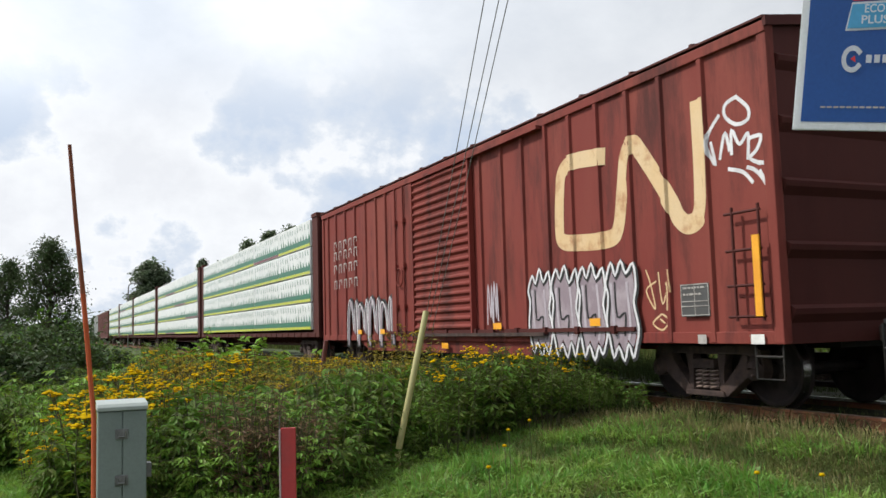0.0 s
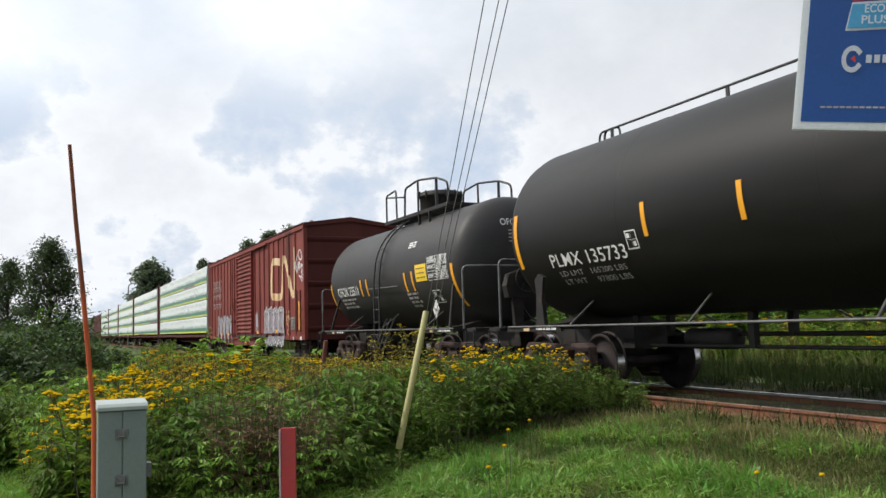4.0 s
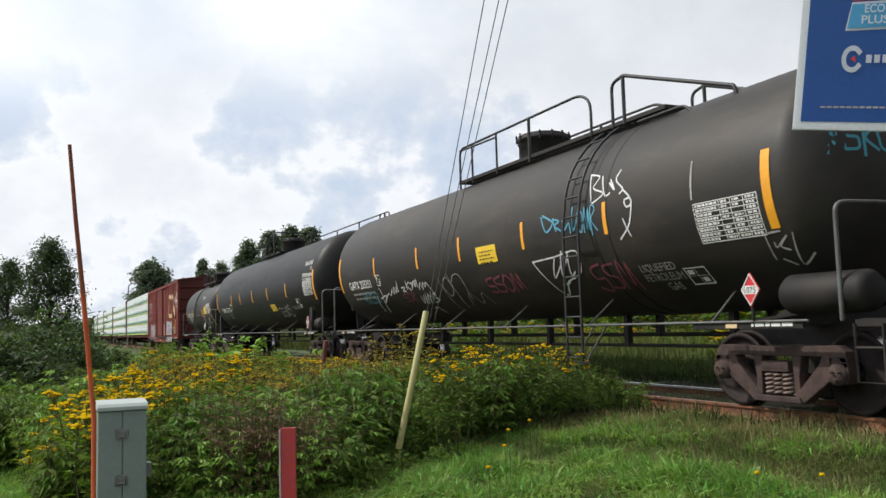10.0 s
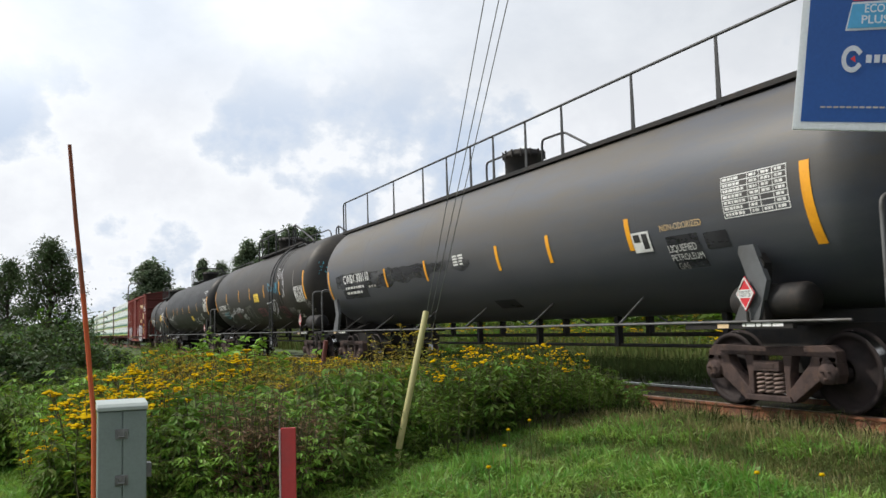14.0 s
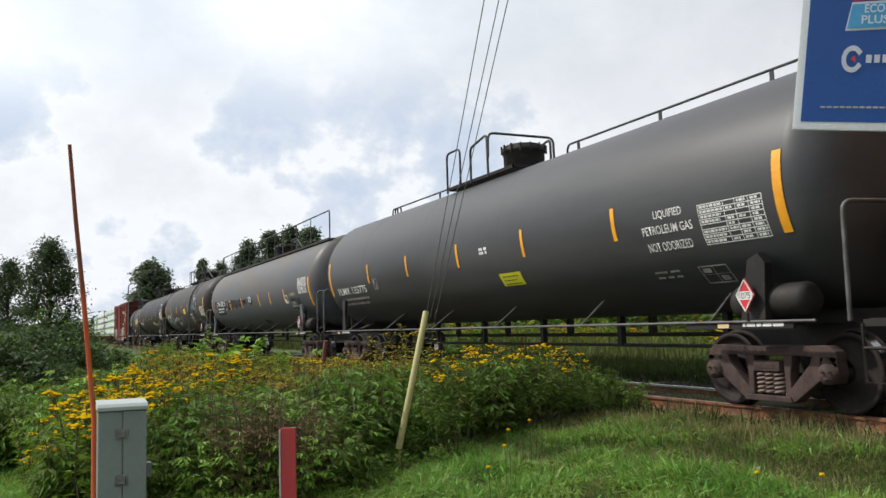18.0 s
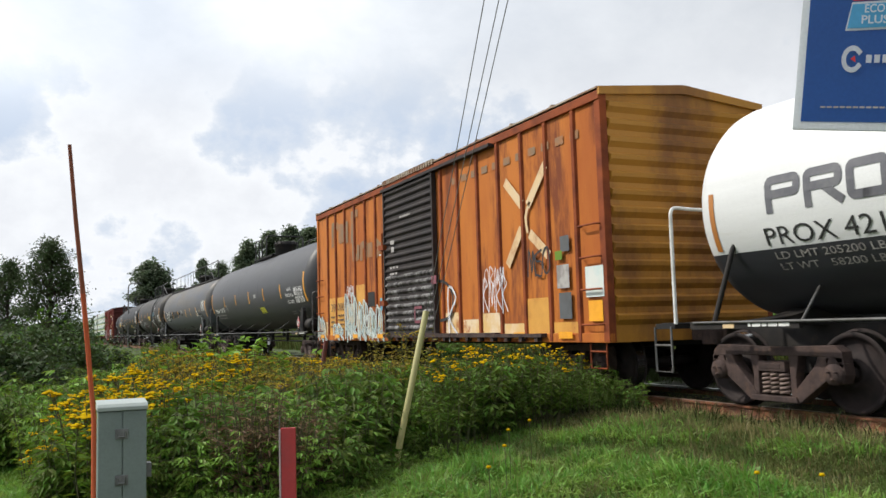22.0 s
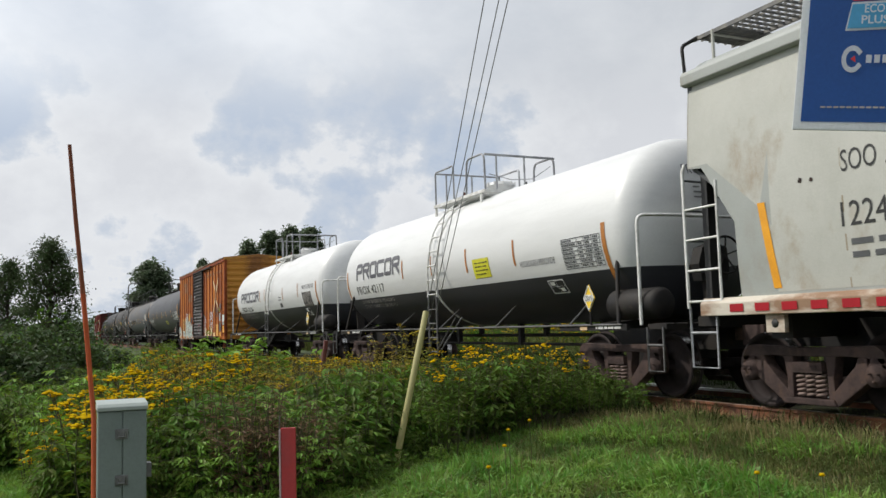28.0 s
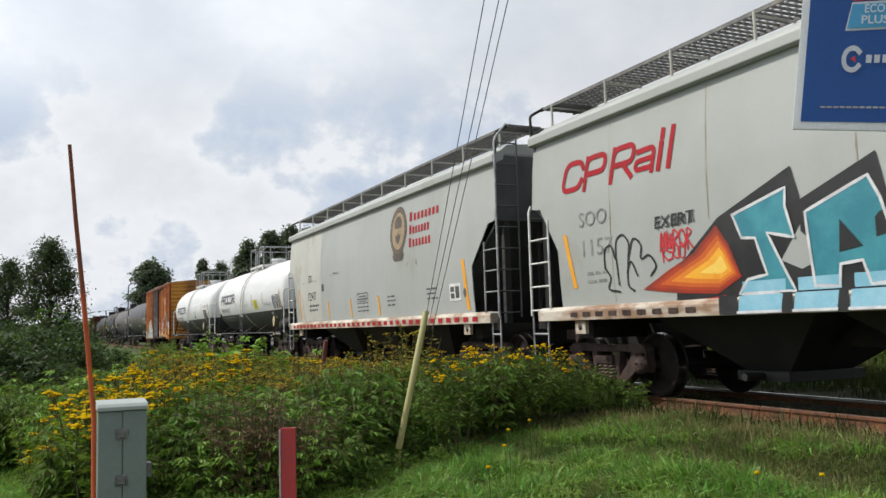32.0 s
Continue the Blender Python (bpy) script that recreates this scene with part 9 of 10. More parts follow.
def weed(seed, h, leaf_len, leaf_w, flowers, stems=7, leaves=16, spread=0.28, head=0.05, wide=0.075, bare=0.08, sprays=0):
    """Meshes for one tall weed: stems, leaves and flower heads."""
    rg = random.Random(seed)
    s, l, f = Buf(), Buf(), Buf()
    for i in range(stems):
        a = rg.uniform(0, 2 * math.pi)
        r0 = rg.uniform(0.0, spread)
        base = Vector((math.cos(a) * r0, math.sin(a) * r0, 0))
        hh = h * rg.uniform(0.66, 1.08)
        tip = base + Vector((math.cos(a) * rg.uniform(0.05, 0.25) * h, math.sin(a) * rg.uniform(0.05, 0.25) * h, hh))
        mid = (base + tip) / 2 + Vector((rg.uniform(-0.04, 0.04), rg.uniform(-0.04, 0.04), 0.03))
        s.tube([base, mid, tip], 0.007, 4, taper=0.003)
        for k in range(sprays):
            # compound leaves: a stalk with paired leaflets that hang
            t = 0.12 + 0.88 * (k + rg.random()) / sprays
            p = base.lerp(tip, t)
            la = rg.uniform(0, 2 * math.pi)
            out = Vector((math.cos(la), math.sin(la), rg.uniform(-0.1, 0.45)))
            ln = rg.uniform(0.12, 0.22) * (1.15 - 0.4 * t)
            end = p + out * ln - Vector((0, 0, ln * 0.25))
            s.tube([p, p.lerp(end, 0.5) + Vector((0, 0, ln * 0.1)), end], 0.003, 3)
            side = out.cross(Vector((0, 0, 1))).normalized()
            for q, sw in ((0.45, 1), (0.45, -1), (0.8, 1), (0.8, -1), (1.0, 0)):
                d = out * (0.5 + 0.5 * (sw == 0)) + side * sw * 0.9 + Vector((0, 0, rg.uniform(-0.9, -0.1)))
                leaf_card(l, p.lerp(end, q), d, Vector((rg.uniform(-.3, .3), rg.uniform(-.3, .3), 1)), leaf_len * rg.uniform(0.75, 1.2), leaf_w * rg.uniform(0.8, 1.15))
        for k in range(leaves):
            t = rg.uniform(bare, 0.99)
            p = base.lerp(tip, t) + (mid - (base + tip) / 2) * (1 - abs(2 * t - 1))
            la = rg.uniform(0, 2 * math.pi)
            d = Vector((math.cos(la), math.sin(la), rg.uniform(-0.45, 0.6)))
            sc = rg.uniform(0.6, 1.15) * (1.0 if t < 0.8 else 0.7)
            leaf_card(l, p, d, Vector((rg.uniform(-.5, .5), rg.uniform(-.5, .5), 1)), leaf_len * sc, leaf_w * sc)
        if flowers and rg.random() < flowers:
            # flat-topped clusters of small heads
            for k in range(rg.randint(6, 11)):
                ca, cr = rg.uniform(0, 2 * math.pi), rg.uniform(0, wide)
                c = tip + Vector((math.cos(ca) * cr, math.sin(ca) * cr, rg.uniform(-0.015, 0.03)))
                hr = head * rg.uniform(0.35, 0.6)
                ring = [c + Vector((math.cos(q) * hr, math.sin(q) * hr, 0)) for q in np.linspace(0, 2 * math.pi, 6, endpoint=False)]
                f.add(ring + [c + Vector((0, 0, hr * 0.55)), c - Vector((0, 0, hr * 0.4))], [(j, (j + 1) % 6, 6) for j in range(6)] + [((j + 1) % 6, j, 7) for j in range(6)])
                s.tube([tip - Vector((0, 0, 0.08)), c], 0.003, 3)
    return s, l, f


def weed_kind(name, label, seed, leaf_mat, bloom="flower", **kw):
    s, l, f = weed(seed, **kw)
    meshes = []
    for nm, bf, mt in (("stalk", s, "stem"), ("foliage", l, leaf_mat), ("flower_top", f, bloom)):
        if bf.v:
            me = bf.mesh(nm)
            me.materials.append(M[mt])
            meshes.append((nm, me))
    return name, label, meshes


def plant(kind, x, y, turn, scale, sink=0.03, z=None):
    name, label, meshes = kind
    root = thing(name, label, "plant", "tall weeds by the track", pose(x, y, (ground_z(x, y) if z is None else z) - sink, 0, 0, turn) @ Matrix.Diagonal((scale, scale, scale, 1)))
    for nm, me in meshes:
        o = new(nm, me)
        o.parent = root
        o["kind"] = "stuff"
    return root


def mass(name, label, rows):
    """Weeds past counting, joined by material: rows of (kind, x, y, turn, scale)."""
    store = {}
    for kind, x, y, turn, scale in rows:
        m = pose(x, y, ground_z(x, y) - 0.03, 0, 0, turn) @ Matrix.Diagonal((scale, scale, scale, 1))
        mm = np.array(m)
        for nm, me in kind[2]:
            co = np.empty(len(me.vertices) * 3)
            me.vertices.foreach_get("co", co)
            co = co.reshape(-1, 3) @ mm[:3, :3].T + mm[:3, 3]
            bf = store.setdefault((nm, me.materials[0].name), (Buf(), me.materials[0]))[0]
            k = len(bf.v)
            bf.v += co.tolist()
            bf.f += [tuple(i + k for i in p.vertices) for p in me.polygons]
            bf.s += [False] * len(me.polygons)
    root = thing(name, label, "weeds", kind="stuff")
    for (nm, mt), (bf, mat) in store.items():
        part(nm, bf, mat, root, fix=False)["kind"] = "stuff"
    return root


TANSY = [weed_kind("flowering_weed", "tall green weed with flat golden flower clusters", 100 + i, "leaf", h=1.02, leaf_len=0.13, leaf_w=0.036, flowers=0.85, stems=11, leaves=28, spread=0.22, bare=0.30, head=0.055, wide=0.085) for i in range(4)]
GREEN = [weed_kind("leafy_weed", "feathery green weed without flowers", 150 + i, "leaf", h=1.0, leaf_len=0.13, leaf_w=0.036, flowers=0.0, stems=12, leaves=32, spread=0.26, bare=0.25) for i in range(3)]
FERN = [weed_kind("leafy_weed", "ferny weed with bare stalks below, shade in its leaf colour", 160 + i, "leaf_fern_shaded", h=1.0, leaf_len=0.12, leaf_w=0.030, flowers=0.0, stems=12, leaves=34, spread=0.26, bare=0.34) for i in range(3)]
BUTTON = [weed_kind("flowering_weed", "ferny weed with flat golden flower clusters, shade in its leaf colour", 180 + i, "leaf_fern_shaded", h=1.02, leaf_len=0.12, leaf_w=0.030, flowers=0.5, stems=10, leaves=34, spread=0.24, bare=0.34, head=0.050, wide=0.08) for i in range(3)]
OLIVE = [weed_kind("flowering_weed", "olive-yellow weed with faded flower spikes", 170 + i, "leaf_olive", "ochre_head", h=1.0, leaf_len=0.10, leaf_w=0.03, flowers=0.26, stems=13, leaves=26, spread=0.3, head=0.045, wide=0.10) for i in range(3)]
LEAFY = [weed_kind("leafy_weed", "bushy broad-leaved dark green weed", 200 + i, "leaf" if i % 2 else "leaf_dark", h=0.95, leaf_len=0.19, leaf_w=0.078, flowers=0, stems=10, leaves=26, spread=0.36) for i in range(4)]
BUSHY = [weed_kind("leafy_weed", "dense deep green weed with hanging leaflets", 250 + i, "leaf_bush", h=0.97, leaf_len=0.125, leaf_w=0.052, flowers=0, stems=10, leaves=0, spread=0.34, sprays=13) for i in range(4)]
LUSH = [weed_kind("leafy_weed", "fresh green weed with hanging leaflets", 270 + i, "leaf_light", h=0.95, leaf_len=0.12, leaf_w=0.05, flowers=0, stems=7, leaves=0, spread=0.24, sprays=11) for i in range(2)]
LIGHT = [weed_kind("leafy_weed", "bright green broad-leaved weed", 300 + i, "leaf_light", h=0.85, leaf_len=0.17, leaf_w=0.08, flowers=0, stems=7, leaves=24, spread=0.2) for i in range(2)]
DRY = [weed_kind("dry_weed", "browned brushy weed gone to seed", 400 + i, "leaf_brown", h=1.0, leaf_len=0.12, leaf_w=0.02, flowers=0, stems=13, leaves=22, spread=0.25) for i in range(2)]

rp = random.Random(77)
VIEW = look(EYE, AIM, ROLL).inverted()


def between(knots, c):
    for (a, ra), (b2, rb2) in zip(knots, knots[1:]):
        if c <= b2:
            return ra + (rb2 - ra) * max(0.0, c - a) / (b2 - a)
    return knots[-1][1]


# where the weeds' outline and the golden flowers lie along the bearings
OUTLINE = [(-50, 640), (120, 625), (300, 625), (560, 632), (700, 640), (760, 628), (880, 614), (980, 620), (1050, 635), (1110, 660), (1135, 690)]
GOLDEN = [(60, 815), (110, 760), (160, 705), (230, 668), (300, 655), (420, 668)]


def row_of(x, y, z):
    q = VIEW @ Vector((x, y, z))
    return 441 + FOCAL * q.y / q.z


def tallest(x, y, col):
    """The height that just reaches the weeds' outline."""
    d = y * math.cos(YAW) + x * math.sin(YAW)
    return aimed(col, between(OUTLINE, col), d).z - ground_z(x, y)


spots, rows = [], []
for i in range(30000):
    if len(spots) >= 1060:
        break
    y = 7.7 + 26 * rp.random() ** 1.9
    x = rp.uniform(-2.6, 7.6)
    if y < front_y(x):
        continue
    col = column(x, y)
    if col < -60 or col > 1116 or (col < 75 and y < 12.0) or (x > 7.0 and y > 15):
        continue
    gap = (0.13 + 0.010 * y) ** 2 * (2.0 if 270 < col < 740 and y < front_y(x) + 2.0 else 1.0)
    if any((x - a) ** 2 + (y - c) ** 2 < gap for a, c in spots):
        continue
    spots.append((x, y))
    depth = y - front_y(x)
    q = rp.random()
    hmax = tallest(x, y, col)
    swell = 1.0 + 0.55 * noise.noise(Vector((x * 0.8, y * 0.8, 21)))
    fresh = noise.noise(Vector((x * 1.1, y * 1.1, 40))) > 0.18
    g = ground_z(x, y)
    if col < 270:
        h = swell * (rp.uniform(0.5, 0.8) if depth < 2.0 else rp.uniform(0.7, 1.0))
        h = min(h, hmax)
        d = y * math.cos(YAW) + x * math.sin(YAW)
        hg = aimed(col, between(GOLDEN, col) + rp.uniform(-16, 16), d).z - g
        if 62 < col and 0.4 < hg < 1.15 and q < 0.6:
            kind, h = rp.choice(TANSY), hg
        else:
            kind = rp.choice(GREEN) if q < 0.45 else (rp.choice(LUSH) if q < 0.72 else rp.choice(BUSHY))
    elif col < 760:
        if depth < 2.3:
            h = rp.uniform(0.5, 0.75) if depth < 0.5 else rp.uniform(0.65, 1.0)
            kind = rp.choice(LUSH) if fresh and q < 0.75 else (rp.choice(BUSHY) if q < 0.85 else rp.choice(LEAFY))
        elif depth < 3.3:
            h = rp.uniform(0.75, 1.0)
            kind = rp.choice(BUSHY) if q < 0.30 else (rp.choice(GREEN) if q < 0.6 else (rp.choice(LUSH) if q < 0.75 else rp.choice(OLIVE)))
        else:
            h = rp.uniform(0.8, 1.05)
            kind = rp.choice(OLIVE) if q < 0.78 else (rp.choice(GREEN) if q < 0.92 else rp.choice(LIGHT))
        h = min(h * swell, hmax)
        if col < 440 and abs(row_of(x, y, g + h) - between(GOLDEN, col)) < 9 and rp.random() < 0.22:
            kind = rp.choice(TANSY)
        elif depth > 4.5 and rp.random() < 0.04:
            kind = rp.choice(TANSY)
    else:
        h = hmax * (rp.uniform(0.5, 0.95) if depth < 0.3 else rp.uniform(0.78, 1.0))
        kind = rp.choice(BUTTON) if h > 0.93 * hmax and q < 0.85 else (rp.choice(FERN) if q < 0.85 or depth > 1.0 else rp.choice(BUSHY))
    if 650 < col < 775 and depth < 1.1:
        h = min(h, rp.uniform(0.28, 0.45))
    rows.append((kind, x, y, rp.uniform(0, 360), max(0.28, min(h, hmax, 1.3))))
# single plants that stand out
for (px, dp, kind, row) in ((322, 21, LIGHT[0], 603), (386, 20, LIGHT[1], 594), (405, 20.5, LIGHT[0], 592), (425, 20.2, LIGHT[1], 594), (520, 17, LIGHT[1], 616), (620, 10.0, LIGHT[0], 722), (700, 17, OLIVE[0], 590), (728, 16, OLIVE[1], 590), (660, 18, OLIVE[2], 606),
                            (470, 8.35, DRY[0], 698), (500, 8.3, DRY[1], 705), (525, 8.3, DRY[1], 712), (440, 8.4, DRY[0], 690), (548, 8.3, DRY[0], 735), (405, 8.4, DRY[1], 715), (485, 8.25, DRY[1], 720), (420, 8.35, DRY[0], 700)):
    x, y = along(px, dp)
    d = y * math.cos(YAW) + x * math.sin(YAW)
    rows.append((kind, x, y, rp.uniform(0, 360), max(0.4, (aimed(px, row, d).z - ground_z(x, y)) / (0.76 if kind in LIGHT else 0.95))))
rows.sort(key=lambda r: r[1] ** 2 + r[2] ** 2)
for r in rows[:290]:
    plant(*r)
mass("weed_thicket", "dense green and olive weeds along the track bank", rows[290:])
# weeds farther along the bank and on the lower left, then beyond the track
far = []
for i in range(260):
    y = rp.uniform(15, 60)
    x = rp.uniform(-14, 1.0) if i % 3 else rp.uniform(0, 6.2)
    col = column(x, y)
    if -90 < col < 1100:
        far.append((rp.choice(GREEN + LEAFY[1:2] + LIGHT), x, y, rp.uniform(0, 360), rp.uniform(0.8, 1.2)))
for i in range(330):
    y = rp.uniform(3, 50)
    x = 16.5 + 5 * rp.random() ** 1.3
    far.append((rp.choice(LEAFY[1::2] + GREEN[:1] + OLIVE[:1] + TANSY[:1]), x, y, rp.uniform(0, 360), rp.uniform(0.7, 1.2) * (1 + 0.12 * (x - 16.5))))
for i in range(260):
    y = rp.uniform(2, 75)
    far.append((rp.choice(LEAFY[0::2]), rp.uniform(20, 25), y, rp.uniform(0, 360), rp.uniform(2.0, 2.9)))
mass("far_weeds", "rough green weeds beyond the track and down the bank", far)
low = []
rl = np.random.RandomState(12)
while len(low) < 1500:
    p = near_grass(rl, -0.15)
    if p is None or (p[0] > 4.6 and rl.rand() < 0.85):
        continue
    low.append((LIGHT[rl.randint(0, 2)], p[0], p[1], rl.uniform(0, 360), rl.uniform(0.12, 0.26)))
mass("low_weeds", "low bright broad-leaved weeds in the grass", low)
# stray yellow blooms in the grass
for (px, pyl, dp) in ((937, 745, 8.6), (893, 790, 7.2), (1340, 838, 5.9), (1455, 842, 5.7), (865, 828, 6.2), (900, 762, 8.2)):
    top = aimed(px, pyl, dp)
    fb = Vector((top.x, top.y, ground_z(top.x, top.y)))
    fl = thing("dandelion", "small yellow dandelion bloom in the grass", "flower", "yellow blooms in the grass", Matrix.Translation(fb))
    b = Buf()
    b.tube([(0, 0, 0), (0.01, 0, (top.z - fb.z) * 0.5), (0, 0, top.z - fb.z)], 0.003, 4)
    part("stalk", b, "stem", fl)
    b = Buf()
    b.lathe([(-0.008, 0.004), (0.0, 0.02), (0.010, 0.019), (0.016, 0.012), (0.018, 0.0)], 9, pose(0, 0, top.z - fb.z), "z")
    part("bloom", b, "flower", fl)


# ---- trees
def tree(label, x, y, height, crown_w, trunk_r, seed, mat="leaf_far", clumps=70, leaf=0.16, per=34, crown_from=0.2, lean=0.0, gap=0.75):
    rg = random.Random(seed)
    root = thing("tree", label, "tree", m=pose(x, y, ground_z(x, y) - 0.1))
    t, l = Buf(), Buf()
    top = Vector((lean * height, 0, height * 0.88))
    pts = [Vector((0, 0, 0)), Vector((lean * height * 0.3 + rg.uniform(-.1, .1), rg.uniform(-.1, .1), height * 0.35)), Vector((lean * height * 0.6, rg.uniform(-.15, .15), height * 0.62)), top]
    t.tube(pts, trunk_r, 8, taper=trunk_r * 0.2)
    for i in range(clumps):
        k = crown_from + (1 - crown_from) * rg.random()
        prof = math.sin(math.pi * min(1, 0.12 + 0.88 * (k - crown_from) / (1 - crown_from)) ** 0.8) ** 0.6
        a = rg.uniform(0, 2 * math.pi)
        r = crown_w / 2 * prof * rg.uniform(gap * 0.4, 1.05)
        c = Vector((lean * height * k + math.cos(a) * r, math.sin(a) * r, height * k * 0.97))
        base = Vector((lean * height * k * 0.8, 0, max(height * (k - 0.16), height * 0.1)))
        t.tube([base, (base + c) / 2 + Vector((0, 0, 0.04 * height)), c], trunk_r * 0.22, 4, taper=trunk_r * 0.05)
        cr = crown_w * rg.uniform(0.06, 0.16)
        for j in range(per):
            d = Vector((rg.gauss(0, 1), rg.gauss(0, 1), rg.gauss(0, 0.8)))
            p = c + d * cr * 0.55
            leaf_card(l, p, Vector((rg.uniform(-1, 1), rg.uniform(-1, 1), rg.uniform(-0.8, 0.6))), Vector((rg.uniform(-.4, .4), rg.uniform(-.4, .4), 1)), leaf * rg.uniform(0.7, 1.3), leaf * rg.uniform(0.5, 0.8))
    part("trunk", t, "bark", root, fix=False)
    part("crown", l, mat, root, fix=False)
    return root


def shrub(label, x, y, w, h, seed, mat="leaf_dark", clumps=26, per=34, leaf=0.14, name="bush"):
    rg = random.Random(seed)
    root = thing(name, label, "bush", m=pose(x, y, ground_z(x, y) - 0.08))
    t, l = Buf(), Buf()
    for i in range(clumps):
        a = rg.uniform(0, 2 * math.pi)
        r = w / 2 * math.sqrt(rg.random())
        z = h * (0.15 + 0.8 * rg.random()) * (1 - 0.5 * (r / (w / 2)) ** 2)
        c = Vector((math.cos(a) * r, math.sin(a) * r, z))
        t.tube([(c.x * 0.2, c.y * 0.2, 0), (c.x * 0.7, c.y * 0.7, z * 0.6), c], 0.02, 4, taper=0.005)
        cr = min(w, h) * rg.uniform(0.10, 0.2)
        for j in range(per):
            p = c + Vector((rg.gauss(0, 1), rg.gauss(0, 1), rg.gauss(0, 0.8))) * cr * 0.6
            leaf_card(l, p, Vector((rg.uniform(-1, 1), rg.uniform(-1, 1), rg.uniform(-0.6, 0.7))), Vector((0, 0, 1)), leaf * rg.uniform(0.7, 1.3), leaf * rg.uniform(0.45, 0.8))
    part("stem", t, "bark", root, fix=False)
    part("foliage", l, mat, root, fix=False)
    return root


tree("dark leafy tree with an open crown", *along(88, 34), 5.35, 2.6, 0.10, 1, "leaf_tree", 230, 0.11, 60, 0.04, gap=1.1)
tree("dark leafy tree with an open crown", *along(12, 36), 4.75, 2.4, 0.10, 7, "leaf_tree", 170, 0.12, 60, 0.04, gap=1.0)
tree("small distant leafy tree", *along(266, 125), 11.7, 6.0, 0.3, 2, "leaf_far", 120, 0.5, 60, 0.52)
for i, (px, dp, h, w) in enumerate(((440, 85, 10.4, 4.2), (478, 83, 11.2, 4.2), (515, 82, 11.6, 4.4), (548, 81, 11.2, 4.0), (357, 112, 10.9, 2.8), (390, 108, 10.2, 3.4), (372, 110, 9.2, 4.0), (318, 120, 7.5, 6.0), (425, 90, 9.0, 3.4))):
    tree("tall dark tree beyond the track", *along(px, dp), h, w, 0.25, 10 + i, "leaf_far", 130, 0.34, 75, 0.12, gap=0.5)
rb = random.Random(31)
for i in range(34):
    px = rb.uniform(-60, 128)
    dp = rb.uniform(17, 44)
    x, y = along(px, dp)
    shrub("dense dark green bush", x, y, rb.uniform(1.8, 3.2), rb.uniform(1.4, 2.5), 500 + i, "leaf_dark" if i % 3 == 0 else "leaf_tree", 44, 60, 0.13)
for i in range(30):
    px = rb.uniform(-80, 160)
    x, y = along(px, rb.uniform(150, 330))
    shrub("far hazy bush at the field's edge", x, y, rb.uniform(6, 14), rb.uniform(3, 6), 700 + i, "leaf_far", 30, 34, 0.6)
for i in range(46):
    x, y = along(rb.uniform(640, 1620), rb.uniform(32, 60))
    shrub("leafy bush beyond the track", x, y, rb.uniform(2.5, 5), rb.uniform(1.3, 2.4), 800 + i, "leaf" if i % 2 else "leaf_dark", 30, 44, 0.2)

# far street lamp beside the field
lx, ly = along(225, 92)
lamp_h = aimed(225, 503, 92 * math.cos(math.atan((225 - 784) / FOCAL))).z - ground_z(lx, ly)
lamp = thing("street_lamp", "distant grey street lamp with a bent arm", "street lamp", m=pose(lx, ly, ground_z(lx, ly)))
b = Buf()
b.tube(rounded3([(0, 0, 0), (0, 0, lamp_h), (0.85, -0.2, lamp_h + 0.1)], 0.4), 0.07, 7, taper=0.04)
part("pole", b, "steel", lamp)
b = Buf()
b.box(0.75, 1.25, -0.32, -0.12, lamp_h, lamp_h + 0.12)
part("lamp_head", b, "hop_end", lamp, bevel=0.03)

# ---- things near the camera
# equipment cabinet
cx, cy = along(216, 6.1)
cz = ground_z(cx, cy)
turn = -math.degrees(math.atan2(cx, cy)) + 3
cab = thing("utility_cabinet", "grey-green steel utility cabinet with two door leaves", "cabinet", m=pose(cx, cy, cz, 0, 0, turn))
CH = 0.636 - cz
b = Buf()
b.box(-0.152, 0.152, 0, 0.26, 0, CH - 0.04)
part("body", b, "cab_green", cab, bevel=0.006)
b = Buf()
b.prism([(-0.026, CH - 0.045), (-0.026, CH - 0.02), (0.0, CH), (0.28, CH + 0.012), (0.285, CH - 0.045)], "x", -0.159, 0.159)
part("lid", b, "cab_top_lit", cab, "overhanging lid, sunlight in its colour", bevel=0.004)
for s in (-1, 1):
    b = Buf()
    b.box(0.003 if s > 0 else -0.148, 0.148 if s > 0 else -0.003, -0.012, 0.0, 0.05, CH - 0.05)
    part("door", b, "cab_green", cab, bevel=0.003)
for z in (CH - 0.20, CH - 0.50):
    b = Buf()
    b.box(-0.045, 0.035, -0.022, -0.010, z - 0.03, z + 0.035)
    b.tube([(-0.03, -0.03, z + 0.02), (-0.03, -0.03, z - 0.015), (0.015, -0.03, z - 0.015), (0.015, -0.03, z + 0.02)], 0.006, 5)
    part("hasp", b, "steel", cab, "dull steel hasp", bevel=0.002)
b = Buf()
b.box(0.152, 0.187, 0.05, 0.14, CH - 0.50, CH - 0.41)
part("side_box", b, "steel", cab)

# orange marker pole, bowed a little
b = Buf()
px, py = along(168, 6.3)
pb = Vector((px, py, ground_z(px, py)))


mk = thing("marker_pole", "thin tall orange fibreglass marker pole, leaning", "pole", m=Matrix.Translation(pb))
b = Buf()
top, mid = aimed(123, 256, 6.0) - pb, aimed(147, 520, 6.05) - pb
low = aimed(166, 740, 6.1) - pb
b.tube([(0, 0, -0.05), low, mid], 0.017, 8)
part("pole_foot", b, "pole_orange", mk)
b = Buf()
b.tube([mid, mid.lerp(top, 0.5) + Vector((-0.004, 0, 0)), top], 0.0168, 8, taper=0.013)
part("pole_tip", b, "pole_brown", mk, "browned upper half")

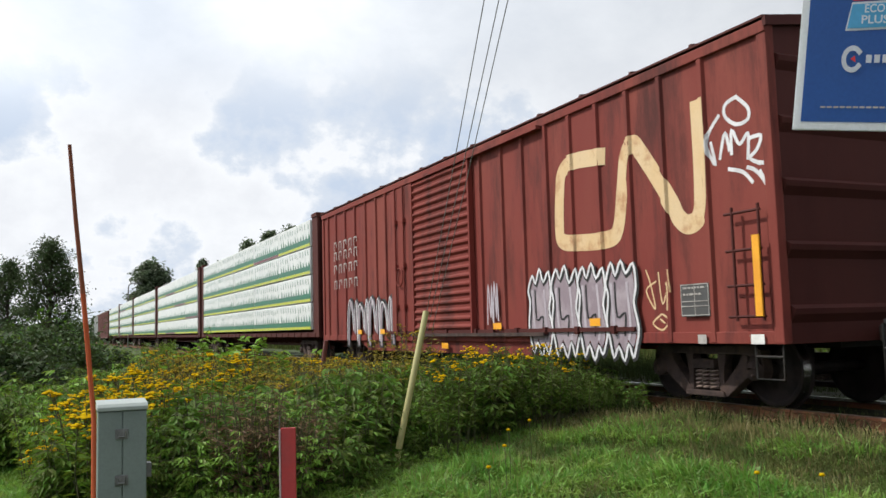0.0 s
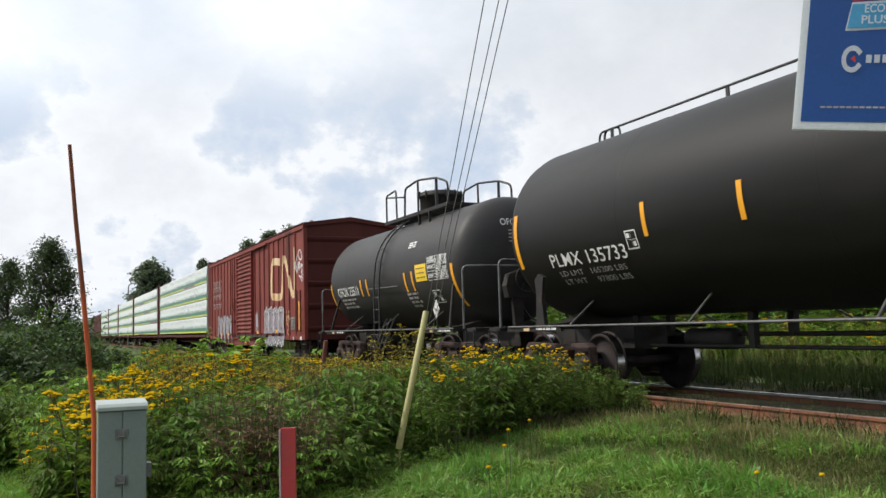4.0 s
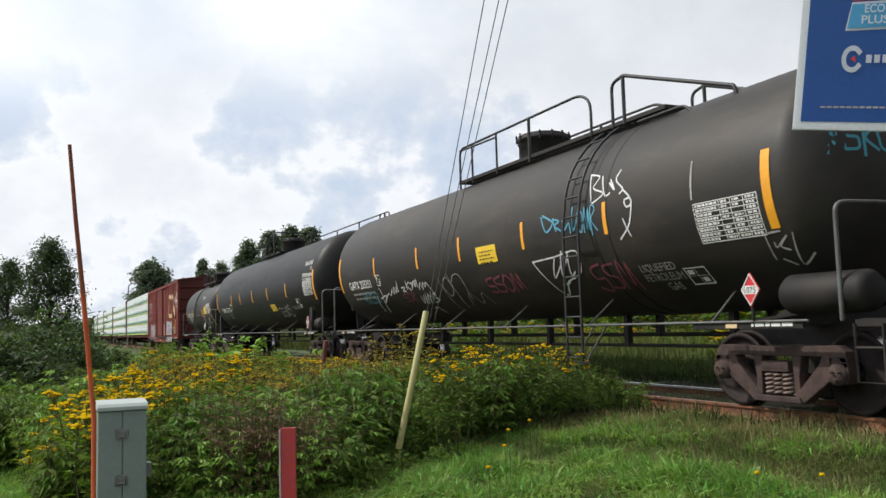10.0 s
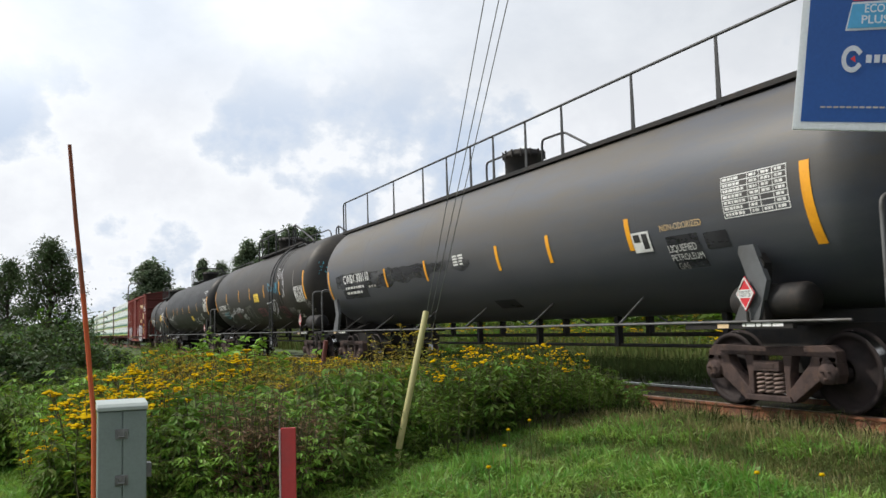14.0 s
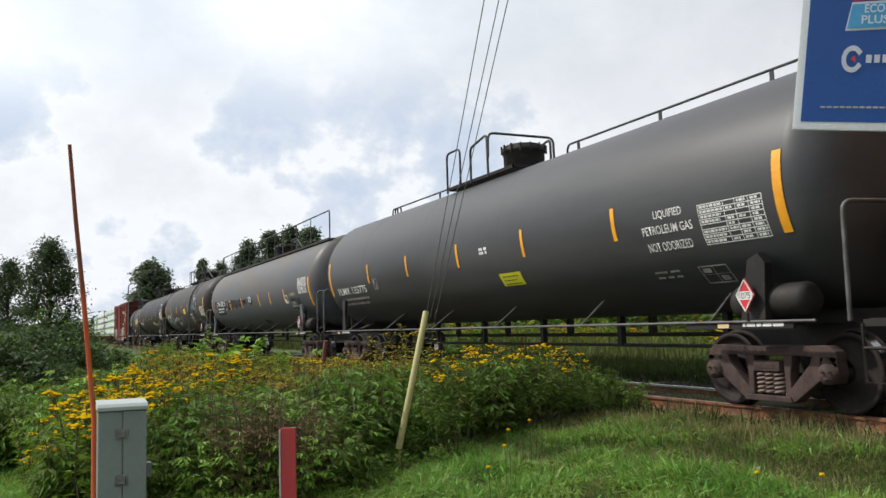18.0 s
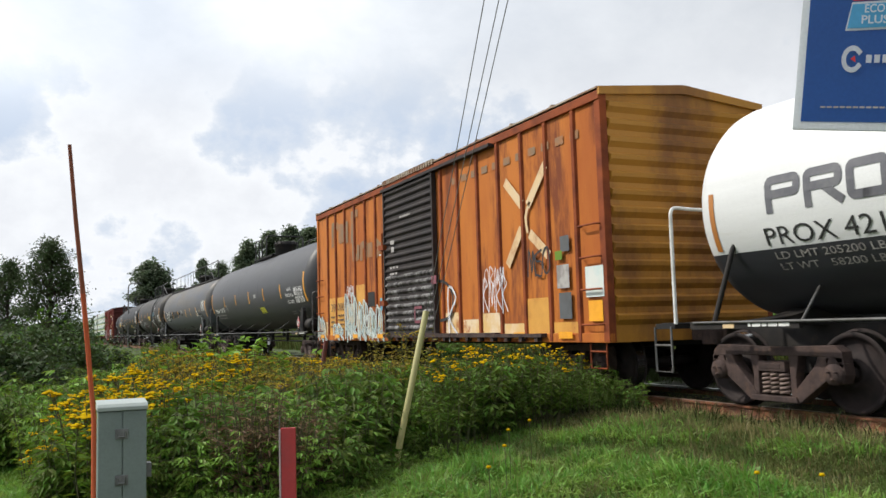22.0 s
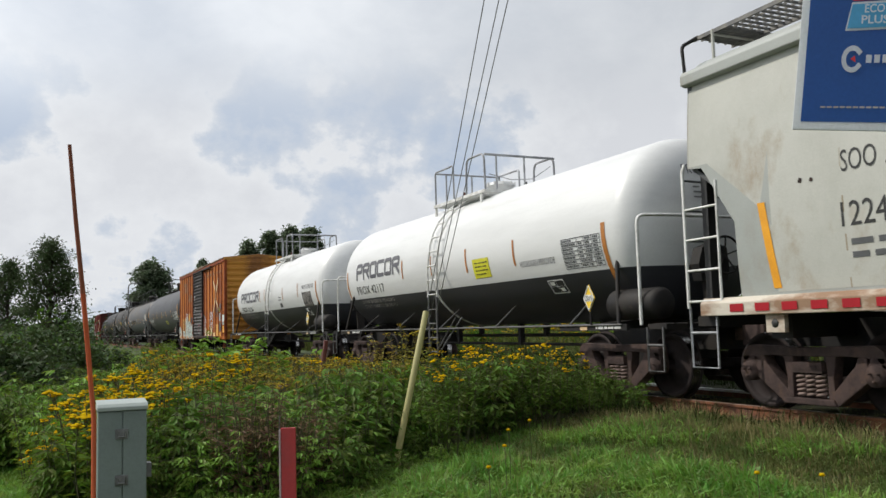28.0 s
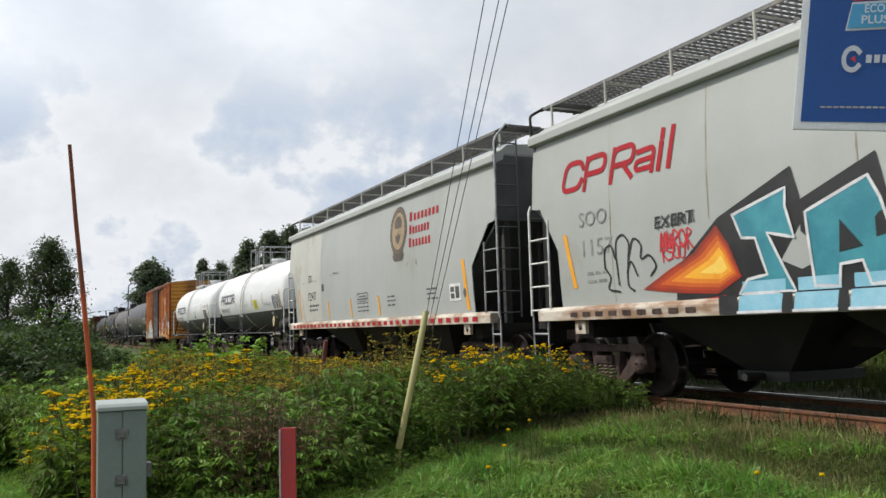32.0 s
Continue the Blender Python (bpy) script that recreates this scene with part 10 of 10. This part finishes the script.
# red marker post
x, y = along(504, 5.0)
rp_ = thing("marker_post", "flat faded red plastic marker post", "post", m=pose(x, y, ground_z(x, y), 0, 0, -math.degrees(math.atan2(x, y)) - 6))
ph = 0.535 - ground_z(x, y)
b = Buf()
b.box(-0.038, 0.046, -0.010, 0.012, 0, ph)
part("blade", b, "post_red", rp_, bevel=0.003)
b = Buf()
b.box(-0.048, -0.038, -0.016, 0.014, 0, ph - 0.01)
part("edge_rib", b, "post_pale", rp_, bevel=0.002)
b = Buf()
b.tube([(-0.045, 0.0, ph - 0.02), (-0.046, 0.0, ph + 0.07)], 0.003, 5)
part("wire_tip", b, "steel", rp_)

# rusty stake by the track
p0, p1 = aimed(577, 603, 15.0), aimed(569, 668, 15.0)
stk = thing("rusty_stake", "short leaning rusty red steel stake", "stake", m=Matrix.Translation((p1.x, p1.y, ground_z(p1.x, p1.y))))
b = Buf()
b.tube([(0, 0, 0), p1 - stk.location, p0 - stk.location], 0.045, 4)
part("bar", b, "red_old", stk)

# guy guard and its three strands
g0, g1 = aimed(704, 803, 9.3), aimed(754, 552, 10.0)
base = Vector((g0.x, g0.y, ground_z(g0.x, g0.y) - 0.05))
guy = thing("guy_anchor", "leaning yellowed plastic guy guard with three steel strands", "guy wire", m=Matrix.Translation(base))
b = Buf()
d = (g1 - g0)
b.tube([base - base, g0 - base, g1 - base], 0.036, 10)
part("guard", b, "guard", guy, "yellowed plastic guard tube")
for (pxl, foot) in ((857, 755), (883, 763), (899, 772)):
    b = Buf()
    top, low = aimed(pxl, 0, 6.6), aimed(foot, 554, 10.0)
    b.tube([low + (low - top) * 0.09 - base, low + (top - low) * 1.7 - base], 0.0045, 5)
    part("strand", b, "wire", guy, "thin galvanised strand")

# campaign board at the upper right, on two posts
sc = aimed(1402, 229, 3.6)
right_dir = (aimed(1568, 232, 3.46) - sc).normalized()
up_dir = (aimed(1421, 0, 3.6) - sc).normalized()
up_dir = (up_dir - right_dir * up_dir.dot(right_dir)).normalized()
nrm = right_dir.cross(up_dir)
right_dir = right_dir * 0.79
board_m = Matrix((( right_dir.x, up_dir.x, nrm.x, sc.x), (right_dir.y, up_dir.y, nrm.y, sc.y), (right_dir.z, up_dir.z, nrm.z, sc.z), (0, 0, 0, 1)))
sign = thing("campaign_sign", "blue campaign sign board with white border", "sign", m=board_m)
PX = 3.6 / 1504
b = Buf()
b.box(0, 1.22, 0, 1.22, -0.02, 0)
part("board", b, "sign_white", sign, bevel=0.002)
b = Buf()
b.box(16 * PX, 1.20, 14 * PX, 1.20, 0.0, 0.002)
part("blue_field", b, "sign_blue", sign)
b = Buf()
b.add([(91 * PX, 172 * PX, 0.004), (0.9, 178 * PX, 0.004), (0.92, 228 * PX, 0.004), (101 * PX, 222 * PX, 0.004)], [(0, 1, 2, 3)])
part("pale_frame", b, "sign_white", sign)
b = Buf()
b.add([(95 * PX, 176 * PX, 0.006), (0.9, 182 * PX, 0.006), (0.92, 224 * PX, 0.006), (102 * PX, 218 * PX, 0.006)], [(0, 1, 2, 3)])
part("pale_panel", b, "sign_pale", sign)
b = Buf()
b.add([(102 * PX, 224 * PX, 0.006), (0.92, 230 * PX, 0.006), (0.94, 330 * PX, 0.006), (112 * PX, 320 * PX, 0.006)], [(0, 1, 2, 3)])
part("red_panel", b, "red", sign)


on_board = lambda u, v: Vector((u * PX, v * PX, 0.009))
letters("sign_text", "ÉCO", (127, 166, 203, 217), on_board, "sign_white", sign, bold=0.02)
letters("sign_text", "PLUS", (122, 175, 184, 198), on_board, "sign_white", sign, bold=0.02)
# party mark as plain shapes: a broken ring with a red wedge, then bars
b = Buf()
cxr, cyr = 110 * PX, 123 * PX
ribbon(b, [(cxr + 17 * PX * math.cos(a), cyr + 19 * PX * math.sin(a)) for a in np.linspace(0.7, 5.6, 14)], 9 * PX, lambda u, v: Vector((u, v, 0.006)), 2)
part("party_mark", b, "sign_white", sign)
for k in range(9):
    b = Buf()
    patch(b, (137 + 16 * k) * PX, (148 + 16 * k) * PX, 116 * PX, 130 * PX, lambda u, v: Vector((u, v, 0.006)))
    part("name_bar", b, "sign_white", sign)
b = Buf()
fan(b, [(cxr - 4 * PX, cyr), (cxr + 5 * PX, cyr + 6 * PX), (cxr + 7 * PX, cyr - 6 * PX)], lambda u, v: Vector((u, v, 0.007)))
part("mark_wedge", b, "red", sign)
b = Buf()
for k in range(14):
    patch(b, (54 + 13 * k) * PX, (54 + 13 * k + 10) * PX, 38 * PX, 41 * PX, lambda u, v: Vector((u, v, 0.006)))
part("small_print", b, "faded", sign)
for k in (0.78, 1.1):
    b = Buf()
    b.box(k, k + 0.04, -2.6, 1.2, -0.065, -0.022)
    part("post", b, "lumber_end", sign, "plain wooden sign post")


def motions():
    """The train rolls away along the track; its wheels turn with it."""
    times = [0.0, 4.0, 8.0, 12.0, 16.0, 20.0, 24.0, 28.0, 32.0]
    wheels = {}
    for car, y in MOVING:
        walk(car, [(t, pose(TRACK, y + travelled(t), 0)) for t in times])
        for o in car.children_recursive:
            if o.name.split(".")[0] == "wheelset":
                wheels.setdefault(round(o.location.y, 2), []).append(o)
    for place, sets in wheels.items():
        first = sets[0]
        turn = [(k * 0.125, pose(0, place, 0.457, -math.degrees(travelled(k * 0.125) / 0.457))) for k in range(257)]
        walk(first, turn)
        for o in sets[1:]:
            o.rotation_mode = "QUATERNION"
            keys = o.animation_data_create()
            keys.action = first.animation_data.action
            keys.action_slot = first.animation_data.action_slot


motions()
